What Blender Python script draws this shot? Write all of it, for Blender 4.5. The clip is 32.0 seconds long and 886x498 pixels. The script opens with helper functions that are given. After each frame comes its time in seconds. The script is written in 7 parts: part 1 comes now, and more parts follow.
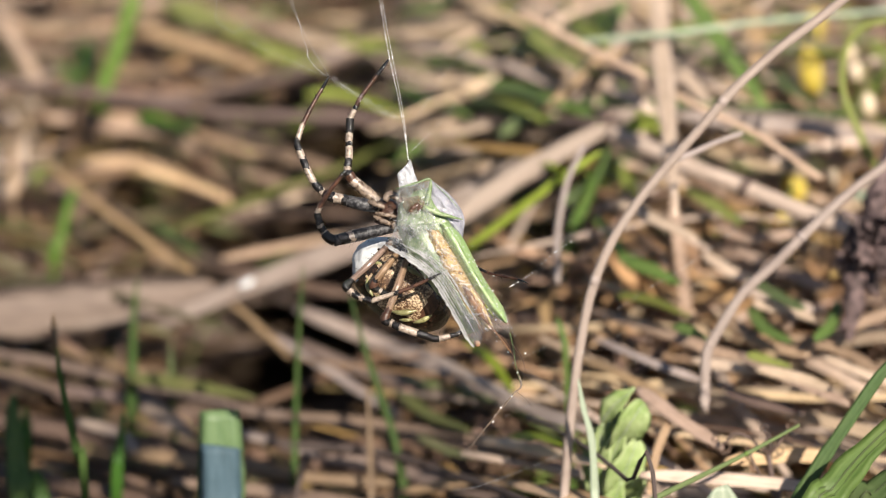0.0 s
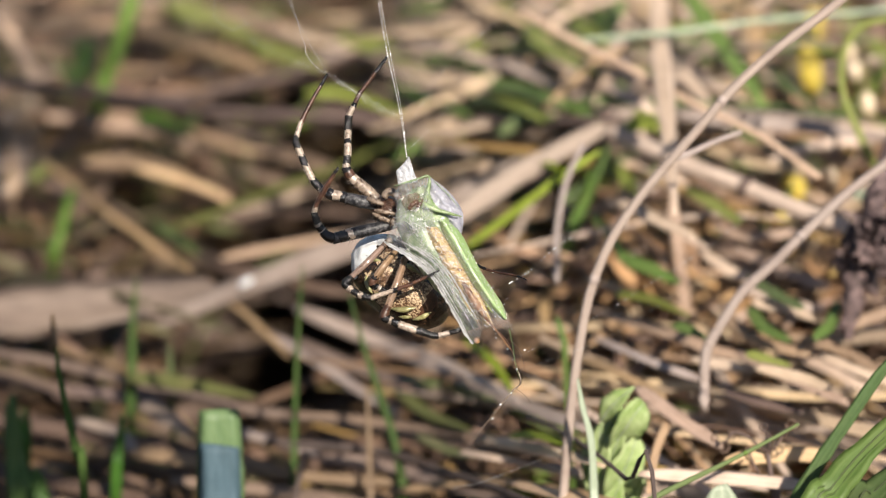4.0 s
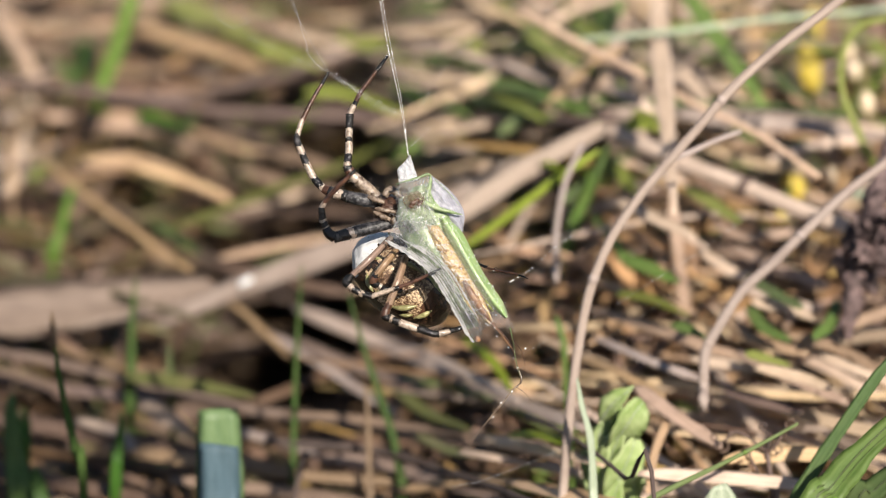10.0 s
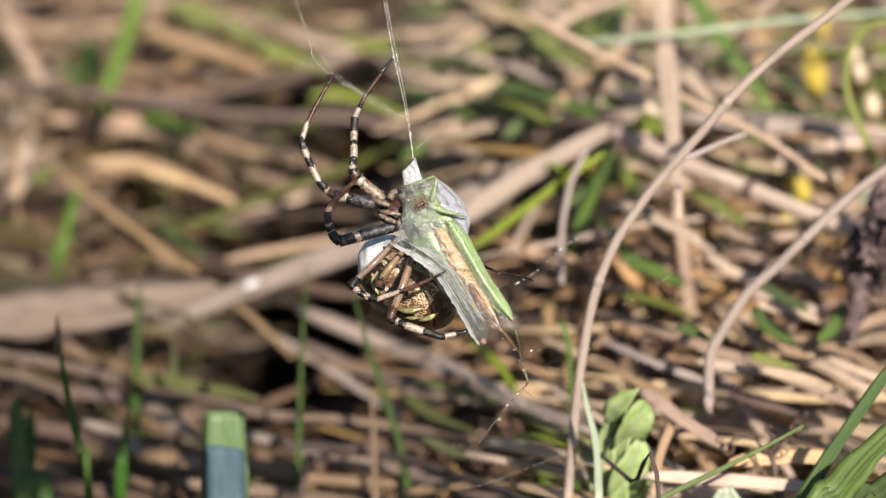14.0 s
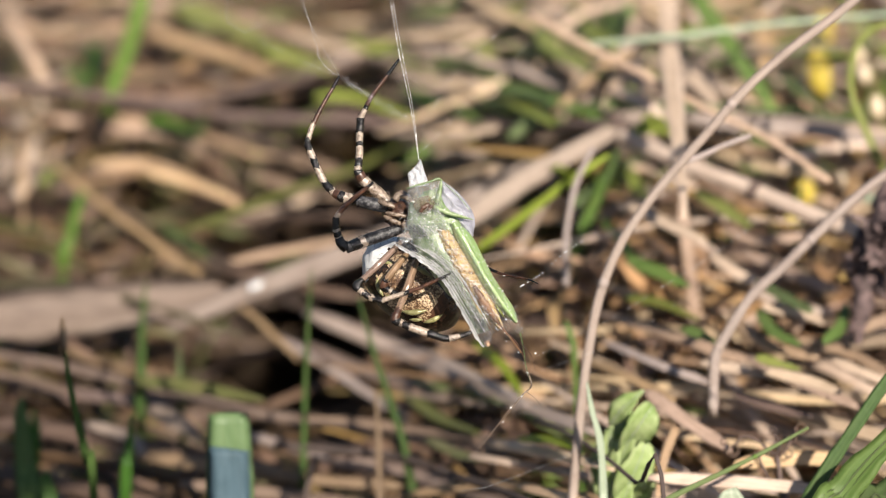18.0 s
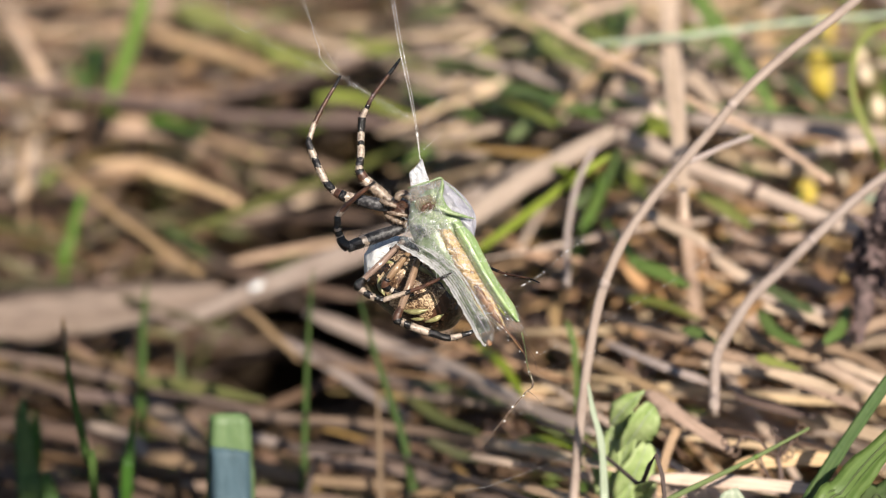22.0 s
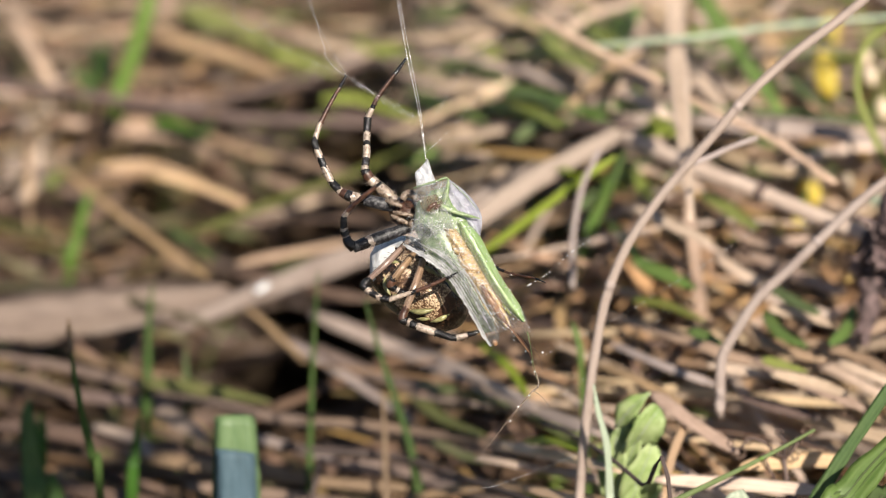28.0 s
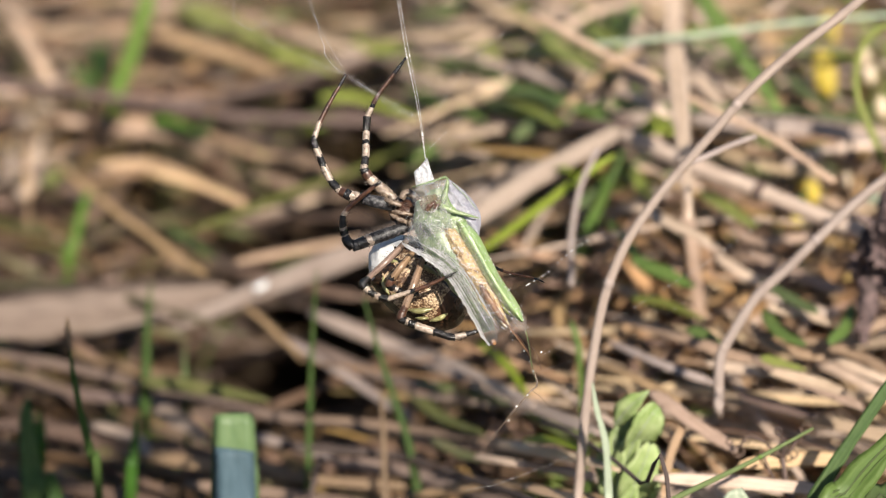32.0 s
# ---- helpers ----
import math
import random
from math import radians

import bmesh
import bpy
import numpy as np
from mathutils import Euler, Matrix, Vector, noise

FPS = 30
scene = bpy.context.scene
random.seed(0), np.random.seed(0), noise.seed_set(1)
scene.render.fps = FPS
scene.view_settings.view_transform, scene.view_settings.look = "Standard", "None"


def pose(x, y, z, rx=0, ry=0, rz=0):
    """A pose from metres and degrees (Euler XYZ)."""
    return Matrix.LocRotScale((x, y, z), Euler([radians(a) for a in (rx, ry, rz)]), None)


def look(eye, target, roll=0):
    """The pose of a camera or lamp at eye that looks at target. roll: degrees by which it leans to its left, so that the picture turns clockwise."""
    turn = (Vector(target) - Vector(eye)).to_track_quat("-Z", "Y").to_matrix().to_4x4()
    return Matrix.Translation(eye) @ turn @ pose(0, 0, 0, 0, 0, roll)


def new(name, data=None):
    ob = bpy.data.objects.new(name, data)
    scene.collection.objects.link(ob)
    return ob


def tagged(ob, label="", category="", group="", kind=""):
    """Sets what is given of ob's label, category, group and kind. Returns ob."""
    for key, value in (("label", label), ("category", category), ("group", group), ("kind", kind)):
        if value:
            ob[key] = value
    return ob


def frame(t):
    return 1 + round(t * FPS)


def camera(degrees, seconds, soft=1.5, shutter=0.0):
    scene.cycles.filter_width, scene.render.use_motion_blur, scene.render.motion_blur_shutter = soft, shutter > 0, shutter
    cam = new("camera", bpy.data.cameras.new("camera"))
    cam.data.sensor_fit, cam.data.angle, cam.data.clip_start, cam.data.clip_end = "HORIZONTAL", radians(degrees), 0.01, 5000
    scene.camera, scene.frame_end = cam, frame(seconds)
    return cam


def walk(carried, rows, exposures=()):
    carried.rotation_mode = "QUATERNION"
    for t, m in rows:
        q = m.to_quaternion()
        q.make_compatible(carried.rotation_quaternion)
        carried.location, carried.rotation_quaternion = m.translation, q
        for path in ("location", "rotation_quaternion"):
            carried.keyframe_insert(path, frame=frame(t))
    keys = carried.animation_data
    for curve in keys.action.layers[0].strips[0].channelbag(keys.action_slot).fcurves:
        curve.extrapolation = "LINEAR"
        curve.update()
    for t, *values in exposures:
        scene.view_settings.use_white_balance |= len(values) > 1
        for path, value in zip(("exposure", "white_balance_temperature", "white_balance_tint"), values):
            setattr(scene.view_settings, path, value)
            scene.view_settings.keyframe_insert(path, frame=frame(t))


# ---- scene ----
# Metres. A spider hangs with its prey 13 cm over the ground, before a thatch of dry grass.
# Site axes, in millimetres from the prey: u to the right, v up along the web, w away behind the web.
AIM = Vector((0, 0, 0.13))
TILT = radians(28)
AXES = Matrix(((1, 0, 0), (0, math.sin(TILT), -math.cos(TILT)), (0, math.cos(TILT), math.sin(TILT)))).to_4x4()
EYE = AIM + 0.47 * Vector((0, -math.cos(TILT), math.sin(TILT)))
STAND = look(EYE, AIM)


def turn(left, up, roll=0.0):
    """The camera on its tripod, turned a little from its rest, in thousandths of a degree."""
    return STAND @ pose(0, 0, 0, up / 1000, left / 1000, roll / 1000)


cam = camera(12.8, 32.0, soft=1.0)
cam.data.dof.use_dof = True
cam.data.dof.focus_distance = 0.471
cam.data.dof.aperture_fstop = 17.0
cam.data.dof.aperture_blades = 7
walk(cam, [
    (0, turn(17, 18)),
    (0.5, turn(13, 15)),
    (1, turn(13, 15)),
    (1.5, turn(11, 14)),
    (2, turn(9, 12)),
    (2.5, turn(10, 9)),
    (3, turn(8, 8)),
    (3.5, turn(7, 6)),
    (5.5, turn(3, 4)),
    (6, turn(2, 3)),
    (6.5, turn(2, 2)),
    (7, turn(2, 3)),
    (7.5, turn(-1, 2)),
    (8, turn(2, 3)),
    (8.5, turn(-1, 1)),
    (9, turn(0, 0)),
    (9.5, turn(-1, -1)),
    (10, turn(-2, -2)),
    (10.5, turn(-2, -3)),
    (11, turn(-2, -3)),
    (11.5, turn(-2, -3)),
    (12, turn(-3, -4)),
    (12.5, turn(-3, -5)),
    (13, turn(-6, -3)),
    (13.5, turn(7, 8)),
    (14, turn(73, 31)),
    (14.5, turn(98, 48)),
    (16.5, turn(125, 51)),
    (17, turn(136, 54)),
    (17.5, turn(139, 55)),
    (18, turn(142, 58)),
    (18.5, turn(147, 59)),
    (19, turn(152, 60)),
    (19.5, turn(152, 60)),
    (20, turn(154, 62)),
    (20.5, turn(156, 63)),
    (21, turn(156, 63)),
    (21.5, turn(156, 62)),
    (22, turn(156, 64)),
    (22.5, turn(180, 69)),
    (23, turn(181, 69)),
    (23.5, turn(212, 85)),
    (24, turn(226, 89)),
    (24.5, turn(228, 88)),
    (25, turn(228, 88)),
    (25.5, turn(228, 88)),
    (27.5, turn(235, 88)),
    (28, turn(236, 88)),
    (28.5, turn(236, 88)),
    (29, turn(237, 88)),
    (29.5, turn(239, 89)),
    (30, turn(239, 89)),
    (30.5, turn(239, 89)),
    (31, turn(239, 89)),
    (31.5, turn(240, 89)),
    (32, turn(217, 65)),
], exposures=[(0, 0.57), (32, 0.57)])

# ---- light ----
SUN_FROM = Vector((0.31, -0.66, 0.69)).normalized()
world = bpy.data.worlds.new("daylight")
scene.world = world
world.use_nodes = True
sky = world.node_tree.nodes.new("ShaderNodeTexSky")
sky.sky_type, sky.sun_disc = "NISHITA", False
sky.sun_elevation = math.asin(SUN_FROM.z)
sky.sun_rotation = math.atan2(SUN_FROM.x, SUN_FROM.y)
world.node_tree.links.new(sky.outputs[0], world.node_tree.nodes["Background"].inputs[0])
world.node_tree.nodes["Background"].inputs[1].default_value = 0.062
sun = new("sun", bpy.data.lights.new("sun", "SUN"))
sun.data.energy, sun.data.angle, sun.data.color = 5.2, radians(0.55), (1.0, 0.905, 0.785)
sun.matrix_world = look(SUN_FROM * 3, (0, 0, 0))


# ---- materials ----
def nodes_of(name):
    m = bpy.data.materials.new(name)
    m.use_nodes = True
    t = m.node_tree
    t.nodes.clear()
    return m, t


def add(t, kind, **inputs):
    n = t.nodes.new(kind)
    for k, v in inputs.items():
        s = n.inputs[int(k[1:])] if k[0] == "i" and k[1:].isdigit() else n.inputs[k.replace("_", " ")]
        if isinstance(v, bpy.types.NodeSocket):
            t.links.new(v, s)
        else:
            s.default_value = v
    return n


def ramp(t, fac, stops):
    n = add(t, "ShaderNodeValToRGB", Fac=fac)
    e = n.color_ramp.elements
    while len(e) < len(stops):
        e.new(0.5)
    for el, (p, c) in zip(e, stops):
        el.position, el.color = p, (*c, 1)
    return n.outputs[0]


def mixed(t, fac, a, b, how="MIX"):
    n = t.nodes.new("ShaderNodeMix")
    n.data_type, n.blend_type = "RGBA", how
    for s, v in ((n.inputs[0], fac), (n.inputs[6], a), (n.inputs[7], b)):
        if isinstance(v, bpy.types.NodeSocket):
            t.links.new(v, s)
        else:
            s.default_value = v if not isinstance(v, tuple) else (*v, 1)
    return n.outputs[2]


def fibre(name, dark, light, spot, rough=0.55, through_light=0.2, spread=0.35, islands=False, spots=0.5, gloss=0.4, tones=False):
    """Plant fibre: streaks along the blade, stains, and a shade of its own for every blade."""
    m, t = nodes_of(name)
    uv = t.nodes.new("ShaderNodeTexCoord")
    place = add(t, "ShaderNodeMapping", Vector=uv.outputs["UV"], Scale=(7, 0.9, 1))
    streak = add(t, "ShaderNodeTexNoise", Vector=place.outputs[0], Scale=1.6, Detail=5.0, Roughness=0.65)
    blot = add(t, "ShaderNodeTexNoise", Vector=uv.outputs["Object"], Scale=160.0, Detail=4.0, Roughness=0.6)
    fine = add(t, "ShaderNodeTexNoise", Vector=uv.outputs["Object"], Scale=1400.0, Detail=2.0)
    col = ramp(t, streak.outputs[0], [(0.25, dark), (0.72, light)])
    fac = ramp(t, blot.outputs[0], [(0.5, (0, 0, 0)), (0.78, (spots, spots, spots))])
    col = mixed(t, fac, col, spot)
    if islands:
        own = t.nodes.new("ShaderNodeNewGeometry").outputs["Random Per Island"]
    else:
        own = t.nodes.new("ShaderNodeObjectInfo").outputs["Random"]
    shade = add(t, "ShaderNodeMapRange", Value=own, i3=1 - spread, i4=1 + spread)
    twist = add(t, "ShaderNodeMath", Value=own)
    twist.operation = "MULTIPLY"
    twist.inputs[1].default_value = 7.31
    frac = add(t, "ShaderNodeMath", Value=twist.outputs[0])
    frac.operation = "FRACT"
    sat = add(t, "ShaderNodeMapRange", Value=frac.outputs[0], i3=0.75, i4=1.15)
    hue = add(t, "ShaderNodeMapRange", Value=frac.outputs[0], i3=0.487, i4=0.512)
    hsv = add(t, "ShaderNodeHueSaturation", Color=col, Value=shade.outputs[0], Saturation=sat.outputs[0], Hue=hue.outputs[0])
    if tones:
        own2 = add(t, "ShaderNodeMath", Value=own)
        own2.operation, own2.inputs[1].default_value = "MULTIPLY", 13.7
        own3 = add(t, "ShaderNodeMath", Value=own2.outputs[0])
        own3.operation = "FRACT"
        tone = ramp(t, own3.outputs[0], [(0.0, (0.5, 0.42, 0.38)), (0.16, (0.8, 0.71, 0.64)), (0.45, (1.0, 0.95, 0.9)), (0.62, (1.1, 0.96, 0.8)), (0.78, (0.98, 0.98, 0.6)), (0.9, (1.15, 1.1, 1.08)), (1.0, (0.6, 0.7, 0.4))])
        hsv.inputs["Color"].default_value = (1, 1, 1, 1)
        t.links.new(mixed(t, 1.0, col, tone, "MULTIPLY"), hsv.inputs["Color"])
    both = add(t, "ShaderNodeMath", i0=streak.outputs[0], i1=fine.outputs[0])
    bump = add(t, "ShaderNodeBump", Height=both.outputs[0], Strength=0.5, Distance=0.00015)
    b = add(t, "ShaderNodeBsdfPrincipled", Base_Color=hsv.outputs[0], Roughness=rough, Normal=bump.outputs[0])
    b.inputs["Specular IOR Level"].default_value = gloss
    shader = b.outputs[0]
    if through_light:
        tr = add(t, "ShaderNodeBsdfTranslucent", Color=hsv.outputs[0])
        shader = add(t, "ShaderNodeMixShader", Fac=through_light, i1=shader, i2=tr.outputs[0]).outputs[0]
    add(t, "ShaderNodeOutputMaterial", Surface=shader)
    return m


def skin(name, a, b2, scale=900.0, rough=0.45, gloss=0.5, bump=0.4, metal=0.0, through_light=0.0, coat=0.0, sharp=(0.35, 0.65)):
    """Chitin, petals, soil: two colours mottled together, with a fine relief."""
    m, t = nodes_of(name)
    uv = t.nodes.new("ShaderNodeTexCoord")
    n1 = add(t, "ShaderNodeTexNoise", Vector=uv.outputs["Object"], Scale=scale, Detail=5.0, Roughness=0.6)
    n2 = add(t, "ShaderNodeTexNoise", Vector=uv.outputs["Object"], Scale=scale * 0.23, Detail=3.0)
    col = ramp(t, n1.outputs[0], [(sharp[0], a), (sharp[1], b2)])
    dim = ramp(t, n2.outputs[0], [(0.3, (0.7, 0.7, 0.7)), (0.7, (1.1, 1.1, 1.1))])
    col = mixed(t, 1.0, col, dim, "MULTIPLY")
    bp = add(t, "ShaderNodeBump", Height=n1.outputs[0], Strength=bump, Distance=0.0002)
    p = add(t, "ShaderNodeBsdfPrincipled", Base_Color=col, Roughness=rough, Metallic=metal, Normal=bp.outputs[0], Coat_Weight=coat)
    p.inputs["Specular IOR Level"].default_value = gloss
    shader = p.outputs[0]
    if through_light:
        tr = add(t, "ShaderNodeBsdfTranslucent", Color=col)
        shader = add(t, "ShaderNodeMixShader", Fac=through_light, i1=shader, i2=tr.outputs[0]).outputs[0]
    add(t, "ShaderNodeOutputMaterial", Surface=shader)
    return m


def silk(name, colour, low, high, scale=1.0, stretch=(26, 5, 1), rough=0.25, spun=0.45):
    """Silk film: white threads drawn out along the strip, over gaps through which one sees."""
    m, t = nodes_of(name)
    uv = t.nodes.new("ShaderNodeTexCoord")
    place = add(t, "ShaderNodeMapping", Vector=uv.outputs["UV"], Scale=stretch)
    n1 = add(t, "ShaderNodeTexNoise", Vector=place.outputs[0], Scale=scale, Detail=7.0, Roughness=0.72, Distortion=1.4)
    n2 = add(t, "ShaderNodeTexNoise", Vector=uv.outputs["Object"], Scale=520.0, Detail=3.0, Roughness=0.6)
    both = add(t, "ShaderNodeMath", i0=n1.outputs[0], i1=n2.outputs[0])
    half = add(t, "ShaderNodeMath", i0=both.outputs[0], i1=0.5)
    half.operation = "MULTIPLY"
    cover = add(t, "ShaderNodeMapRange", Value=half.outputs[0], i1=spun, i2=spun + 0.2, i3=low, i4=high)
    bp = add(t, "ShaderNodeBump", Height=both.outputs[0], Strength=0.9, Distance=0.0004)
    p = add(t, "ShaderNodeBsdfPrincipled", Base_Color=(*colour, 1), Roughness=rough, Normal=bp.outputs[0])
    p.inputs["Specular IOR Level"].default_value = 0.7
    tr = add(t, "ShaderNodeBsdfTranslucent", Color=(*colour, 1))
    film = add(t, "ShaderNodeMixShader", Fac=0.35, i1=p.outputs[0], i2=tr.outputs[0])
    clear = t.nodes.new("ShaderNodeBsdfTransparent")
    out = add(t, "ShaderNodeMixShader", Fac=cover.outputs[0], i1=clear.outputs[0], i2=film.outputs[0])
    add(t, "ShaderNodeOutputMaterial", Surface=out.outputs[0])
    return m



def cling(name, colour, low, high, spun, fine=900.0, shine=0.12, depth=0.0007):
    """Wet-looking silk film: creased like foil, clear between the creases, with sharp glints."""
    m, t = nodes_of(name)
    uv = t.nodes.new("ShaderNodeTexCoord")
    n1 = add(t, "ShaderNodeTexNoise", Vector=uv.outputs["Object"], Scale=fine, Detail=3.0, Roughness=0.55, Distortion=1.6)
    n3 = add(t, "ShaderNodeTexNoise", Vector=uv.outputs["Object"], Scale=3.1 * fine, Detail=2.0, Distortion=0.8)
    off = add(t, "ShaderNodeMath", i0=n1.outputs[0], i1=0.5)
    off.operation = "SUBTRACT"
    crease = add(t, "ShaderNodeMath", i0=off.outputs[0])
    crease.operation = "ABSOLUTE"
    place = add(t, "ShaderNodeMapping", Vector=uv.outputs["UV"], Scale=(34, 6, 1))
    n2 = add(t, "ShaderNodeTexNoise", Vector=place.outputs[0], Scale=1.0, Detail=6.0, Roughness=0.7, Distortion=1.0)
    cover = add(t, "ShaderNodeMapRange", Value=n2.outputs[0], i1=spun, i2=spun + 0.2, i3=low, i4=high)
    third = add(t, "ShaderNodeMath", i0=n3.outputs[0], i1=0.4)
    third.operation = "MULTIPLY"
    both = add(t, "ShaderNodeMath", i0=crease.outputs[0], i1=third.outputs[0])
    bp = add(t, "ShaderNodeBump", Height=both.outputs[0], Strength=1.0, Distance=depth)
    p = add(t, "ShaderNodeBsdfPrincipled", Base_Color=(*colour, 1), Roughness=0.16, Normal=bp.outputs[0])
    p.inputs["Specular IOR Level"].default_value = 0.9
    tr = add(t, "ShaderNodeBsdfTranslucent", Color=(*colour, 1))
    body = add(t, "ShaderNodeMixShader", Fac=0.3, i1=p.outputs[0], i2=tr.outputs[0])
    clear = t.nodes.new("ShaderNodeBsdfTransparent")
    out = add(t, "ShaderNodeMixShader", Fac=cover.outputs[0], i1=clear.outputs[0], i2=body.outputs[0])
    gl = add(t, "ShaderNodeBsdfGlossy", Roughness=0.16, Normal=bp.outputs[0])
    out = add(t, "ShaderNodeMixShader", Fac=shine, i1=out.outputs[0], i2=gl.outputs[0])
    add(t, "ShaderNodeOutputMaterial", Surface=out.outputs[0])
    return m


def wrinkled(name, stops):
    """A shrunken insect body: rings across it, blotched in several tones, wet."""
    m, t = nodes_of(name)
    uv = t.nodes.new("ShaderNodeTexCoord")
    n1 = add(t, "ShaderNodeTexNoise", Vector=uv.outputs["Object"], Scale=1300.0, Detail=4.0, Roughness=0.6, Distortion=1.8)
    place = add(t, "ShaderNodeMapping", Vector=uv.outputs["UV"], Scale=(1.2, 16, 1))
    n2 = add(t, "ShaderNodeTexNoise", Vector=place.outputs[0], Scale=1.0, Detail=3.0, Distortion=1.2)
    both = add(t, "ShaderNodeMath", i0=n1.outputs[0], i1=n2.outputs[0])
    half = add(t, "ShaderNodeMath", i0=both.outputs[0], i1=0.5)
    half.operation = "MULTIPLY"
    col = ramp(t, half.outputs[0], stops)
    bp = add(t, "ShaderNodeBump", Height=half.outputs[0], Strength=1.0, Distance=0.0006)
    p = add(t, "ShaderNodeBsdfPrincipled", Base_Color=col, Roughness=0.2, Normal=bp.outputs[0])
    p.inputs["Specular IOR Level"].default_value = 0.9
    add(t, "ShaderNodeOutputMaterial", Surface=p.outputs[0])
    return m


def speckled(name, dark, warm, light):
    """The spider's underside: fine pale flecks, thick in places and thin in others, on dark brown."""
    m, t = nodes_of(name)
    uv = t.nodes.new("ShaderNodeTexCoord")
    n1 = add(t, "ShaderNodeTexNoise", Vector=uv.outputs["Object"], Scale=4300.0, Detail=3.0, Roughness=0.6)
    n2 = add(t, "ShaderNodeTexNoise", Vector=uv.outputs["Object"], Scale=330.0, Detail=3.0, Roughness=0.6)
    sum2 = add(t, "ShaderNodeMath", i0=n1.outputs[0], i1=n2.outputs[0])
    half = add(t, "ShaderNodeMath", i0=sum2.outputs[0], i1=0.5)
    half.operation = "MULTIPLY"
    col = ramp(t, half.outputs[0], [(0.36, dark), (0.46, warm), (0.52, tuple(0.5 * (a + b) for a, b in zip(warm, light))), (0.6, light)])
    bp = add(t, "ShaderNodeBump", Height=n1.outputs[0], Strength=0.9, Distance=0.0002)
    p = add(t, "ShaderNodeBsdfPrincipled", Base_Color=col, Roughness=0.3, Normal=bp.outputs[0])
    p.inputs["Specular IOR Level"].default_value = 0.7
    add(t, "ShaderNodeOutputMaterial", Surface=p.outputs[0])
    return m


TAN = fibre("dry_straw", (0.28, 0.175, 0.10), (0.60, 0.415, 0.275), (0.16, 0.10, 0.06), spread=0.22)
PALE = fibre("pale_straw", (0.44, 0.315, 0.22), (0.75, 0.585, 0.44), (0.28, 0.19, 0.125), spread=0.18)
PINK = fibre("pinkish_stalk", (0.235, 0.18, 0.152), (0.46, 0.365, 0.315), (0.18, 0.12, 0.095), spread=0.12, through_light=0.05)
ORANGE = fibre("orange_straw", (0.48, 0.30, 0.155), (0.80, 0.58, 0.35), (0.30, 0.16, 0.08), spread=0.14)
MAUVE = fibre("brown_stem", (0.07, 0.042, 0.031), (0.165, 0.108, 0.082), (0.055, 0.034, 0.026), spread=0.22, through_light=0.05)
MOSS = fibre("olive_yellow_blade", (0.10, 0.115, 0.028), (0.22, 0.23, 0.065), (0.25, 0.21, 0.08), rough=0.5, through_light=0.35, spread=0.2, spots=0.6)
# Weathered straw, its brown deepened in place of shade on the left
UMBER = fibre("weathered_shade_straw", (0.12, 0.077, 0.05), (0.285, 0.195, 0.13), (0.09, 0.058, 0.04), spread=0.28, through_light=0.1)
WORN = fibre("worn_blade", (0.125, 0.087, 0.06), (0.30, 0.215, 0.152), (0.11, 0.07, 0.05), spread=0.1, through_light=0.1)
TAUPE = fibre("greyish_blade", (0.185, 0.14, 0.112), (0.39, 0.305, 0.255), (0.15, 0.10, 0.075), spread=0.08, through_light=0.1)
DARK = fibre("dead_stem", (0.035, 0.025, 0.022), (0.12, 0.085, 0.075), (0.02, 0.015, 0.013), rough=0.8, spread=0.2, through_light=0.0)
FRESH = fibre("fresh_green", (0.15, 0.24, 0.05), (0.30, 0.41, 0.13), (0.33, 0.39, 0.15), rough=0.5, through_light=0.42, spread=0.12, spots=0.4, gloss=0.3)
GREEN = fibre("grass_green", (0.085, 0.15, 0.032), (0.19, 0.28, 0.075), (0.23, 0.25, 0.09), rough=0.5, through_light=0.42, spread=0.25, spots=0.4)
LIME = fibre("lime_green", (0.27, 0.33, 0.04), (0.46, 0.52, 0.11), (0.38, 0.38, 0.09), rough=0.4, through_light=0.5, spread=0.18, spots=0.4)
OLIVE = fibre("dull_green", (0.04, 0.07, 0.022), (0.085, 0.125, 0.043), (0.12, 0.12, 0.05), rough=0.7, through_light=0.2, spread=0.2, spots=0.4, gloss=0.15)
DEEP = fibre("deep_green", (0.035, 0.085, 0.018), (0.085, 0.165, 0.035), (0.11, 0.14, 0.035), rough=0.5, through_light=0.22, spread=0.18, spots=0.4, gloss=0.3)
FROST = fibre("greyish_green", (0.27, 0.33, 0.23), (0.50, 0.54, 0.42), (0.40, 0.42, 0.28), rough=0.35, through_light=0.25, spread=0.12, spots=0.4)
BLUE = fibre("bluish_green_blade", (0.105, 0.165, 0.072), (0.165, 0.23, 0.11), (0.11, 0.16, 0.10), rough=0.45, through_light=0.12, spread=0.05, spots=0.3, gloss=0.3)
# Bluish colour that paints the shade on the mown blade's lower part
SHADE_BLUE = fibre("bluish_blade_shade", (0.035, 0.072, 0.096), (0.07, 0.125, 0.165), (0.055, 0.09, 0.10), rough=0.6, through_light=0.1, spread=0.05, spots=0.3, gloss=0.2)
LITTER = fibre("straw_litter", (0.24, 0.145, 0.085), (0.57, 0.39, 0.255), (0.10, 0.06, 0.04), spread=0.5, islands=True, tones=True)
SPROUT = fibre("young_grass", (0.13, 0.195, 0.04), (0.33, 0.40, 0.105), (0.38, 0.37, 0.12), rough=0.4, through_light=0.45, spread=0.4, islands=True)
# Weathered brown, made darker still to carry the left side's shade in its colour
WEATHERED_SHADE = fibre("weathered_litter", (0.088, 0.055, 0.036), (0.215, 0.142, 0.095), (0.065, 0.042, 0.028), spread=0.5, islands=True, tones=True, through_light=0.1)
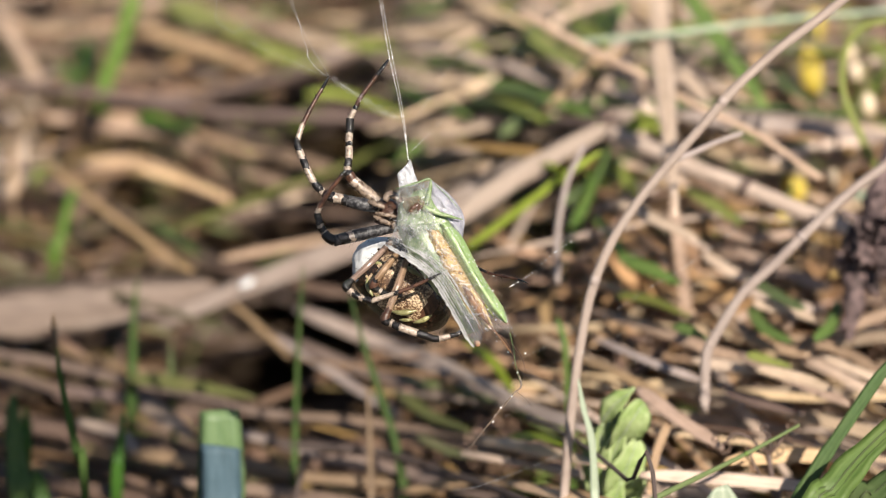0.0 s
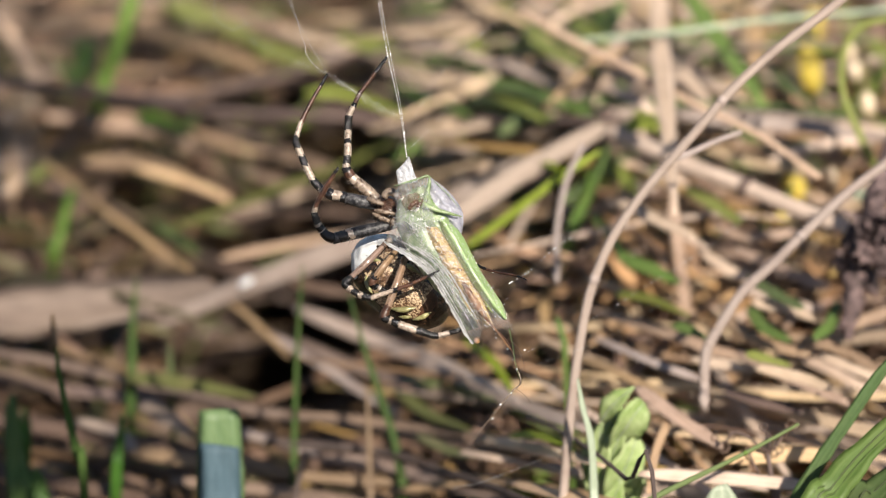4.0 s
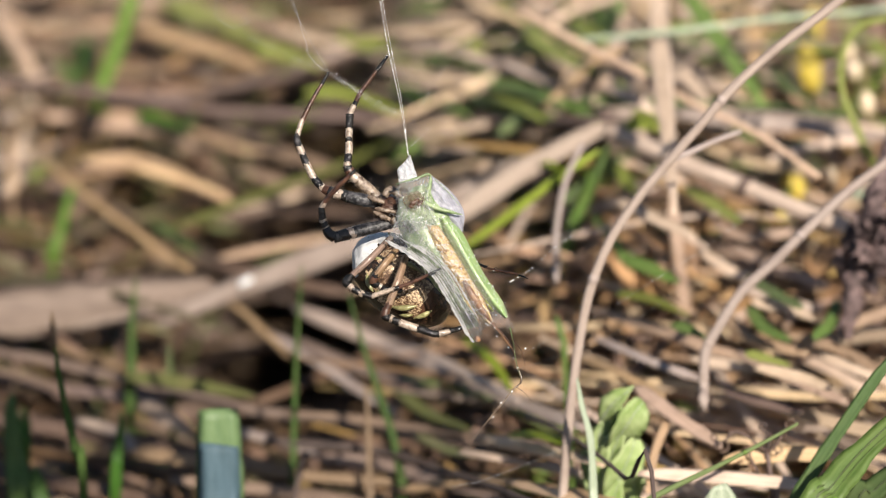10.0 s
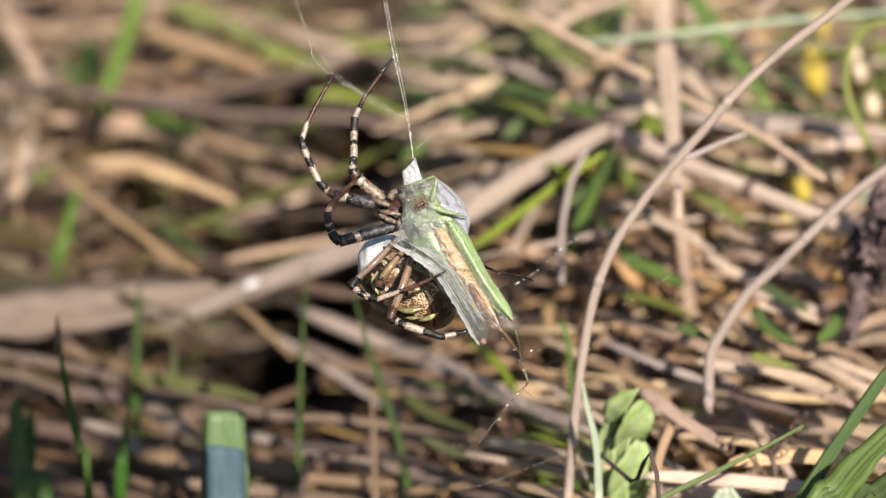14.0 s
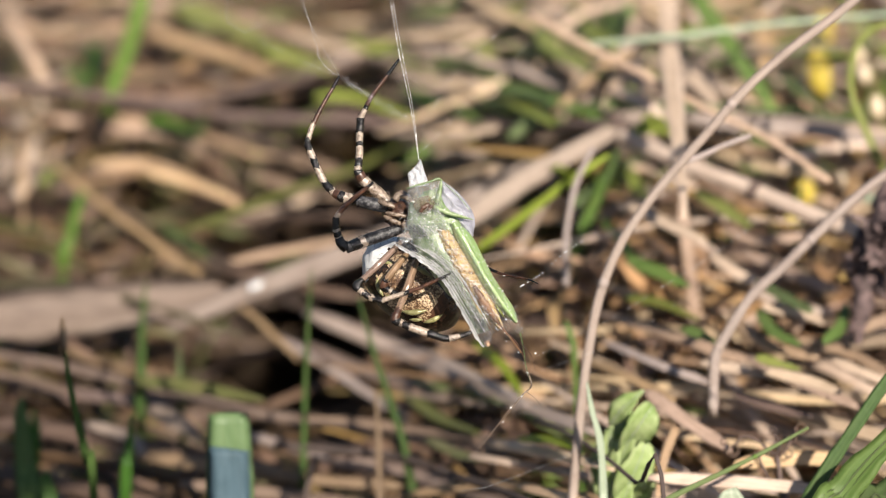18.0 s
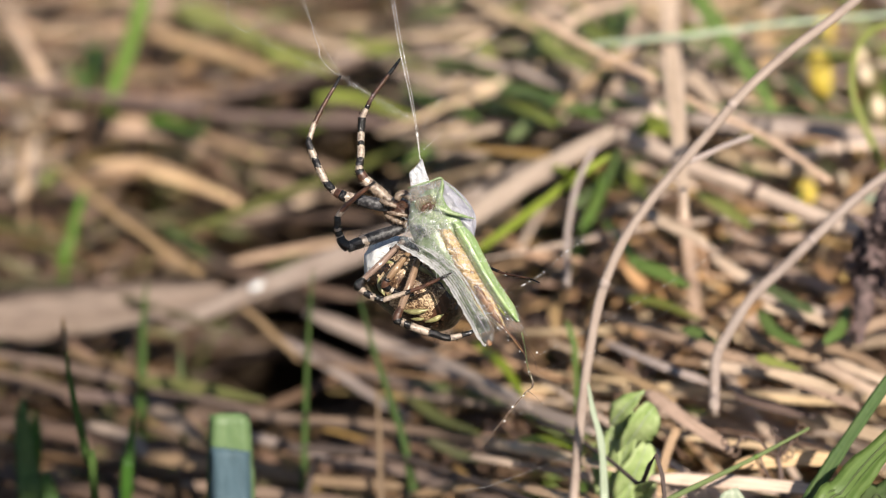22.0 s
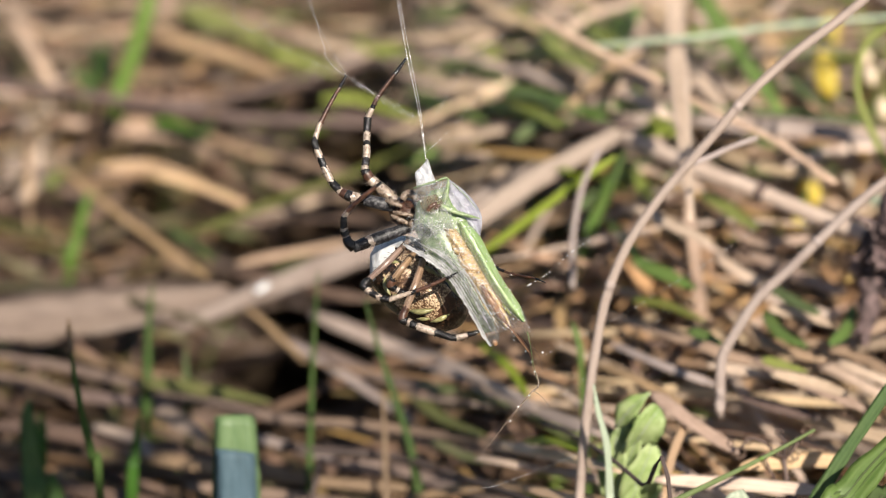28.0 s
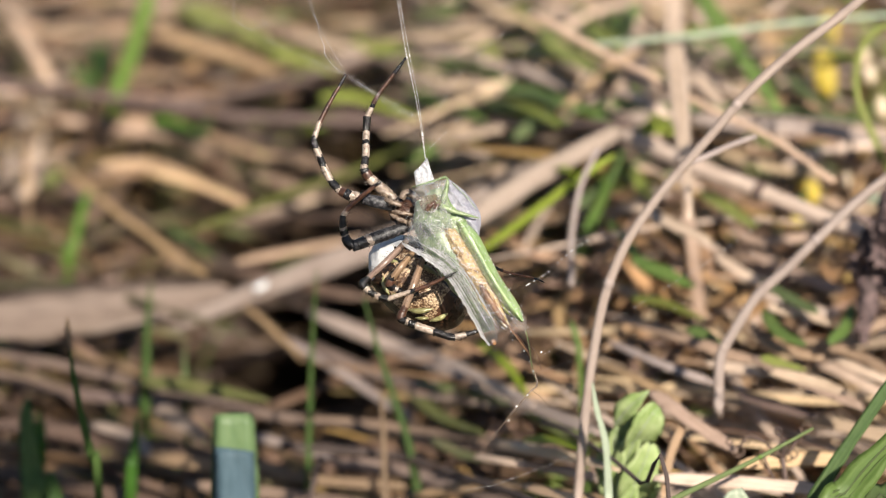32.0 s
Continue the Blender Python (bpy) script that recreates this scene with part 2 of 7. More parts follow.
DULL = fibre("dull_green_litter", (0.085, 0.078, 0.032), (0.20, 0.175, 0.075), (0.19, 0.13, 0.07), rough=0.5, through_light=0.2, spread=0.4, islands=True)
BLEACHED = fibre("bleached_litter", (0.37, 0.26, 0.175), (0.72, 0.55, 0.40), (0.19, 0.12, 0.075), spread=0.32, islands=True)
# Rotting grass, dark enough to paint the shadow gaps between straws
ROT_SHADOW = fibre("rotten_litter", (0.05, 0.033, 0.024), (0.18, 0.12, 0.085), (0.03, 0.02, 0.016), rough=0.8, spread=0.4, islands=True, through_light=0.0)
SOIL = skin("soil", (0.035, 0.024, 0.017), (0.10, 0.07, 0.045), scale=120.0, rough=0.9, gloss=0.2, bump=0.8)
YELLOW = skin("yellow_petal", (0.76, 0.56, 0.05), (0.88, 0.72, 0.14), scale=500.0, rough=0.5, through_light=0.4)
SEED = skin("cream_seed", (0.62, 0.45, 0.28), (0.85, 0.72, 0.53), scale=500.0, rough=0.45)
LEAF = skin("fresh_leaf", (0.26, 0.37, 0.11), (0.49, 0.58, 0.28), scale=420.0, rough=0.5, gloss=0.35, through_light=0.25, bump=0.9)
HUSK = skin("crumpled_husk", (0.025, 0.018, 0.018), (0.21, 0.145, 0.14), scale=700.0, rough=0.75, gloss=0.3, bump=0.9)
WOOL = skin("seed_fluff", (0.30, 0.22, 0.16), (0.62, 0.50, 0.41), scale=420.0, rough=0.85, gloss=0.2, bump=0.9)

CREAM = skin("cream_chitin", (0.14, 0.10, 0.078), (0.50, 0.405, 0.325), scale=3200.0, rough=0.28, gloss=0.8, sharp=(0.3, 0.62))
BLACK = skin("black_chitin", (0.004, 0.0035, 0.0035), (0.035, 0.03, 0.03), scale=3400.0, rough=0.22, gloss=0.6, bump=0.9, sharp=(0.45, 0.75))
GREY = skin("grey_haired_chitin", (0.010, 0.010, 0.012), (0.13, 0.125, 0.13), scale=2400.0, rough=0.42, gloss=0.4, sharp=(0.42, 0.7))
AMBER = fibre("amber_chitin", (0.10, 0.052, 0.034), (0.44, 0.30, 0.215), (0.60, 0.46, 0.37), rough=0.22, through_light=0.12, spread=0.05, gloss=1.0, spots=0.3)
BROWN = skin("brown_chitin", (0.030, 0.013, 0.008), (0.115, 0.052, 0.03), scale=1500.0, rough=0.35, gloss=0.6)
FAWN = skin("haired_fawn_chitin", (0.09, 0.058, 0.04), (0.36, 0.275, 0.205), scale=2300.0, rough=0.25, gloss=0.8, bump=0.8)
SILVER = skin("silvery_hair", (0.66, 0.66, 0.66), (0.86, 0.87, 0.88), scale=1200.0, rough=0.5, gloss=0.5)
BELLY = speckled("mottled_belly", (0.03, 0.014, 0.008), (0.11, 0.052, 0.022), (0.66, 0.50, 0.32))
BELLY_DARK = skin("dark_belly", (0.008, 0.0055, 0.004), (0.085, 0.042, 0.02), scale=2600.0, rough=0.2, gloss=0.7, bump=0.6, sharp=(0.42, 0.72))
STRIPE = skin("yellow_green_stripe", (0.17, 0.16, 0.06), (0.38, 0.36, 0.17), scale=1600.0, rough=0.3, gloss=0.7)
WING = fibre("green_wing_case", (0.19, 0.295, 0.10), (0.35, 0.455, 0.21), (0.50, 0.58, 0.34), rough=0.28, through_light=0.12, spread=0.02, gloss=0.7, spots=0.6)
THIGH = skin("dull_green_flesh", (0.13, 0.19, 0.075), (0.38, 0.45, 0.28), scale=1300.0, rough=0.25, gloss=0.8, through_light=0.15, bump=0.9)
JADE = skin("pale_green_chitin", (0.20, 0.33, 0.13), (0.46, 0.57, 0.34), scale=900.0, rough=0.3, gloss=0.6, through_light=0.3)
GOLD = wrinkled("golden_belly", [(0.35, (0.18, 0.085, 0.035)), (0.42, (0.46, 0.27, 0.11)), (0.48, (0.76, 0.56, 0.24)), (0.55, (0.66, 0.46, 0.32)), (0.60, (0.88, 0.80, 0.70))])
RUST = skin("rust_brown_chitin", (0.15, 0.06, 0.028), (0.44, 0.235, 0.11), scale=900.0, rough=0.35, gloss=0.6)
STAIN = cling("juice_stained_silk", (0.42, 0.24, 0.085), 0.05, 0.7, 0.47, fine=2400.0)
FEMUR = skin("green_leg_chitin", (0.16, 0.25, 0.085), (0.36, 0.455, 0.24), scale=1900.0, rough=0.28, gloss=0.8, through_light=0.15, bump=0.8)
FILM = cling("clear_silk_film", (0.92, 0.94, 0.92), 0.0, 0.32, 0.54, fine=1500.0, shine=0.11)
VEIL = cling("thin_silk_veil", (0.9, 0.93, 0.89), 0.0, 0.62, 0.50, fine=1200.0, shine=0.13)
RIM_SILK = silk("bright_silk", (0.92, 0.92, 0.93), 0.6, 1.0, stretch=(9, 3, 1), spun=0.36)
BEARING = silk("beaded_silk_thread", (0.92, 0.92, 0.93), 0.25, 0.95, stretch=(1, 9, 1), spun=0.36)
HOOD = cling("lilac_silk", (0.52, 0.52, 0.60), 0.7, 0.95, 0.42, fine=1500.0, shine=0.12, depth=0.0003)
DENSE = cling("dense_silk", (0.92, 0.93, 0.97), 0.8, 1.0, 0.40, fine=1100.0, shine=0.25)
THREAD = skin("silk_thread", (0.75, 0.75, 0.75), (0.9, 0.9, 0.9), scale=2000.0, rough=0.25, gloss=0.8)
FINE_THREAD = silk("fine_silk_thread", (0.85, 0.85, 0.87), 0.04, 0.8, stretch=(1, 9, 1), spun=0.36)
GLASSY = silk("glassy_green_skin", (0.34, 0.46, 0.20), 0.35, 0.82, stretch=(6, 3, 1), spun=0.38)
# White of the beads on threads and of the modelled glints on the prey
BEAD_GLINT = skin("silk_bead_and_glint", (0.8, 0.8, 0.8), (0.9, 0.9, 0.9), scale=2000.0, rough=0.1, gloss=0.9)


# ---- shapes ----
LEAF_X = np.array((-1, -0.5, 0.04, 0.5, 1, 0.5, 0, -0.5))
LEAF_Z = np.array((0, 0.5, 0.4, 0.5, 0, -0.5, -0.7, -0.5))


def curve_through(pts, n):
    """n + 1 points on a smooth curve through pts (tuples of any length)."""
    p = np.array(pts, float)
    if len(p) == 2:
        return p[0] + (p[1] - p[0]) * np.linspace(0, 1, n + 1)[:, None]
    p = np.vstack((2 * p[0] - p[1], p, 2 * p[-1] - p[-2]))
    s = np.minimum(np.linspace(0, 1, n + 1) * (len(p) - 3), len(p) - 3 - 1e-9)
    k = s.astype(int)
    f = (s - k)[:, None]
    a, b, c, d = p[k], p[k + 1], p[k + 2], p[k + 3]
    return 0.5 * (2 * b + (c - a) * f + (2 * a - 5 * b + 4 * c - d) * f * f + (3 * b - a - 3 * c + d) * f ** 3)


def unit(v):
    return v / (np.linalg.norm(v) + 1e-12)


def frame_along(path, side):
    """Tangent, side and upward unit vectors along a path, and the length run so far."""
    d = np.empty_like(path)
    d[1:-1], d[0], d[-1] = path[2:] - path[:-2], path[1] - path[0], path[-1] - path[-2]
    d /= np.linalg.norm(d, axis=1)[:, None] + 1e-12
    s = np.array(side, float)
    a = np.stack((d[:, 1] * s[2] - d[:, 2] * s[1], d[:, 2] * s[0] - d[:, 0] * s[2], d[:, 0] * s[1] - d[:, 1] * s[0]), 1)
    a /= np.linalg.norm(a, axis=1)[:, None] + 1e-12
    up = np.stack((a[:, 1] * d[:, 2] - a[:, 2] * d[:, 1], a[:, 2] * d[:, 0] - a[:, 0] * d[:, 2], a[:, 0] * d[:, 1] - a[:, 1] * d[:, 0]), 1)
    run = np.concatenate(((0.0,), np.cumsum(np.linalg.norm(path[1:] - path[:-1], axis=1)))) * 0.1
    return d, a, up, run.tolist()


def spread_over(values, n):
    """Values given along a strip, at its n + 1 rings."""
    if len(values) == 1:
        return np.full(n + 1, float(values[0]))
    return curve_through([(v,) for v in values], n)[:, 0]


class Shape:
    """Vertices in site millimetres, faces, a material slot and a place on the strip for each."""

    def __init__(self):
        self.v, self.f, self.slot, self.uv = [], [], [], []

    def strip(self, rings, slots=None, lengths=None, caps=True):
        rings = np.asarray(rings, float)
        m, k, base = rings.shape[0], rings.shape[1], len(self.v)
        self.v.extend(map(tuple, rings.reshape(-1, 3).tolist()))
        for i in range(m - 1):
            y0, y1 = (lengths[i], lengths[i + 1]) if lengths else (i, i + 1)
            s = slots[i] if slots else 0
            o = base + i * k
            for j in range(k):
                a, b = o + j, o + (j + 1) % k
                self.f.append((a, b, b + k, a + k))
                x0, x1 = j / k, (j + 1) / k
                self.uv.append(((x0, y0), (x1, y0), (x1, y1), (x0, y1)))
            self.slot.extend(s if isinstance(s, list) else [s] * k)
        if caps:
            for i, order in ((0, -1), (m - 1, 1)):
                self.f.append(tuple(base + i * k + j for j in range(k))[::order])
                s = slots[min(i, m - 2)] if slots else 0
                self.slot.append(s[0] if isinstance(s, list) else s)
                self.uv.append(tuple((j / k, lengths[i] if lengths else i) for j in range(k)))

    def tube(self, pts, radii, sides=8, n=12, slots=None, flat=1.0, wobble=0.0):
        """A round stem. slots: a function of the way along, 0 to 1."""
        path = curve_through(pts, n)
        rr = np.maximum(spread_over(radii, n), 0.004)
        d, a, b, run = frame_along(path, (0.13, 0.21, -1.0))
        if wobble:
            rr = rr[:, None] * (1 + wobble * np.array([[random.uniform(-1, 1) for _ in range(sides)] for _ in range(n + 1)]))
        else:
            rr = np.repeat(rr[:, None], sides, 1)
        t = 2 * np.pi * np.arange(sides) / sides
        rings = path[:, None] + rr[:, :, None] * (np.cos(t)[None, :, None] * a[:, None] - flat * np.sin(t)[None, :, None] * b[:, None])
        shift = [0.022 * random.uniform(-1, 1) for _ in range(sides)]
        self.strip(rings, [[slots(min(max((i + 0.5) / n + shift[j] * (sides > 10), 0), 1)) for j in range(sides)] for i in range(n)] if slots else None, run)
        return self

    def leaf(self, pts, widths, n=14, thick=0.12, fold=0.25, face=(0.1, 0.5, -1.0), twist=0.0, ragged=0.0, slant=(0.0, 0.0)):
        """A blade: a strip folded along its midrib, with thickness, widths given along it and its ends cut aslant."""
        path = curve_through(pts, n)
        h = np.maximum(spread_over(widths, n), 0.02) / 2
        if ragged:
            h = h * (1 + ragged * np.array([random.uniform(-1, 1) for _ in range(n + 1)]))
        d, a, up, run = frame_along(path, face)
        if twist:
            c, s = np.cos(twist * np.arange(n + 1) / n)[:, None], np.sin(twist * np.arange(n + 1) / n)[:, None]
            a, up = c * a + s * up, c * up - s * a
        th = np.minimum(thick, h)
        cut = np.zeros(n + 1)
        cut[0], cut[-1] = slant
        x = LEAF_X[None, :, None]
        hh = h[:, None, None]
        rings = path[:, None] + x * hh * (a + cut[:, None] * d)[:, None] + (fold * hh * x * x + LEAF_Z[None, :, None] * th[:, None, None]) * up[:, None]
        self.strip(rings, None, run)
        return self

    def ball(self, c, axes, rings=12, sides=16, slots=None, rough=0.0, seed=0.0):
        """An ellipsoid: a centre and three half axes. slots: a function of the way along the first axis, the angle, and the noise."""
        c, (a, b, d) = np.array(c, float), [np.array(q, float) for q in axes]
        base = len(self.v)
        for i in range(rings + 1):
            th = math.pi * i / rings
            for j in range(sides):
                ph = 2 * math.pi * j / sides
                k = 1.0
                if rough:
                    k += rough * noise.noise(Vector((4 * math.sin(th) * math.cos(ph) + seed, 4 * math.sin(th) * math.sin(ph), 4 * math.cos(th))))
                self.v.append(tuple(c - k * math.cos(th) * a + k * math.sin(th) * (math.cos(ph) * b + math.sin(ph) * d)))
        for i in range(rings):
            for j in range(sides):
                p, q = base + i * sides + j, base + i * sides + (j + 1) % sides
                self.f.append((p + sides, q + sides, q, p))
                self.slot.append(slots((i + 0.5) / rings, (j + 0.5) / sides) if slots else 0)
                self.uv.append(((j / sides, (i + 1) / rings), ((j + 1) / sides, (i + 1) / rings), ((j + 1) / sides, i / rings), (j / sides, i / rings)))
        return self

    def draped(self, left, right, n=40, m=18, bulge=0.8, crumple=0.0, pitch=1.0, seed=0.0, thick=0.04):
        """A sheet hung between two edges, bulging towards the front and creased."""
        a, b = curve_through(left, n), curve_through(right, n)
        rows = []
        for k in range(n + 1):
            row = []
            for s in np.linspace(0, 1, m + 1):
                q = a[k] + (b[k] - a[k]) * s
                q[2] -= bulge * math.sin(math.pi * s) ** 0.8
                if crumple:
                    p = Vector(q) * pitch
                    q[2] -= crumple * (1 - 3 * abs(noise.noise(p + Vector((seed, 0, 0))))) + 0.4 * crumple * noise.noise(2.7 * p)
                row.append(q)
            rows.append(row + [q + np.array((0, 0, thick)) for q in row[::-1]])
        run = np.concatenate(((0.0,), np.cumsum(np.linalg.norm(a[1:] - a[:-1], axis=1)))) * 0.1
        self.strip(rows, None, run.tolist())
        return self

    def hairs(self, pts, radii, count, length, slot=0, out=(0, 0, 0)):
        """Fine bristles on a stem."""
        path = curve_through(pts, 20)
        rr = [float(q[0]) for q in curve_through([(r,) for r in radii], 20)] if len(radii) > 1 else [radii[0]] * 21
        for _ in range(count):
            i = random.randrange(1, 20)
            d = unit(path[i + 1] - path[i - 1])
            a = unit(np.cross(d, np.array((random.uniform(-1, 1), random.uniform(-1, 1), random.uniform(-1, 1))) + 1e-3))
            root = path[i] + rr[i] * 0.85 * a
            tip = root + length * random.uniform(0.5, 1.0) * unit(a + 0.7 * d + np.array(out))
            self.tube([tuple(root), tuple(tip)], [0.03, 0.006], sides=3, n=1, slots=lambda f: slot)
        return self

    def mesh(self, name, materials, pivot, smooth=True):
        me = bpy.data.meshes.new(name)
        p = np.array(self.v) - np.array(pivot)
        me.from_pydata((p * 0.001).tolist(), [], self.f)
        layer = me.uv_layers.new(name="UVMap")
        flat = [x for face in self.uv for q in face for x in q]
        layer.data.foreach_set("uv", flat)
        for m in materials:
            me.materials.append(m)
        me.polygons.foreach_set("material_index", self.slot)
        me.polygons.foreach_set("use_smooth", [smooth] * len(self.f))
        me.update()
        return me


FLIP = Matrix.Diagonal((1, 1, -1, 1))
PIVOTS = {}


def thing(name, pivot, label, category, group="", kind=""):
    """An empty at a thing's base, in the site axes."""
    ob = new(name)
    ob.empty_display_size = 0.004
    return placed(ob, pivot, label, category, group, kind)


def solid(name, shape, materials, pivot, label, category, group="", kind="", smooth=True):
    """A thing of one mesh."""
    ob = new(name, shape.mesh(name, materials, (0, 0, 0), smooth))
    turn_to_site(ob.data, pivot)
    return placed(ob, pivot, label, category, group, kind)


def turn_to_site(me, pivot):
    """From site millimetres to the axes of the world, about the pivot."""
    me.transform(Matrix.Translation([-q / 1000 for q in pivot]))
    me.transform(AXES @ FLIP)
    me.flip_normals()


def placed(ob, pivot, label, category, group, kind):
    ob.location = AIM + (AXES @ FLIP @ Vector([q / 1000 for q in pivot]))
    PIVOTS[ob.name] = tuple(pivot)
    return tagged(ob, label, category, group, kind)


def part(name, shape, materials, parent, label="", smooth=True, at=None):
    """One mesh under a thing or under a part; at: a joint of its own."""
    own = at or PIVOTS[parent.name]
    ob = new(name, shape.mesh(name, materials, (0, 0, 0), smooth))
    turn_to_site(ob.data, own)
    ob.parent = parent
    PIVOTS[ob.name] = tuple(own)
    ob.location = AXES @ FLIP @ Vector([(a - b) / 1000 for a, b in zip(own, PIVOTS[parent.name])])
    return tagged(ob, label)


# ---- ground ----
def thatch(x):
    """Height of the thatch over the soil, in millimetres; it rises towards the right."""
    f = min(max((x + 10) / 40, 0), 1)
    return 58 + 22 * f * f * (3 - 2 * f)


def hollow(x, y):
    """How far the thatch sinks in, in millimetres: hollows shaped to stand in for shaded patches, a dark one before the
    long blade and smaller ones behind the spider.
    """
    d = 0.0
    for cx, cy, rx, ry, deep in ((-26, 146, 16, 46, 62), (-62, 84, 18, 10, 28), (-29, 105, 10, 13, 52), (-8, 84, 10, 12, 24), (-14, 190, 13, 16, 16), (-36, 150, 9, 9, 18), (52, 95, 7, 9, 20), (42, 185, 7, 10, 18)):
        d += deep * math.exp(-((x - cx) / rx) ** 2 - ((y - cy) / ry) ** 2)
    return d


def ground():
    sh = Shape()
    rings = []
    for r in (0.0, 60, 130, 220, 350, 600, 1200, 3000, 9000, 40000, 200000):
        ring = []
        for j in range(48):
            a = 2 * math.pi * j / 48
            x, y = r * math.cos(a), 150 + r * math.sin(a)
            ring.append((x, y, 5 * noise.noise(Vector((x / 60, y / 60, 0))) if r < 1300 else -2.0))
        rings.append(ring)
    sh.strip(rings, caps=False)
    me = sh.mesh("ground", [SOIL], (0, 0, 0))
    tagged(new("ground", me), "dark brown soil under matted dry grass", "ground", kind="structure")


def litter(name, count, material, label, heights, length, width, lean, far=0.0, seed=1, steep=0.12, span=(-130, 130), away=(25, 420), wild=24):
    """Loose blades in the thatch, heaped at random: lean is their usual slope across the view, in degrees."""
    rnd = random.Random(seed)
    sh = Shape()
    for _ in range(count):
        if far:
            r, a = far * math.sqrt(rnd.uniform(0.03, 1)), rnd.uniform(0, 2 * math.pi)
            x, y = r * math.cos(a), 150 + r * math.sin(a)
            if abs(x) < 130 and 0 < y < 420:
                continue
        else:
            x, y = rnd.uniform(*span), rnd.uniform(*away)
        # only the dark rotten litter stays in a hollow, to paint its shade
        if not far and hollow(x, y) > 14 and (material != ROT_SHADOW or rnd.random() < 0.6):
            continue
        top = max(thatch(x) + 9 * noise.noise(Vector((x / 22, y / 30, 3))) - (0 if far else hollow(x, y)), 8)
        z = rnd.uniform(*heights) * top
        a = radians(rnd.gauss(lean, wild) if rnd.random() < 0.9 else rnd.uniform(0, 180))
        ln = rnd.uniform(*length) / 2
        rise = rnd.gauss(0, steep)
        d = np.array((math.cos(a), math.sin(a) * 1.2, rise))
        c = np.array((x, y, z))
        bend = np.array((rnd.uniform(-1, 1), rnd.uniform(-1, 1), rnd.uniform(-0.5, 1))) * ln * 0.2
        if not far and material != ROT_SHADOW and max(hollow(*(c + f * ln * d)[:2]) for f in (-0.9, -0.5, 0.5, 0.9)) > 26:
            continue
        ends = [c - ln * d, c + bend, c + ln * d]
        for q in ends:
            q[2] = max(q[2], 1.0)
        w = rnd.uniform(*width)
        sh.leaf([tuple(q) for q in ends], [w * rnd.uniform(0.05, 0.8), w * rnd.uniform(0.7, 1), w, w * rnd.uniform(0.6, 1), w * rnd.uniform(0.03, 0.5)], n=6, twist=rnd.gauss(0, 0.5), ragged=0.15, slant=(rnd.uniform(-1.2, 1.2), rnd.uniform(-1.2, 1.2)), thick=0.25, fold=rnd.uniform(-0.3, 0.5), face=(rnd.uniform(-0.6, 0.6), -0.6 + rnd.uniform(-0.5, 0.5), 1.0))
    me = sh.mesh(name, [material], (0, 0, 0))
    tagged(new(name, me), label, "grass", kind="stuff")


def sprouts(name, count, material, label, far, seed):
    """Upright blades of living grass in the thatch."""
    rnd = random.Random(seed)
    sh = Shape()
    for _ in range(count):
        r, a = far * math.sqrt(rnd.uniform(0.0, 1)), rnd.uniform(0, 2 * math.pi)
        x, y = r * math.cos(a), 220 + r * math.sin(a)
        if far < 300:
            x, y = rnd.uniform(-110, 110), rnd.uniform(120, 430)
        elif abs(x) < 150 and -600 < y < 330:
            continue
        if far < 300 and hollow(x, y) > 10:
            continue
        h = rnd.uniform(0.8, 1.25) * (thatch(x) if far < 300 else 90)
        lx, ly = rnd.gauss(0, 0.35) * h, rnd.gauss(0, 0.3) * h
        w = rnd.uniform(1.0, 2.6)
        sh.leaf([(x, y, 0), (x + 0.4 * lx, y + 0.4 * ly, 0.65 * h), (x + lx, y + ly, h)], [w, w, 0.1], n=5, thick=0.2, face=(rnd.uniform(-0.5, 0.5), -1, 0.4))
    me = sh.mesh(name, [material], (0, 0, 0))
    tagged(new(name, me), label, "grass", kind="stuff")


def shading_tuft():
    """An unseen tall tuft of reed grass, added before the thatch so that its tips shade the low left side."""
    rnd = random.Random(17)
    sh = Shape()
    spots = [(rnd.uniform(-100, -54), rnd.uniform(-8, 66)) for _ in range(20)]
    spots += [(rnd.uniform(-52, -8), rnd.uniform(-12, 22)) for _ in range(5)]
    for x, y in spots:
        mid = np.array((x, y, 55.0)) + rnd.uniform(390, 460) * np.array(SUN_FROM)
        root = np.array((-210 + rnd.uniform(-40, 40), -340 + rnd.uniform(-30, 30), 0.0))
        tip = mid + np.array((rnd.uniform(3, 8), rnd.uniform(4, 12), rnd.uniform(-8, 0)))
        w = rnd.uniform(5, 11)
        sh.leaf([tuple(root), (-150 + rnd.uniform(-15, 15), mid[1] - 50, 250 + rnd.uniform(-10, 30)), tuple(mid), tuple(tip)], [0.8 * w, w, w, 0.2], n=14, thick=0.4, fold=0.3, face=(0.3, -0.3, 1.0))
    tagged(new("reed_tuft", sh.mesh("reed_tuft", [DEEP], (0, 0, 0))), "unseen tuft of reed grass added to shade the low left thatch", "grass", kind="stuff")


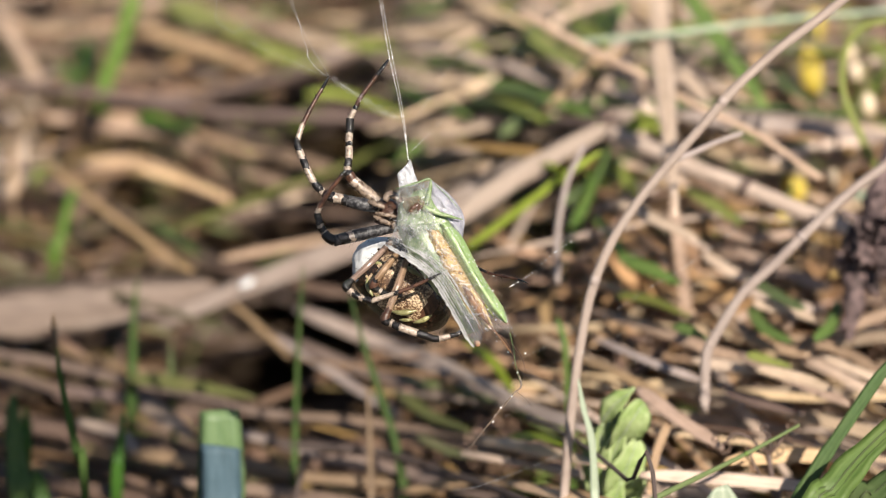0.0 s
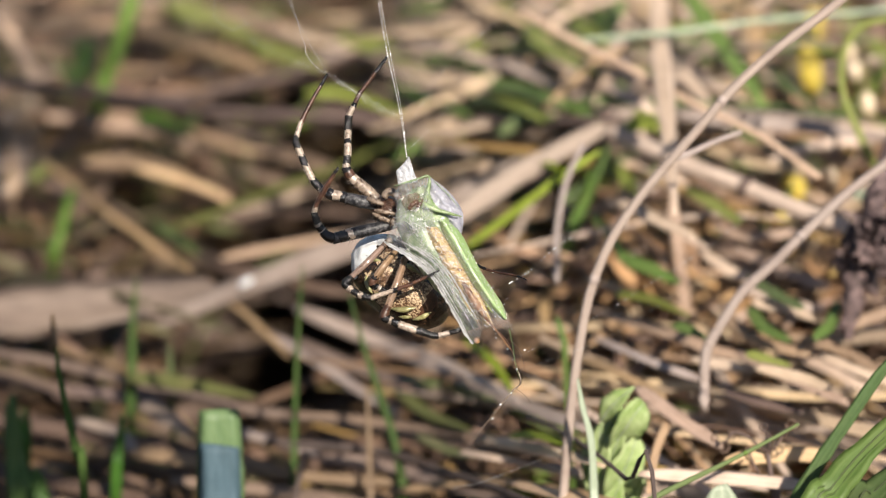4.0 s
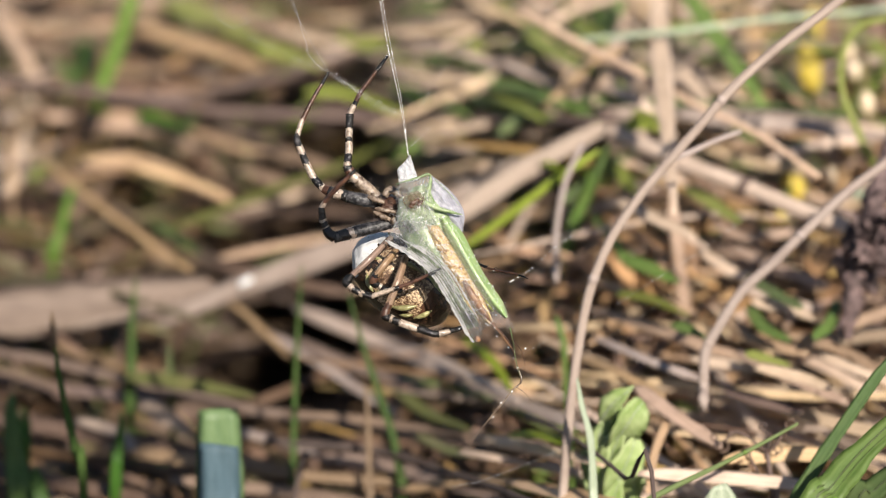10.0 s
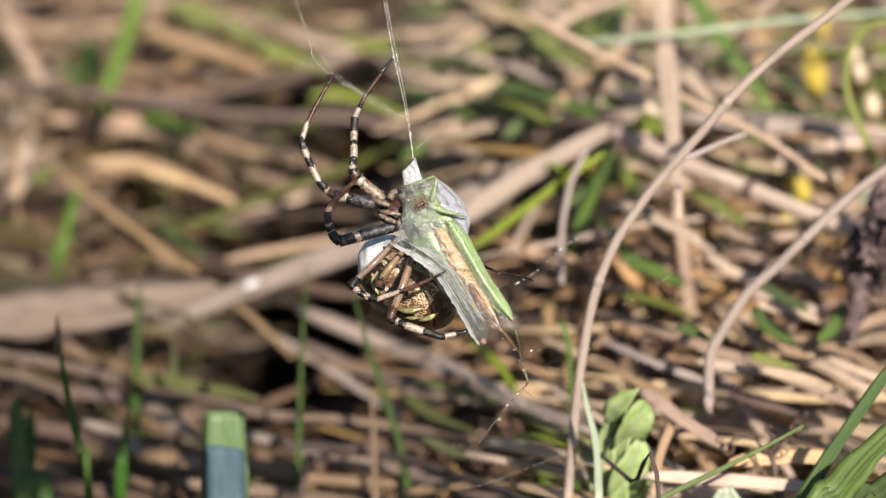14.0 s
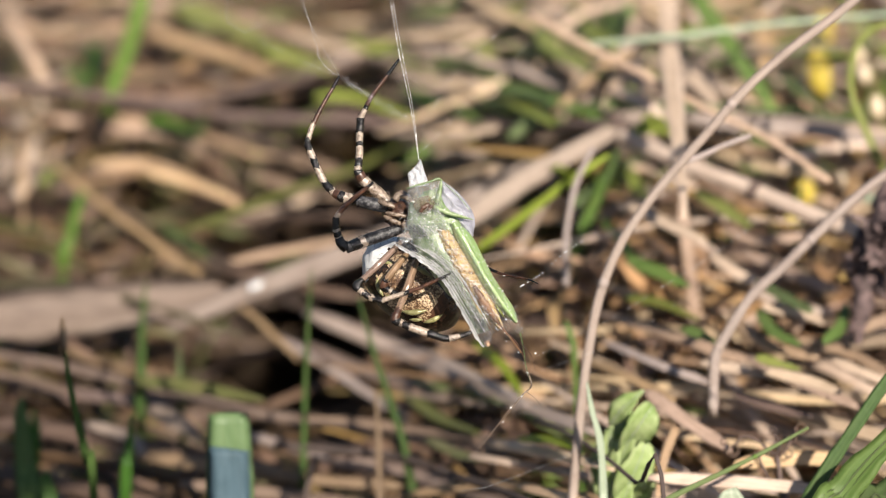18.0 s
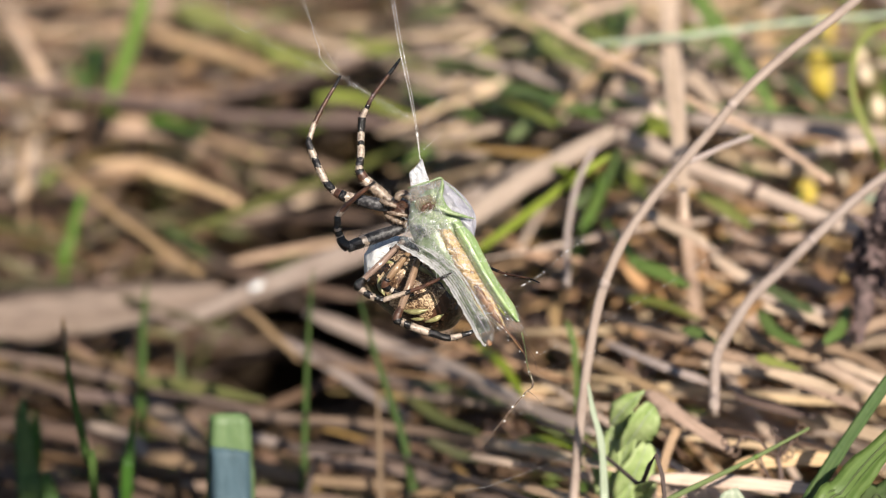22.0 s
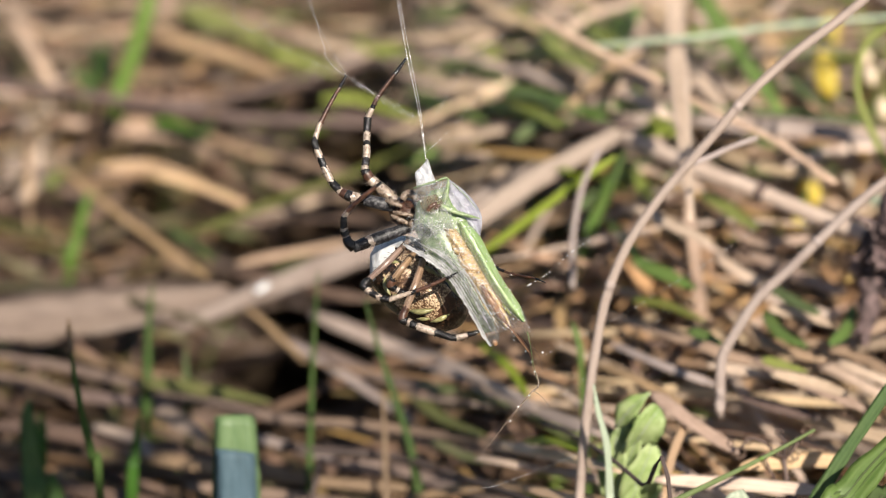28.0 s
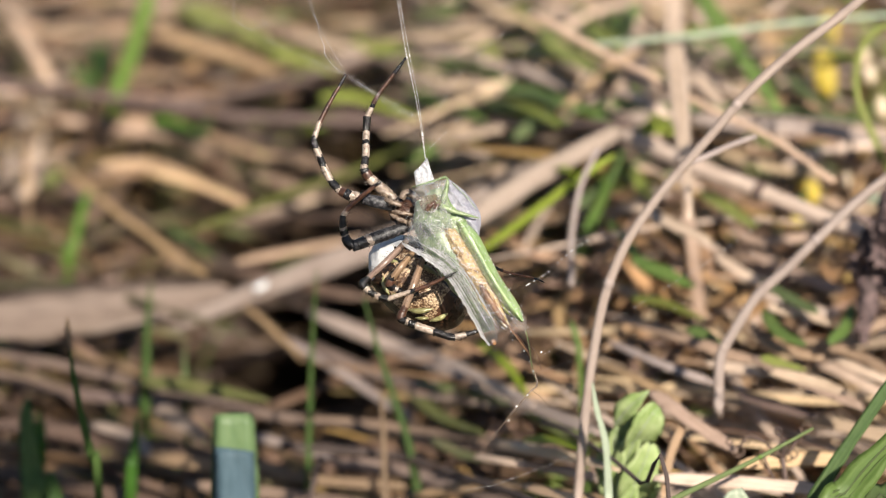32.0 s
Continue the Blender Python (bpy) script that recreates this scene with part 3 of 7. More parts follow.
def reed_clump():
    """Unseen tall reeds, added beyond the tuft; their long leaves sway and shade the thatch now and then."""
    rnd = random.Random(61)
    sh = Shape()
    for k in range(15):
        y = 18 + 14.5 * k + rnd.uniform(-4, 4)
        x = -66 + rnd.uniform(-3, 1) if y < 112 else -24 + rnd.uniform(-14, 8)
        mid = np.array((x, y, 55.0)) + rnd.uniform(880, 1000) * np.array(SUN_FROM)
        root = (-520 + rnd.uniform(-50, 50), -760 + rnd.uniform(-50, 50), 0.0)
        w = rnd.uniform(17, 21) if y < 112 else rnd.uniform(12, 18)
        sh.leaf([root, (mid[0] - 330, mid[1] - 40, 480 + rnd.uniform(-20, 40)), (mid[0] - 110, mid[1] - 6, mid[2] + 6), tuple(mid)], [0.8 * w, w, w, 0.6 * w, 0.2], n=18, thick=0.4, fold=0.2, face=(0.3, -0.6, 1.0))
    ob = new("reed_clump", sh.mesh("reed_clump", [DEEP], (-520, -760, 0)))
    ob.location = (-0.52, -0.76, 0)
    return tagged(ob, "unseen clump of tall reeds added to sway shade over the thatch", "grass", kind="stuff")


ground()
shading_tuft()
reeds = reed_clump()
litter("straw_litter", 2700, LITTER, "matted tan dry grass litter on the soil", (0.1, 0.88), (25, 120), (0.5, 2.6), -14, seed=3)
litter("fine_litter", 2000, LITTER, "fine dry grass fibres tangled in the thatch", (0.3, 1.02), (12, 70), (0.18, 0.75), -16, seed=23, steep=0.22, span=(-6, 130))
litter("fine_weathered_litter", 1900, WEATHERED_SHADE, "fine weathered grass fibres tangled in the thatch, darkened for shade", (0.3, 1.02), (12, 70), (0.18, 0.75), -14, seed=67, steep=0.2, span=(-130, -4))
litter("upper_litter", 600, LITTER, "loose dry grass on top of the thatch", (0.88, 1.04), (28, 80), (0.35, 1.7), -16, seed=29, steep=0.12, span=(6, 130), away=(75, 420))
litter("olive_litter", 260, DULL, "dull green and brown grass low in the straw", (0.82, 1.07), (20, 80), (0.8, 2.8), -14, seed=59, span=(-90, 2), steep=0.15)
litter("dry_leaf_litter", 330, LITTER, "broad crumpled dry leaves in the thatch", (0.4, 0.86), (12, 40), (3.0, 6.0), -16, seed=13)
litter("weathered_litter", 2100, WEATHERED_SHADE, "weathered brown dry grass on the low thatch, darkened for shade", (0.72, 1.05), (25, 90), (0.4, 2.5), -12, seed=37, span=(-130, 4), away=(60, 420))
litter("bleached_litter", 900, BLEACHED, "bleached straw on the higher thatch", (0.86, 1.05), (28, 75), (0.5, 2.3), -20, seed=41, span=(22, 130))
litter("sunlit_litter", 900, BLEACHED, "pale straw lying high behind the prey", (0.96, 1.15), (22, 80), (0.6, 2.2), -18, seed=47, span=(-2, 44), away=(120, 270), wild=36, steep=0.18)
litter("lime_litter", 200, SPROUT, "yellow-green grass lying high behind the prey", (1.0, 1.18), (10, 32), (0.7, 2.2), -25, seed=53, span=(-4, 60), away=(120, 270), steep=0.2, wild=34)
litter("sward_litter", 330, SPROUT, "small green grass blades high on the thatch", (0.98, 1.13), (8, 30), (0.6, 2.0), -30, seed=101, span=(2, 110), away=(100, 320), steep=0.3, wild=45)
litter("lush_litter", 260, SPROUT, "green grass among the straw behind the spider", (0.8, 1.06), (12, 45), (1.0, 3.0), -18, seed=43, span=(-45, 40), away=(150, 330), steep=0.3)
litter("tangled_litter", 900, LITTER, "tangled dry grass lying every way on the higher thatch", (0.9, 1.06), (14, 55), (0.4, 1.9), -20, seed=71, span=(4, 130), away=(78, 300), steep=0.25, wild=48)
litter("crossing_litter", 420, WEATHERED_SHADE, "weathered grass lying across the higher thatch", (0.9, 1.05), (14, 50), (0.6, 2.4), 30, seed=73, span=(4, 130), away=(78, 300), steep=0.2, wild=50)
litter("hazy_litter", 480, LITTER, "dry grass lying high on the far low thatch", (0.95, 1.14), (16, 60), (0.4, 1.7), -16, seed=79, span=(-110, 8), away=(140, 420), steep=0.25, wild=38)
litter("pale_fibre_litter", 260, BLEACHED, "pale straw fibres on the far thatch", (1.0, 1.16), (14, 50), (0.4, 1.3), -14, seed=89, span=(-110, 40), away=(140, 420), steep=0.25, wild=40)
# Dark stems laid high as painted shadow gaps
litter("shadow_litter", 420, ROT_SHADOW, "dark stems standing in for shadow gaps in the far straw", (0.98, 1.12), (14, 60), (0.6, 2.4), -14, seed=97, span=(-110, 10), away=(130, 420), steep=0.2, wild=34)
litter("mossy_litter", 260, DULL, "olive grass among the far straw", (0.95, 1.12), (14, 50), (1.0, 3.2), -20, seed=83, span=(-110, 50), away=(150, 420), steep=0.25, wild=35)
litter("chaff_litter", 620, LITTER, "short chunky bits of dry straw lying every way", (0.94, 1.07), (5, 16), (1.0, 2.8), 0, seed=103, span=(6, 110), away=(60, 170), steep=0.3, wild=75)
litter("brown_chaff_litter", 420, WEATHERED_SHADE, "short brown bits of weathered straw, darkened for shade", (0.96, 1.08), (5, 18), (0.8, 2.6), 0, seed=107, span=(-80, 8), away=(45, 150), steep=0.3, wild=75)
litter("rotten_litter", 1700, ROT_SHADOW, "dark brown rotting grass under the straw, also standing in for shade", (0.02, 0.75), (15, 60), (1.0, 4.0), -10, seed=4)
litter("green_litter", 1000, SPROUT, "green grass blades lying in the straw", (0.5, 0.94), (10, 40), (0.9, 3.0), -12, seed=5, steep=0.25)
litter("meadow_litter", 2600, LITTER, "matted dry grass of the meadow around", (0.1, 0.8), (60, 240), (4, 11), 0, far=1400, seed=6)
sprouts("young_grass", 130, SPROUT, "young green grass growing through the straw", 200, 7)
sprouts("meadow_grass", 2500, SPROUT, "green grass of the meadow around", 1600, 8)


# ---- single blades and stalks ----
def blade(name, material, width, pts, label, group="", tip=0.9, foot=0.9, ends=0.5, fold=0.25, face=(0.1, 0.5, -1.0), twist=0.0, thick=0.16, n=16):
    """A flat blade of grass through the points."""
    sh = Shape().leaf(pts, [width * foot * ends, width * (0.6 + 0.4 * foot), width, width, width * (0.6 + 0.4 * tip), width * (0.3 + 0.7 * tip), width * tip * ends], n=n, thick=thick, fold=fold, face=face, twist=twist, ragged=0.1, slant=((7.3 * width) % 2 - 1, (5.1 * width) % 2.4 - 1.2) if ends < 0.9 else (0, 0))
    ob = solid(name, sh, [material], pts[0], label, "grass", group)
    if width > 2.3:
        path = curve_through(pts, 12)[1:-1]
        facing = unit(np.array(face))
        for s in (0.0,) if width < 4 else (-0.55, -0.2, 0.15, 0.5):
            side = np.stack([unit(np.cross(q, facing)) for q in np.gradient(path, axis=0)])
            rib = path + s * width / 2 * side + facing * 0.14 * (1 - 0.5 * fold * s * s)
            part("midrib" if s == 0 else "rib", Shape().tube([tuple(q) for q in rib], [0.05, 0.13, 0.13, 0.05], sides=6, n=20), [material], ob)
    return ob


def stalk(name, material, width, pts, label, group="", tip=0.85, knots=(), n=22):
    """A round stalk through the points, with knots at the given shares of its length."""
    def swell(f):
        return 1 + sum(0.28 * math.exp(-((f - k) / 0.012) ** 2) for k in knots)
    m = 60 if knots else n
    radii = [width / 2 * (1 + (tip - 1) * i / m) * swell(i / m) for i in range(m + 1)]
    sh = Shape().tube(pts, radii, sides=9, n=m, flat=0.8, wobble=0.035, slots=lambda f: 1 if any(abs(f - k) < 0.012 for k in knots) else 0)
    ob = solid(name, sh, [material, MAUVE], pts[0], label, "stalk", group)
    if len(pts) > 6:
        path = curve_through(pts, 200)
        for f in (0.42, 0.71):
            k = int(200 * f)
            r = width / 2 * (1 + (tip - 1) * f)
            part("node", Shape().tube([tuple(path[k - 1]), tuple(path[k]), tuple(path[k + 1])], [1.02 * r, 1.16 * r, 1.02 * r], sides=9, n=6, flat=0.85), [material], ob)
    return ob


blade("green_grass_blade", FRESH, 2.73, [(-68.7, 24.9, 323.2), (-62.1, 23.6, 245.1), (-55.4, 22.0, 167.0), (-54.8, 26.5, 166.6), (-52.7, 31.9, 166.2), (-50.2, 40.1, 165.5), (-49.4, 45.5, 165.1)], "upright green grass blade growing through the straw", group="upright grass", tip=.8, n=24)
blade("dry_grass_blade", ORANGE, 1.34, [(-88.3, 53.6, 226.5), (-76.7, 41.0, 213.4), (-72.4, 34.7, 201.6), (-66.4, 26.0, 185.2)], "orange-tan dry grass blade on the thatch", group="dry grass blades", tip=.8)
blade("dry_grass_blade", TAN, 2.55, [(-72.2, 46.0, 227.0), (-58.0, 44.4, 224.1), (-44.9, 42.8, 221.1), (-32.7, 39.5, 214.8), (-21.7, 35.8, 207.9)], "tan dry grass blade lying on the thatch", group="dry grass blades")
blade("dry_grass_blade", TAN, 2.84, [(-52.2, 37.7, 200.9), (-44.2, 35.2, 196.1), (-36.3, 32.4, 190.9), (-29.5, 30.0, 186.3)], "pale bleached dry grass blade on the thatch", group="dry grass blades", tip=.6)
blade("green_grass_blade", LIME, 4.24, [(-48.5, 43.3, 215.5), (-43.3, 40.8, 211.0), (-35.1, 36.9, 203.6), (-27.0, 32.7, 195.6)], "bright green grass blade lying in the dry straw", group="lying green grass", tip=.3)
blade("dry_grass_blade", TAN, 1.36, [(-71.0, 36.2, 206.5), (-58.9, 38.6, 211.0), (-47.9, 41.0, 215.6)], "tan dry grass blade lying on the thatch", group="dry grass blades")
stalk("brown_grass_stem", MAUVE, 1.66, [(-77.8, 28.2, 159.5), (-70.4, 27.0, 157.3), (-59.3, 25.3, 154.0), (-47.4, 23.3, 150.4), (-35.7, 21.6, 147.2), (-22.4, 20.8, 145.6), (-7.4, 20.1, 143.6), (3.1, 19.5, 131.6), (18.5, 18.6, 103.3), (24.8, 18.9, 96.7)], "thin dark brown dry grass stem across the thatch", group="brown stems")
stalk("brown_grass_stem", MAUVE, 1.60, [(-58.9, 25.0, 179.0), (-44.9, 25.0, 179.0), (-34.0, 27.2, 183.2), (-23.9, 29.4, 187.4), (-13.7, 33.2, 194.5)], "thin dark brown dry grass stem across the thatch", group="brown stems")
blade("withered_grass_blade", PINK, 4.15, [(-24.9, 29.5, 189.8), (-15.6, 33.0, 196.2), (-6.1, 36.4, 200.9), (4.4, 39.6, 195.7), (13.8, 44.0, 189.5), (20.1, 47.6, 181.6)], "brownish withered grass blade across the thatch", group="withered blades")
blade("dry_grass_blade", PALE, 1.81, [(-28.9, 37.5, 202.7), (-17.6, 34.4, 196.8), (-9.2, 32.6, 193.2)], "pale bleached dry grass blade on the thatch", group="dry grass blades")
blade("dry_grass_blade", TAN, 2.22, [(-65.6, 21.7, 179.3), (-58.8, 21.4, 178.8), (-53.1, 20.0, 176.0), (-46.3, 19.0, 174.2)], "pale bleached dry grass blade on the thatch", group="dry grass blades", tip=.6)
blade("dry_grass_blade", TAN, 2.02, [(-57.5, 22.4, 180.6), (-48.6, 20.9, 177.9), (-44.6, 19.0, 174.2), (-37.6, 15.2, 167.1)], "tan dry grass blade lying on the thatch", group="dry grass blades", tip=.6)
blade("dry_grass_blade", TAN, 2.48, [(-56.6, 13.9, 154.0), (-49.5, 13.9, 154.0), (-43.9, 12.5, 151.4), (-33.1, 7.3, 141.5)], "pale bleached dry grass blade on the thatch", group="dry grass blades", tip=.7)
blade("dry_grass_blade", ORANGE, 1.76, [(-48.4, 12.9, 147.8), (-40.8, 10.8, 143.9), (-32.8, 7.9, 138.4)], "orange-tan dry grass blade on the thatch", group="dry grass blades", tip=.5)
blade("dry_grass_blade", TAN, 1.37, [(-63.4, 14.3, 150.4), (-55.3, 8.4, 139.3), (-48.9, 4.0, 131.0), (-37.5, -3.4, 117.1)], "tan dry grass blade lying on the thatch", group="dry grass blades")
blade("green_grass_blade", MOSS, 1.35, [(-40.9, 3.0, 120.7), (-32.8, 6.1, 126.4), (-24.5, 9.6, 133.0), (-15.2, 13.0, 139.5), (-7.4, 17.3, 146.8), (-0.4, 19.0, 143.8)], "bright green grass blade lying in the dry straw", group="lying green grass", tip=.7)
blade("dry_grass_blade", TAN, 1.73, [(-43.2, 20.2, 178.6), (-33.4, 16.4, 171.5), (-25.9, 14.7, 168.2), (-17.8, 12.0, 163.1)], "tan dry grass blade lying on the thatch", group="dry grass blades")
blade("dry_grass_blade", PALE, 1.25, [(-34.1, 5.2, 150.4), (-27.1, 7.2, 154.2), (-19.5, 9.9, 159.2)], "pale bleached dry grass blade on the thatch", group="dry grass blades")
blade("brown_grass_stem", MAUVE, 1.78, [(-35.8, 4.5, 149.1), (-27.9, 5.9, 151.6), (-19.9, 6.1, 152.1), (-12.8, 5.4, 150.8)], "thin dark brown dry grass stem across the thatch", group="brown stems")
blade("green_grass_blade", GREEN, 1.90, [(-70.0, -60.8, 164.7), (-66.0, -31.2, 149.0), (-59.9, -2.5, 133.7), (-58.6, 1.8, 133.4), (-57.3, 7.0, 132.9), (-56.4, 9.6, 132.7)], "upright green grass blade growing through the straw", group="upright grass", tip=.6)
blade("wide_dry_blade", WORN, 8.10, [(-72.9, -9.9, 113.4), (-65.5, -9.6, 114.0), (-55.6, -8.7, 115.7), (-44.9, -7.5, 118.0), (-38.3, -6.5, 119.8), (-33.8, -5.4, 121.9)], "very wide tan dry reed blade lying flat", tip=.55, foot=1, fold=.1)
blade("dry_grass_blade", WORN, 0.99, [(-69.2, -12.2, 102.7), (-59.5, -11.3, 104.5), (-49.9, -9.8, 107.2), (-41.1, -7.8, 111.0)], "pale bleached dry grass blade on the thatch", group="dry grass blades")
blade("long_dry_blade", TAUPE, 3.87, [(-43.2, -11.7, 118.0), (-32.3, -6.6, 118.0), (-22.2, -2.8, 118.0), (-12.1, 1.1, 118.0), (-2.0, 5.1, 118.0), (3.9, 8.3, 118.0), (11.4, 11.9, 118.0), (19.0, 15.6, 118.0), (26.6, 19.9, 118.0), (33.3, 23.6, 118.0)], "long pale dry reed blade with a white fleck", fold=.3)
blade("dry_grass_blade", TAN, 1.37, [(-33.5, -1.4, 125.1), (-22.6, 0.8, 129.3), (-10.3, 2.9, 133.3)], "tan dry grass blade lying on the thatch", group="dry grass blades")
tipped = blade("green_grass_blade", OLIVE, 1.05, [(-46.7, -103.7, 81.8), (-46.70, -32.58, 44.00), (-47.49, -27.08, 43.00), (-48.79, -21.17, 42.00), (-49.89, -15.68, 42.00), (-50.33, -12.01, 42.00)], "slender green grass blade with a withered brown tip", group="upright grass", tip=.45, n=24)
part("withered_tip", Shape().tube([(-50.24, -12.52, 41.80), (-50.46, -10.91, 41.80), (-50.60, -9.59, 41.80), (-50.67, -8.13, 41.80)], [0.24, 0.44, 0.38, 0.08], sides=8, n=16, wobble=0.15), [UMBER], tipped, "dark brown withered tip")
blade("green_grass_blade", OLIVE, 1.44, [(-45.7, -82.5, 123.9), (-45.3, -52.0, 107.7), (-44.5, -22.4, 92.0), (-44.3, -16.8, 91.5), (-44.1, -9.5, 90.8), (-43.5, -3.9, 90.3)], "upright green grass blade growing through the straw", group="upright grass", tip=.3)
blade("green_grass_blade", GREEN, 0.97, [(-38.0, -80.2, 128.3), (-38.4, -50.1, 112.3), (-39.1, -21.0, 96.8), (-39.2, -16.9, 96.5), (-39.2, -12.9, 96.1)], "upright green grass blade growing through the straw", group="upright grass", tip=.3)
blade("cut_grass_blade", BLUE, 5.88, [(-30.1, -105.6, 80.4), (-29.7, -72.2, 62.6), (-29.2, -39.7, 45.3), (-29.0, -31.6, 44.5), (-29.1, -25.7, 43.9), (-29.2, -20.8, 43.5)], "broad glossy green grass blade, mown off straight", group="upright grass", tip=1, ends=.95, fold=.12, face=(0,1.1,-1))
blade("green_grass_blade", DEEP, 3.38, [(-52.9, -95.2, 100.0), (-54.6, -64.8, 83.9), (-57.3, -35.3, 68.2), (-58.0, -29.9, 67.7), (-58.6, -24.5, 67.2), (-58.7, -19.9, 66.7)], "upright green grass blade growing through the straw", group="upright grass", tip=.5)
blade("green_grass_blade", DEEP, 2.34, [(-62.0, -90.5, 108.7), (-60.5, -59.6, 92.3), (-58.3, -29.6, 76.3), (-57.8, -24.9, 75.9), (-57.9, -21.8, 75.6)], "upright green grass blade growing through the straw", group="upright grass", tip=.4)
blade("green_grass_blade", DEEP, 3.08, [(-53.0, -96.2, 98.1), (-53.6, -67.6, 82.9), (-54.6, -40.0, 68.2), (-54.9, -33.8, 67.6), (-55.5, -29.9, 67.2)], "upright green grass blade growing through the straw", group="upright grass", tip=.6)
blade("green_grass_blade", DEEP, 1.5, [(-48.2, -95.7, 99.0), (-46.6, -63.1, 81.6), (-44.3, -31.3, 64.7), (-43.9, -27.4, 64.3), (-43.6, -25.1, 64.1), (-43.4, -21.7, 63.8)], "upright green grass blade growing through the straw", group="upright grass", tip=.5)
# Brown lower-left blades; umber and mauve also stand in for the shade there
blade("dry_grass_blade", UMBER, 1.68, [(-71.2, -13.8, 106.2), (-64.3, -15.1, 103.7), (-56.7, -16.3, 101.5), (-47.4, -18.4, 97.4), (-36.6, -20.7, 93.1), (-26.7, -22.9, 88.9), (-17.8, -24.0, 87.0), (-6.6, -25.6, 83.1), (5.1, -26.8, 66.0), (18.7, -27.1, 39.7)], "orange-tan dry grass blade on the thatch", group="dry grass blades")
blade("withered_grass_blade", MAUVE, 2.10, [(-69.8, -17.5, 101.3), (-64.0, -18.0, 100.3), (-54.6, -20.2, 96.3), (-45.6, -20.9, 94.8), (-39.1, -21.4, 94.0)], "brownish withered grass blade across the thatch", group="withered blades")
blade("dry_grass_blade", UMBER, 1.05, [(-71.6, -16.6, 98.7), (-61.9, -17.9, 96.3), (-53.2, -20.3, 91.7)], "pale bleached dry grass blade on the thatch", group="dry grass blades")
blade("green_grass_blade", MOSS, 2.4, [(-44.6, -18.1, 87.4), (-38.5, -18.7, 86.2), (-32.0, -19.7, 84.3), (-26.4, -20.6, 82.6)], "bright green grass blade lying in the dry straw", group="lying green grass", tip=.4)
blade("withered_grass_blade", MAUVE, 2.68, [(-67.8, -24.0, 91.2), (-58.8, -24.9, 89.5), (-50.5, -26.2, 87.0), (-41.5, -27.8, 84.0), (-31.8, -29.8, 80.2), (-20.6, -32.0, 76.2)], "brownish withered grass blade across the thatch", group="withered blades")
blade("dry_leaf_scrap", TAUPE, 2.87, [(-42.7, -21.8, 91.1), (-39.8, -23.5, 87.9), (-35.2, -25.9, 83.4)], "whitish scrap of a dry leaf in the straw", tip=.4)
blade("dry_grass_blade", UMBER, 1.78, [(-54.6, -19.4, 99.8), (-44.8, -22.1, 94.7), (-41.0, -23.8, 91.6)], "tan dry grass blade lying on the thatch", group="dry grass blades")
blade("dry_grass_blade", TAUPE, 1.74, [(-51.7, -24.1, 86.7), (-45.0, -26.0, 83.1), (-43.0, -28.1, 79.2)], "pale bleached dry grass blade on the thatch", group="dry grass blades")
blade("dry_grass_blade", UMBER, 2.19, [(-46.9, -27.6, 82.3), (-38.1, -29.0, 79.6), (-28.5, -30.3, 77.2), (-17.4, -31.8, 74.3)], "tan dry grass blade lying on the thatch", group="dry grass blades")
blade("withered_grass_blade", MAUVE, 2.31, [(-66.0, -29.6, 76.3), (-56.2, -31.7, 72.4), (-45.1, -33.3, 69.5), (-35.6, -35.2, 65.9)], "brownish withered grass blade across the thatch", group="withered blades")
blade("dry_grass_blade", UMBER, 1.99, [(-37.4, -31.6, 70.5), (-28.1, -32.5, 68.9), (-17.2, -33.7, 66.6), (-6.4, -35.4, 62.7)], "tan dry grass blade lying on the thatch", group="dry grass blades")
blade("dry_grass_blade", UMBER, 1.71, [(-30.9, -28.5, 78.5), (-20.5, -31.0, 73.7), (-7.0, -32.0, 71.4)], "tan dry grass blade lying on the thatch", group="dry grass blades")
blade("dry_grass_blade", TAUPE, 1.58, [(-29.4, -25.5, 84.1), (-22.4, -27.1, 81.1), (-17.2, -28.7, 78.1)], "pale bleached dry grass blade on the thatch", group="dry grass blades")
blade("dry_grass_blade", TAN, 0.99, [(-31.7, -7.8, 115.3), (-27.7, -10.7, 109.8), (-22.3, -15.5, 100.8)], "tan dry grass blade lying on the thatch", group="dry grass blades")
blade("dry_grass_blade", UMBER, 1.33, [(-60.3, -13.2, 115.7), (-50.1, -16.5, 109.6), (-40.2, -18.2, 106.3)], "tan dry grass blade lying on the thatch", group="dry grass blades")
blade("dry_grass_blade", PINK, 1.55, [(-25.9, -12.3, 113.1), (-18.4, -16.4, 105.5), (-13.4, -19.5, 99.7), (-6.2, -23.8, 90.5)], "tan dry grass blade lying on the thatch", group="dry grass blades")
blade("green_grass_blade", OLIVE, 1.15, [(-3.0, -95.3, 99.8), (-3.8, -67.3, 84.9), (-4.9, -40.1, 70.5), (-5.3, -34.1, 69.9), (-6.5, -26.9, 69.2), (-8.6, -20.0, 68.5), (-10.7, -13.8, 67.9), (-12.8, -6.1, 67.2)], "upright green grass blade growing through the straw", group="upright grass", tip=.5, n=24)
blade("green_grass_blade", OLIVE, 0.85, [(-21.3, -92.9, 104.3), (-21.1, -63.9, 88.9), (-20.7, -35.7, 73.9), (-20.5, -26.3, 73.0), (-20.2, -17.0, 72.1), (-19.8, -9.2, 71.4), (-19.3, -2.2, 70.7)], "upright green grass blade growing through the straw", group="upright grass", tip=.4, n=24)
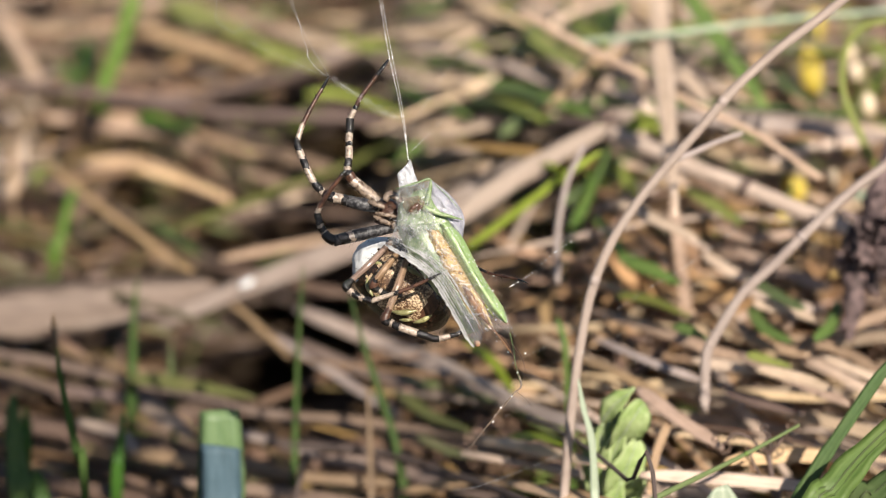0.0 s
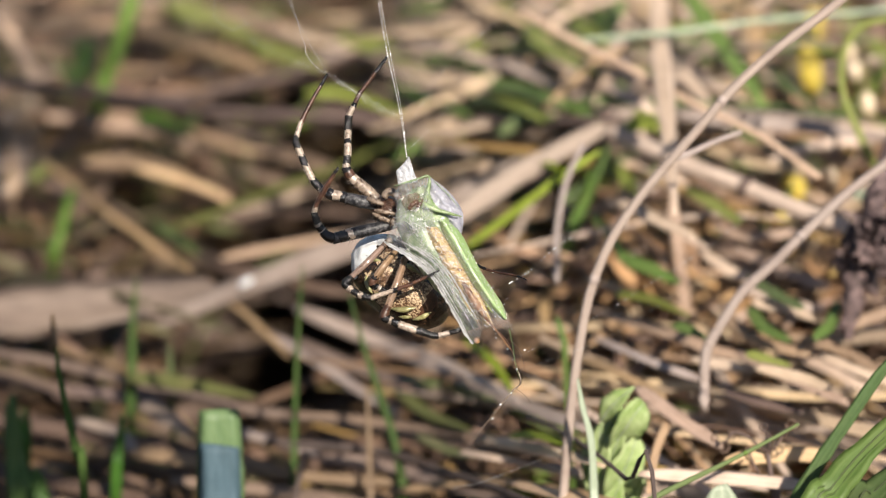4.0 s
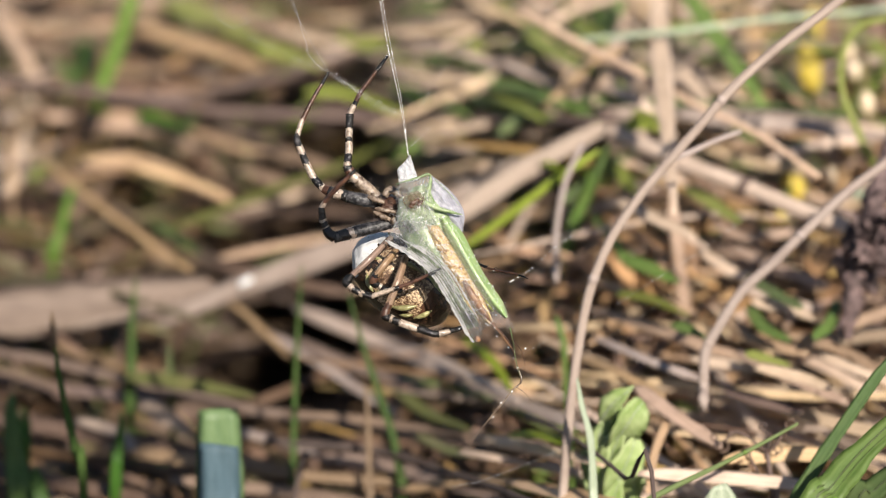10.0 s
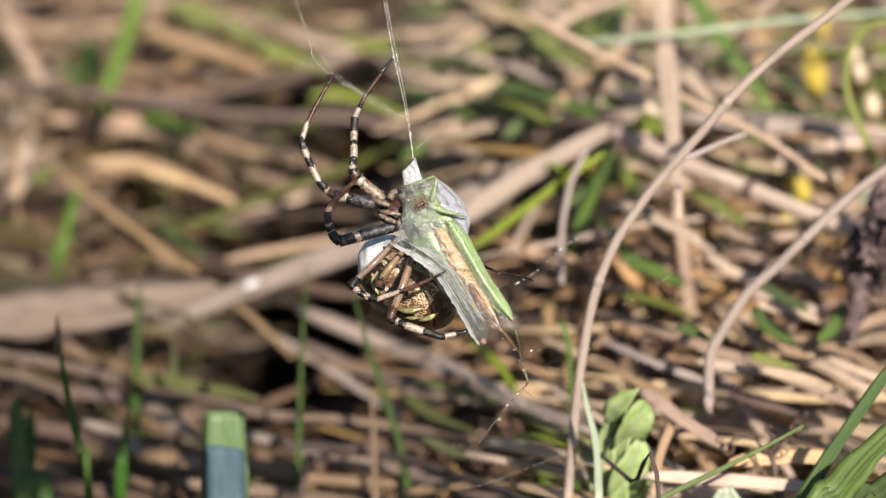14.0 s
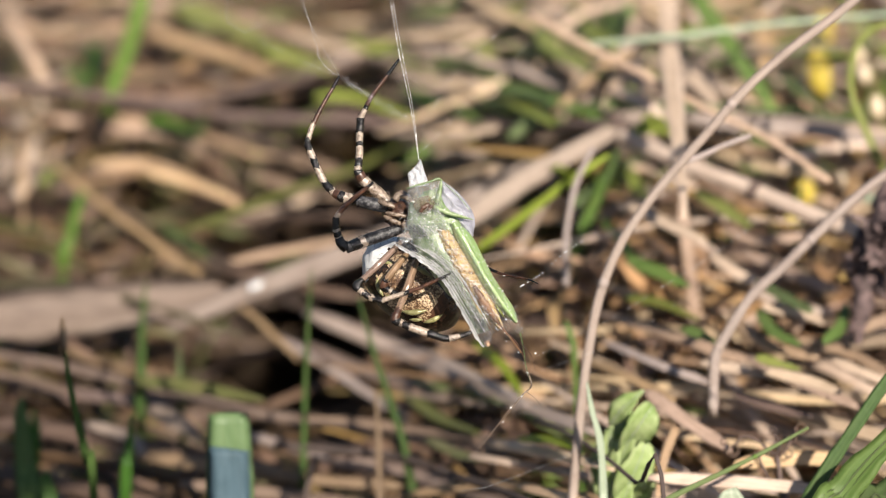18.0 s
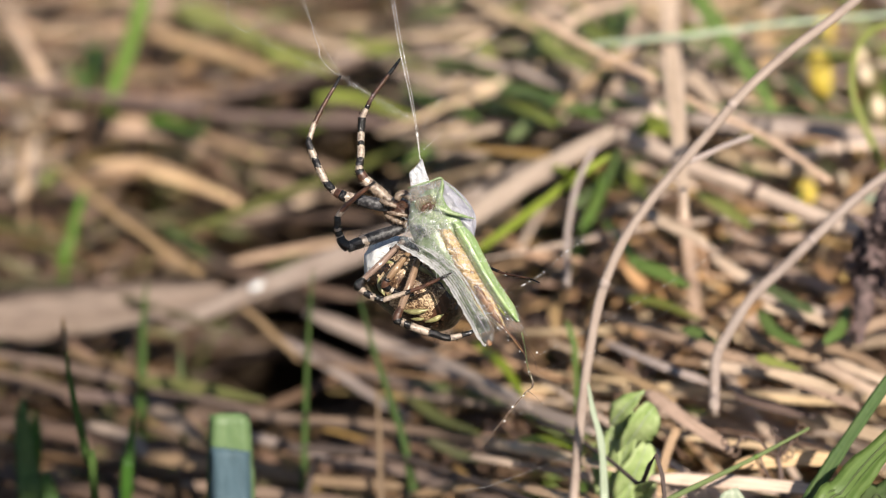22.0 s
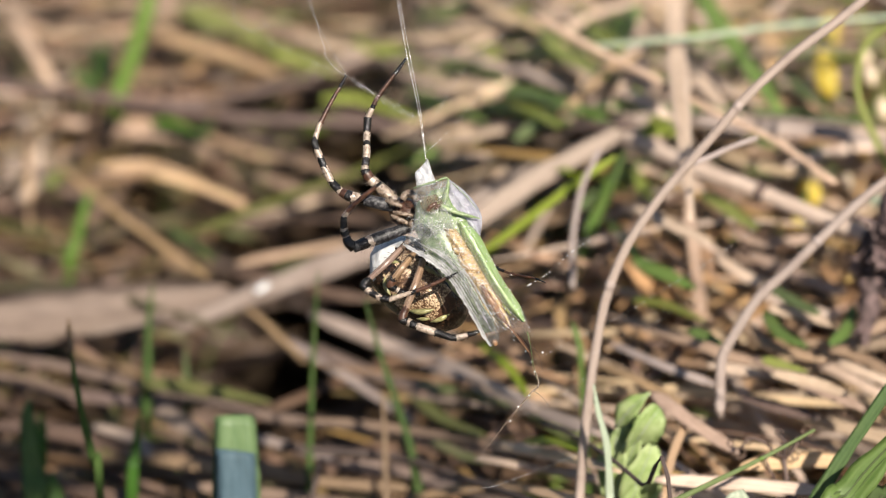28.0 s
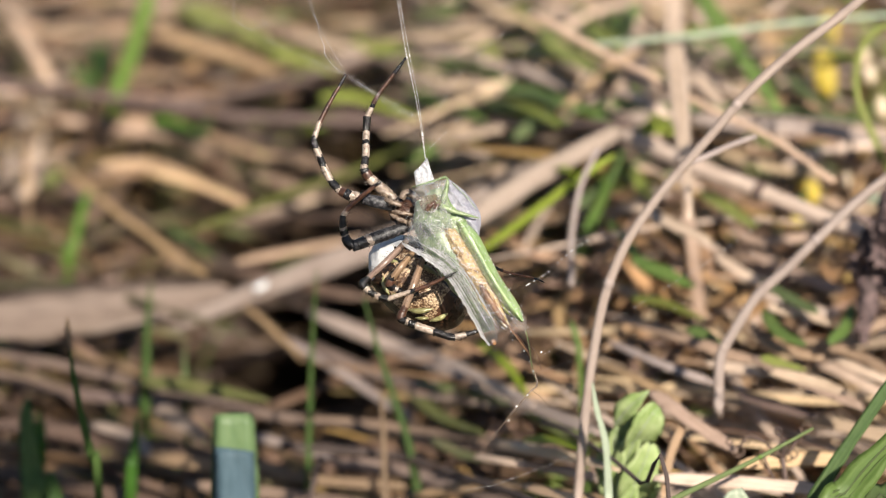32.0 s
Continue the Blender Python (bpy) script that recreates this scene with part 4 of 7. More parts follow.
blade("green_grass_blade", OLIVE, 0.85, [(-4.4, -95.1, 100.2), (-4.9, -67.2, 85.3), (-5.7, -40.2, 71.0), (-6.1, -31.6, 70.1), (-7.3, -24.6, 69.5), (-9.9, -19.2, 69.0)], "upright green grass blade growing through the straw", group="upright grass", tip=.4)
blade("withered_grass_blade", PINK, 2.60, [(-22.2, -8.7, 117.7), (-15.3, -11.4, 112.7), (-6.9, -14.6, 106.0), (3.7, -18.8, 85.8), (12.7, -21.9, 62.8), (19.0, -23.8, 48.0)], "brownish withered grass blade across the thatch", group="withered blades")
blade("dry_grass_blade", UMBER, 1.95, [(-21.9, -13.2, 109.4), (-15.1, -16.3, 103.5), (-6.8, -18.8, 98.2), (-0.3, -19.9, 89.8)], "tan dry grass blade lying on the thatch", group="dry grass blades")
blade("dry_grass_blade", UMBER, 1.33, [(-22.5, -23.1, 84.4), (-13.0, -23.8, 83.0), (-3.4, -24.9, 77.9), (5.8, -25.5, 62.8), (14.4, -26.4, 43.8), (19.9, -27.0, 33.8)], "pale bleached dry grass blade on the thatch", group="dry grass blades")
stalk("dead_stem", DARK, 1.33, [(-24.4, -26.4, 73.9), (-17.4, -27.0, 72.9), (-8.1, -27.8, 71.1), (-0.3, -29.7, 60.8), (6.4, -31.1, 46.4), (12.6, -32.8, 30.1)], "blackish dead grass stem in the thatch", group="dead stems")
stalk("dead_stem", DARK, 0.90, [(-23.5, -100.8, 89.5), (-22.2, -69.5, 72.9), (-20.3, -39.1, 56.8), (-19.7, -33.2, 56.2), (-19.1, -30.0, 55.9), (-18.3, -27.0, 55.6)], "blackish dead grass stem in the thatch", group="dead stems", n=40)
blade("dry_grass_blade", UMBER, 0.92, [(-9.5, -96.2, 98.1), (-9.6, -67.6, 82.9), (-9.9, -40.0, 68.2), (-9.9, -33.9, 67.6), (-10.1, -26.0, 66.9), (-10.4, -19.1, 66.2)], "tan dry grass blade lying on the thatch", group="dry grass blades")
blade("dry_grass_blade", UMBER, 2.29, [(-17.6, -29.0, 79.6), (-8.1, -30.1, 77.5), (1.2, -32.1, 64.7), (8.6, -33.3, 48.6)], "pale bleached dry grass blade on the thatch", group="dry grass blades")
blade("green_grass_blade", MOSS, 1.7, [(-3.8, -25.5, 72.8), (1.2, -27.4, 62.9), (5.7, -27.7, 54.3)], "bright green grass blade lying in the dry straw", group="lying green grass", tip=.4)
blade("green_grass_blade", LIME, 1.76, [(8.7, -24.6, 52.2), (12.9, -24.5, 43.6), (16.4, -25.3, 35.7)], "bright green grass blade lying in the dry straw", group="lying green grass", tip=.5)
blade("dry_grass_blade", PALE, 1.49, [(3.2, -26.3, 70.2), (15.9, -27.1, 44.1), (26.0, -27.8, 33.0)], "pale bleached dry grass blade on the thatch", group="dry grass blades")
blade("dry_grass_blade", TAN, 1.76, [(-6.5, -33.1, 69.1), (5.0, -30.9, 58.2), (12.9, -31.1, 42.0), (22.4, -31.9, 26.2)], "tan dry grass blade lying on the thatch", group="dry grass blades")
stalk("tall_dry_stalk", PINK, 1.28, [(10.5, -110.5, 71.2), (12.1, -74.2, 51.9), (14.5, -38.8, 33.0), (15.2, -31.7, 32.3), (15.9, -22.9, 31.4), (16.9, -14.3, 30.5), (18.4, -6.0, 29.7), (21.0, 0.8, 29.0), (24.7, 6.5, 28.4), (28.9, 11.5, 27.9), (32.5, 15.6, 27.4), (36.7, 20.5, 26.9), (42.3, 25.5, 26.4), (46.6, 28.7, 26.1), (50.8, 32.1, 25.7), (55.0, 36.2, 25.3)], "tall bent pinkish-tan dry grass stalk", tip=.95, n=40)
stalk("dry_stalk_branch", PINK, 0.87, [(28.5, 11.2, 33.8), (31.9, 12.5, 36.4), (34.8, 13.8, 38.6), (38.6, 15.2, 41.4)], "short dry branch leaning against the tall stalk", tip=.7)
stalk("curved_dry_stalk", PINK, 1.46, [(45.7, -29.9, 220.0), (39.6, -25.0, 131.1), (33.7, -20.6, 42.2), (33.8, -18.2, 42.0), (33.9, -13.8, 41.5), (35.2, -10.9, 41.2), (38.6, -5.6, 40.7), (42.8, -1.7, 40.3), (47.1, 2.6, 39.9), (52.2, 7.4, 39.4), (57.1, 11.1, 39.0), (62.3, 15.4, 38.6)], "pale dry grass stalk curved like a bow", tip=.9, n=40)
blade("upright_dry_blade", PALE, 2.92, [(31.7, 43.0, 118.8), (31.6, 36.7, 111.6), (31.1, 28.4, 96.1), (30.9, 20.6, 81.3), (30.8, 14.0, 68.8), (30.6, 4.5, 51.2)], "upright pale dry grass blade behind the stalks", tip=.55, foot=1)
blade("dry_grass_blade", TAN, 1.88, [(42.2, -83.8, 121.4), (38.3, -41.4, 98.9), (32.5, 0.1, 76.8), (31.9, 3.2, 76.5), (31.7, 7.1, 76.2)], "tan dry grass blade lying on the thatch", group="dry grass blades")
stalk("orange_dry_stalk", ORANGE, 1.3, [(10.83, 35.15, 108.00), (18.43, 30.26, 100.00), (27.82, 25.01, 92.00), (35.35, 20.29, 84.00), (43.60, 15.92, 78.00), (51.65, 9.85, 72.00)], "straight orange-tan dry stalk slanting across", tip=.6)
blade("pale_green_blade", FROST, 0.90, [(18.5, 29.8, 103.0), (20.9, 30.3, 100.7), (33.8, 31.3, 97.3), (46.2, 33.1, 100.7), (61.2, 34.5, 103.3), (70.5, 35.6, 105.4)], "pale greyish-green grass blade across the stalks")
stalk("knotted_dry_stalk", PALE, 2.65, [(24.1, 17.0, 97.9), (33.2, 12.4, 87.3), (42.2, 8.6, 80.0), (50.2, 4.9, 73.1), (56.7, 2.2, 68.1)], "thick tan dry stalk with a dark knot", knots=(.5,))
blade("withered_grass_blade", PINK, 3.01, [(17.8, 21.6, 132.8), (25.0, 19.9, 120.6), (34.9, 19.2, 117.1), (47.5, 19.0, 116.6), (58.2, 18.0, 114.8), (71.2, 16.0, 111.1)], "brownish withered grass blade across the thatch", group="withered blades", fold=.35)
blade("dry_grass_blade", PALE, 0.99, [(33.7, 19.4, 111.0), (46.2, 19.2, 110.6), (59.3, 18.1, 108.7), (70.5, 16.6, 105.7)], "pale bleached dry grass blade on the thatch", group="dry grass blades")
blade("dry_grass_blade", PINK, 1.38, [(5.3, 19.0, 148.7), (15.1, 18.8, 131.6), (27.0, 19.2, 117.8)], "tan dry grass blade lying on the thatch", group="dry grass blades")
blade("green_grass_blade", FRESH, 3.00, [(35.2, 42.6, 135.9), (37.5, 37.8, 128.5), (41.4, 29.4, 112.9), (46.0, 20.5, 96.0)], "bright green grass blade lying in the dry straw", group="lying green grass", tip=.7)
blade("green_grass_blade", GREEN, 3.12, [(33.6, 33.2, 139.1), (38.6, 31.3, 135.5), (40.9, 28.4, 130.1)], "bright green grass blade lying in the dry straw", group="lying green grass", tip=.5)
blade("green_grass_blade", GREEN, 1.48, [(19.0, 21.5, 117.3), (27.8, 21.4, 108.8), (37.7, 21.4, 108.5), (50.8, 20.5, 106.8), (60.4, 19.0, 103.8)], "bright green grass blade lying in the dry straw", group="lying green grass")
blade("green_grass_blade", FRESH, 2.65, [(5.3, 25.8, 140.1), (12.4, 23.9, 124.0), (18.7, 20.7, 107.3), (22.4, 18.4, 97.8)], "bright green grass blade lying in the dry straw", group="lying green grass", tip=.5)
blade("green_grass_blade", FRESH, 2.45, [(3.1, 24.0, 137.8), (9.8, 20.8, 120.5), (16.2, 19.2, 106.1)], "bright green grass blade lying in the dry straw", group="lying green grass", tip=.5)
blade("green_grass_blade", LIME, 3.28, [(7.6, 39.1, 161.8), (12.0, 35.6, 147.5), (16.9, 32.9, 134.0), (21.6, 29.2, 120.0)], "bright green grass blade lying in the dry straw", group="lying green grass", tip=.5)
blade("green_grass_blade", LIME, 2.96, [(6.8, 33.0, 151.4), (11.8, 31.0, 138.9), (18.4, 29.0, 124.0)], "bright green grass blade lying in the dry straw", group="lying green grass", tip=.5)
blade("dry_grass_blade", TAN, 1.58, [(34.2, 33.5, 118.4), (23.0, 28.0, 111.7), (19.6, 25.0, 109.9), (14.7, 20.4, 108.6)], "tan dry grass blade lying on the thatch", group="dry grass blades")
blade("dry_grass_blade", ORANGE, 2.16, [(17.9, 21.5, 119.0), (21.2, 18.7, 108.8), (25.1, 16.9, 101.4)], "orange-tan dry grass blade on the thatch", group="dry grass blades")
blade("dry_grass_blade", TAN, 2.58, [(-6.2, 20.6, 169.3), (2.3, 17.5, 154.6), (11.0, 11.8, 129.6)], "pale bleached dry grass blade on the thatch", group="dry grass blades", tip=.6)
blade("green_grass_blade", LIME, 1.35, [(2.8, 0.1, 77.9), (7.5, 3.4, 75.7), (12.9, 7.5, 73.2), (17.5, 10.9, 71.8), (21.4, 13.4, 71.4)], "yellow-green grass blade leaning behind the prey", group="lying green grass", fold=.3, tip=.8)
stalk("thin_dry_stalk", PINK, 1.07, [(21.2, -8.5, 260.4), (18.2, -6.3, 163.9), (15.4, -4.5, 67.3), (15.4, -2.2, 67.1), (15.5, 3.1, 66.6), (16.7, 9.3, 66.0), (19.0, 14.2, 65.5)], "thin tan dry stalk with a bent top", tip=.8, n=40)
blade("green_grass_blade", GREEN, 1.62, [(1.2, -75.0, 137.9), (8.0, -36.2, 117.3), (18.3, 1.7, 97.1), (20.4, 5.8, 96.7), (22.5, 11.4, 96.2), (23.6, 14.7, 95.9)], "upright green grass blade growing through the straw", group="upright grass", tip=.6)
blade("dry_grass_blade", TAN, 3.18, [(0.5, 3.5, 135.0), (8.2, 4.3, 124.4), (14.7, 5.1, 114.2), (19.4, 4.2, 104.9)], "pale bleached dry grass blade on the thatch", group="dry grass blades")
blade("dry_grass_blade", TAN, 2.04, [(6.5, 10.3, 141.0), (14.9, 8.1, 122.1), (20.5, 5.0, 107.2)], "tan dry grass blade lying on the thatch", group="dry grass blades")
blade("green_grass_blade", GREEN, 2.3, [(24.8, -1.6, 70.1), (27.8, -2.6, 67.5), (31.8, -4.5, 63.9)], "bright green grass blade lying in the dry straw", group="lying green grass", tip=.4)
blade("green_grass_blade", LIME, 2.38, [(34.5, 8.9, 89.1), (37.7, 6.3, 84.2), (41.3, 3.6, 79.2)], "bright green grass blade lying in the dry straw", group="lying green grass", tip=.5)
blade("green_grass_blade", LIME, 2.75, [(22.6, 13.2, 103.0), (25.2, 10.6, 95.7), (26.9, 8.1, 90.0)], "bright green grass blade lying in the dry straw", group="lying green grass", tip=.6)
blade("green_grass_blade", GREEN, 1.90, [(21.3, 4.9, 90.4), (23.4, 1.7, 81.9), (24.7, -0.7, 76.3)], "bright green grass blade lying in the dry straw", group="lying green grass", tip=.6)
blade("green_grass_blade", LIME, 2.57, [(64.8, 32.5, 133.5), (66.5, 30.1, 129.0), (69.5, 28.2, 125.5)], "bright green grass blade lying in the dry straw", group="lying green grass", tip=.5)
stalk("curled_grass_stem", LIME, 1.09, [(73.0, -84.0, 121.0), (69.0, -40.7, 98.0), (62.9, 1.6, 75.5), (61.7, 7.5, 74.9), (59.5, 11.4, 74.6), (57.1, 16.3, 74.1), (54.9, 21.9, 73.6), (55.1, 27.3, 73.1), (57.2, 30.5, 72.8), (60.9, 31.6, 72.6), (66.5, 32.1, 72.6)], "yellow-green grass stem curled over at the top", tip=.9, n=40)
blade("dry_grass_blade", PALE, 1.28, [(26.2, 6.9, 94.5), (31.6, 3.3, 87.1), (36.9, -0.0, 80.9)], "pale bleached dry grass blade on the thatch", group="dry grass blades")
blade("dry_grass_blade", TAN, 2.05, [(40.5, 0.3, 85.8), (46.9, -2.9, 79.7), (53.3, -5.4, 75.1)], "pale bleached dry grass blade on the thatch", group="dry grass blades", tip=.8)
blade("dry_grass_blade", PALE, 1.85, [(41.1, -5.4, 72.8), (47.5, -7.6, 68.7), (51.9, -8.2, 67.7)], "pale bleached dry grass blade on the thatch", group="dry grass blades", tip=.7)
blade("dry_grass_blade", TAN, 1.83, [(19.7, -8.2, 77.8), (30.4, -11.4, 65.8), (36.2, -13.6, 61.7), (40.5, -14.6, 59.8)], "tan dry grass blade lying on the thatch", group="dry grass blades")
blade("dry_grass_blade", PALE, 1.65, [(33.1, -14.7, 57.5), (39.6, -15.7, 55.6), (47.1, -16.7, 53.8)], "pale bleached dry grass blade on the thatch", group="dry grass blades")
blade("dry_grass_blade", TAN, 1.94, [(39.3, -13.9, 56.8), (45.9, -17.2, 50.7), (52.9, -20.1, 45.4)], "pale bleached dry grass blade on the thatch", group="dry grass blades", tip=.8)
blade("dry_grass_blade", TAN, 1.68, [(37.7, -7.8, 70.5), (41.6, -12.1, 62.4), (49.0, -14.2, 58.5)], "tan dry grass blade lying on the thatch", group="dry grass blades")
blade("dry_grass_blade", TAN, 2.12, [(25.2, -18.0, 47.3), (29.7, -21.5, 40.6), (35.5, -25.3, 33.3)], "pale bleached dry grass blade on the thatch", group="dry grass blades", tip=.8)
blade("dry_grass_blade", PALE, 1.84, [(24.6, -28.3, 27.8), (33.1, -28.7, 26.9), (42.3, -29.4, 25.7), (50.6, -30.3, 23.9)], "pale bleached dry grass blade on the thatch", group="dry grass blades")
blade("dry_grass_blade", ORANGE, 2.15, [(35.5, -26.8, 30.6), (44.2, -26.1, 31.8), (52.8, -26.5, 31.2)], "orange-tan dry grass blade on the thatch", group="dry grass blades")
blade("dry_grass_blade", TAN, 1.15, [(29.7, -21.1, 43.4), (27.1, -25.9, 34.4), (25.7, -30.6, 25.6)], "tan dry grass blade lying on the thatch", group="dry grass blades")
blade("dry_grass_blade", TAN, 1.69, [(52.4, -11.4, 61.6), (59.6, -8.8, 66.6), (69.1, -6.0, 71.7)], "pale bleached dry grass blade on the thatch", group="dry grass blades")
blade("dry_grass_blade", PALE, 1.42, [(50.6, -14.2, 58.5), (56.6, -16.8, 53.6), (64.7, -19.3, 48.9)], "pale bleached dry grass blade on the thatch", group="dry grass blades")
blade("dry_grass_blade", TAN, 1.67, [(46.1, -11.5, 63.7), (53.5, -13.6, 59.7), (58.3, -16.7, 53.8)], "tan dry grass blade lying on the thatch", group="dry grass blades")
blade("green_grass_blade", GREEN, 1.67, [(41.1, -3.8, 65.4), (44.5, -6.0, 61.1), (48.0, -7.9, 57.7)], "bright green grass blade lying in the dry straw", group="lying green grass")
blade("green_grass_blade", GREEN, 1.64, [(30.4, -10.0, 53.5), (32.6, -10.8, 52.2), (34.7, -11.8, 50.2)], "bright green grass blade lying in the dry straw", group="lying green grass", tip=.4)
blade("dry_grass_blade", TAN, 1.25, [(19.8, -4.0, 86.0), (26.2, -6.2, 76.0), (35.0, -8.9, 70.6)], "tan dry grass blade lying on the thatch", group="dry grass blades")
blade("dry_grass_blade", PINK, 1.30, [(20.5, -12.0, 71.5), (27.8, -15.1, 61.0), (35.2, -17.7, 56.2)], "tan dry grass blade lying on the thatch", group="dry grass blades")
blade("dry_grass_blade", TAN, 1.44, [(18.0, -14.6, 67.6), (23.1, -16.5, 57.7), (29.3, -19.6, 50.5)], "tan dry grass blade lying on the thatch", group="dry grass blades")
blade("brown_grass_stem", MAUVE, 1.65, [(37.4, -18.8, 56.3), (41.7, -20.2, 53.7), (47.4, -21.5, 51.1)], "thin dark brown dry grass stem across the thatch", group="brown stems")
blade("dry_grass_blade", TAN, 1.36, [(37.8, 1.2, 93.9), (41.9, -2.3, 87.2), (46.2, -4.6, 83.0)], "tan dry grass blade lying on the thatch", group="dry grass blades")
blade("dry_grass_blade", PINK, 1.81, [(34.1, 12.9, 111.6), (30.1, 9.1, 104.5), (21.6, 5.5, 102.3)], "tan dry grass blade lying on the thatch", group="dry grass blades")
blade("dry_grass_blade", PALE, 1.57, [(37.8, 15.0, 111.2), (45.9, 12.5, 106.5), (55.2, 11.3, 104.2)], "pale bleached dry grass blade on the thatch", group="dry grass blades")
blade("dry_grass_blade", TAN, 1.84, [(37.4, 16.7, 118.7), (45.7, 14.7, 115.0), (54.1, 13.9, 113.4)], "tan dry grass blade lying on the thatch", group="dry grass blades")
blade("dry_grass_blade", PALE, 1.41, [(47.7, 12.9, 105.2), (55.3, 15.4, 110.0), (63.9, 16.0, 111.1)], "pale bleached dry grass blade on the thatch", group="dry grass blades")
stalk("dead_stem", DARK, 0.66, [(57.5, 20.9, 111.7), (56.9, 16.5, 103.4), (56.1, 13.1, 97.0)], "blackish dead grass stem in the thatch", group="dead stems")
blade("dry_grass_blade", PALE, 1.91, [(34.5, 31.6, 144.6), (37.7, 26.0, 134.1), (39.8, 22.7, 127.8)], "pale bleached dry grass blade on the thatch", group="dry grass blades")
blade("dry_grass_blade", TAN, 2.61, [(46.8, 46.8, 175.1), (48.1, 35.1, 157.6), (48.8, 26.6, 141.6)], "pale bleached dry grass blade on the thatch", group="dry grass blades")
blade("dry_grass_blade", TAN, 2.61, [(26.6, 47.9, 178.2), (28.5, 36.2, 160.6), (28.9, 26.1, 141.2)], "pale bleached dry grass blade on the thatch", group="dry grass blades")
blade("dry_grass_blade", TAN, 1.52, [(37.9, 3.4, 89.5), (43.4, 1.7, 86.2), (51.8, 2.8, 88.3)], "tan dry grass blade lying on the thatch", group="dry grass blades")
blade("dry_grass_blade", TAN, 1.92, [(61.4, 4.8, 96.3), (65.1, 0.1, 87.5), (68.9, -3.4, 81.0)], "pale bleached dry grass blade on the thatch", group="dry grass blades")
blade("pale_green_blade", FROST, 1.79, [(58.6, 9.1, 102.3), (60.0, 7.8, 99.9), (61.8, 6.6, 97.6)], "pale greyish-green grass blade across the stalks")
blade("broad_grass_blade", DEEP, 2.09, [(28.4, -116.2, 60.5), (33.7, -76.5, 39.3), (41.7, -37.7, 18.7), (43.4, -32.1, 18.1), (45.8, -27.3, 17.6), (49.9, -21.0, 16.9), (54.5, -14.4, 16.2), (60.2, -8.3, 15.6)], "broad dark green grass blade beside the dried flower", group="broad grass blades", tip=.5, n=24)
blade("broad_grass_blade", GREEN, 4.25, [(25.0, -118.8, 55.6), (32.5, -76.5, 33.1), (43.8, -35.0, 11.1), (47.2, -29.5, 10.5), (51.2, -24.7, 10.0), (56.0, -20.2, 9.5), (62.8, -14.3, 8.9)], "broad dark green grass blade beside the dried flower", group="broad grass blades", tip=.4, fold=.4, n=24)
blade("broad_grass_blade", OLIVE, 3.46, [(31.1, -117.0, 59.0), (38.5, -75.0, 36.7), (49.7, -33.9, 14.9), (52.7, -29.9, 14.5), (56.5, -26.9, 14.1), (62.0, -24.9, 13.9)], "broad dark green grass blade beside the dried flower", group="broad grass blades", tip=.5)
stalk("pointed_grass_stem", FRESH, 1.18, [(-3.2, -116.9, 59.2), (4.1, -75.9, 37.4), (15.0, -35.7, 16.1), (22.7, -32.2, 15.7), (27.5, -29.7, 15.5), (33.7, -26.7, 15.1), (38.6, -24.2, 14.9), (43.1, -21.7, 14.6), (43.5, -21.4, 14.6)], "thin pointed bright green grass stem", tip=.25, n=40)
blade("green_grass_blade", FROST, 1.13, [(19.1, -112.8, 66.9), (19.0, -74.4, 46.5), (18.9, -36.9, 26.5), (18.9, -31.1, 25.9), (18.5, -24.0, 25.2), (17.4, -19.7, 24.7), (16.8, -16.2, 24.4)], "upright green grass blade growing through the straw", group="upright grass", tip=.5, n=24)
blade("green_grass_blade", GREEN, 0.90, [(20.9, -95.5, 99.4), (19.0, -55.2, 77.9), (16.3, -15.8, 56.9), (15.9, -12.0, 56.6), (15.1, -9.0, 56.3)], "upright green grass blade growing through the straw", group="upright grass")
stalk("dark_twig", DARK, 0.57, [(10.9, -22.1, 50.3), (14.7, -23.3, 40.4), (19.0, -25.6, 28.7), (22.8, -28.6, 19.2), (26.0, -31.7, 12.8), (32.0, -116.5, 57.9)], "thin dark brown twig leaning in the grass", tip=1)
blade("green_leaf", FROST, 4.89, [(35.5, -115.9, 61.0), (35.0, -75.7, 39.6), (34.4, -36.3, 18.7), (34.3, -32.1, 18.2), (34.2, -29.1, 17.9)], "greyish-green leaf with a rounded tip", tip=.75)
blade("green_grass_blade", FRESH, 2.54, [(-8.4, 25.9, 152.8), (-2.1, 23.3, 143.4), (3.9, 20.2, 129.4)], "bright green grass blade lying in the dry straw", group="lying green grass", tip=.5)
blade("green_grass_blade", FRESH, 3.15, [(-7.8, 38.1, 177.4), (-2.2, 39.9, 176.6), (1.5, 42.7, 177.7)], "bright green grass blade lying in the dry straw", group="lying green grass", tip=.5)
blade("green_grass_blade", FRESH, 3.01, [(-4.9, 28.9, 158.4), (1.4, 29.5, 152.8), (8.3, 26.1, 135.5)], "bright green grass blade lying in the dry straw", group="lying green grass", tip=.5)
blade("green_grass_blade", LIME, 3.55, [(-17.0, 35.1, 174.7), (-9.5, 32.1, 168.8), (-2.1, 26.9, 154.3)], "bright green grass blade lying in the dry straw", group="lying green grass", tip=.5)
blade("green_grass_blade", LIME, 1.76, [(-21.6, 24.4, 148.1), (-16.3, 24.4, 148.1), (-9.1, 22.0, 143.5), (-5.6, 20.6, 139.2)], "bright green grass blade lying in the dry straw", group="lying green grass", tip=.5)
blade("green_grass_blade", LIME, 2.44, [(-31.0, 33.2, 188.2), (-26.7, 32.5, 186.8), (-20.0, 29.9, 182.0)], "bright green grass blade lying in the dry straw", group="lying green grass", tip=.5)
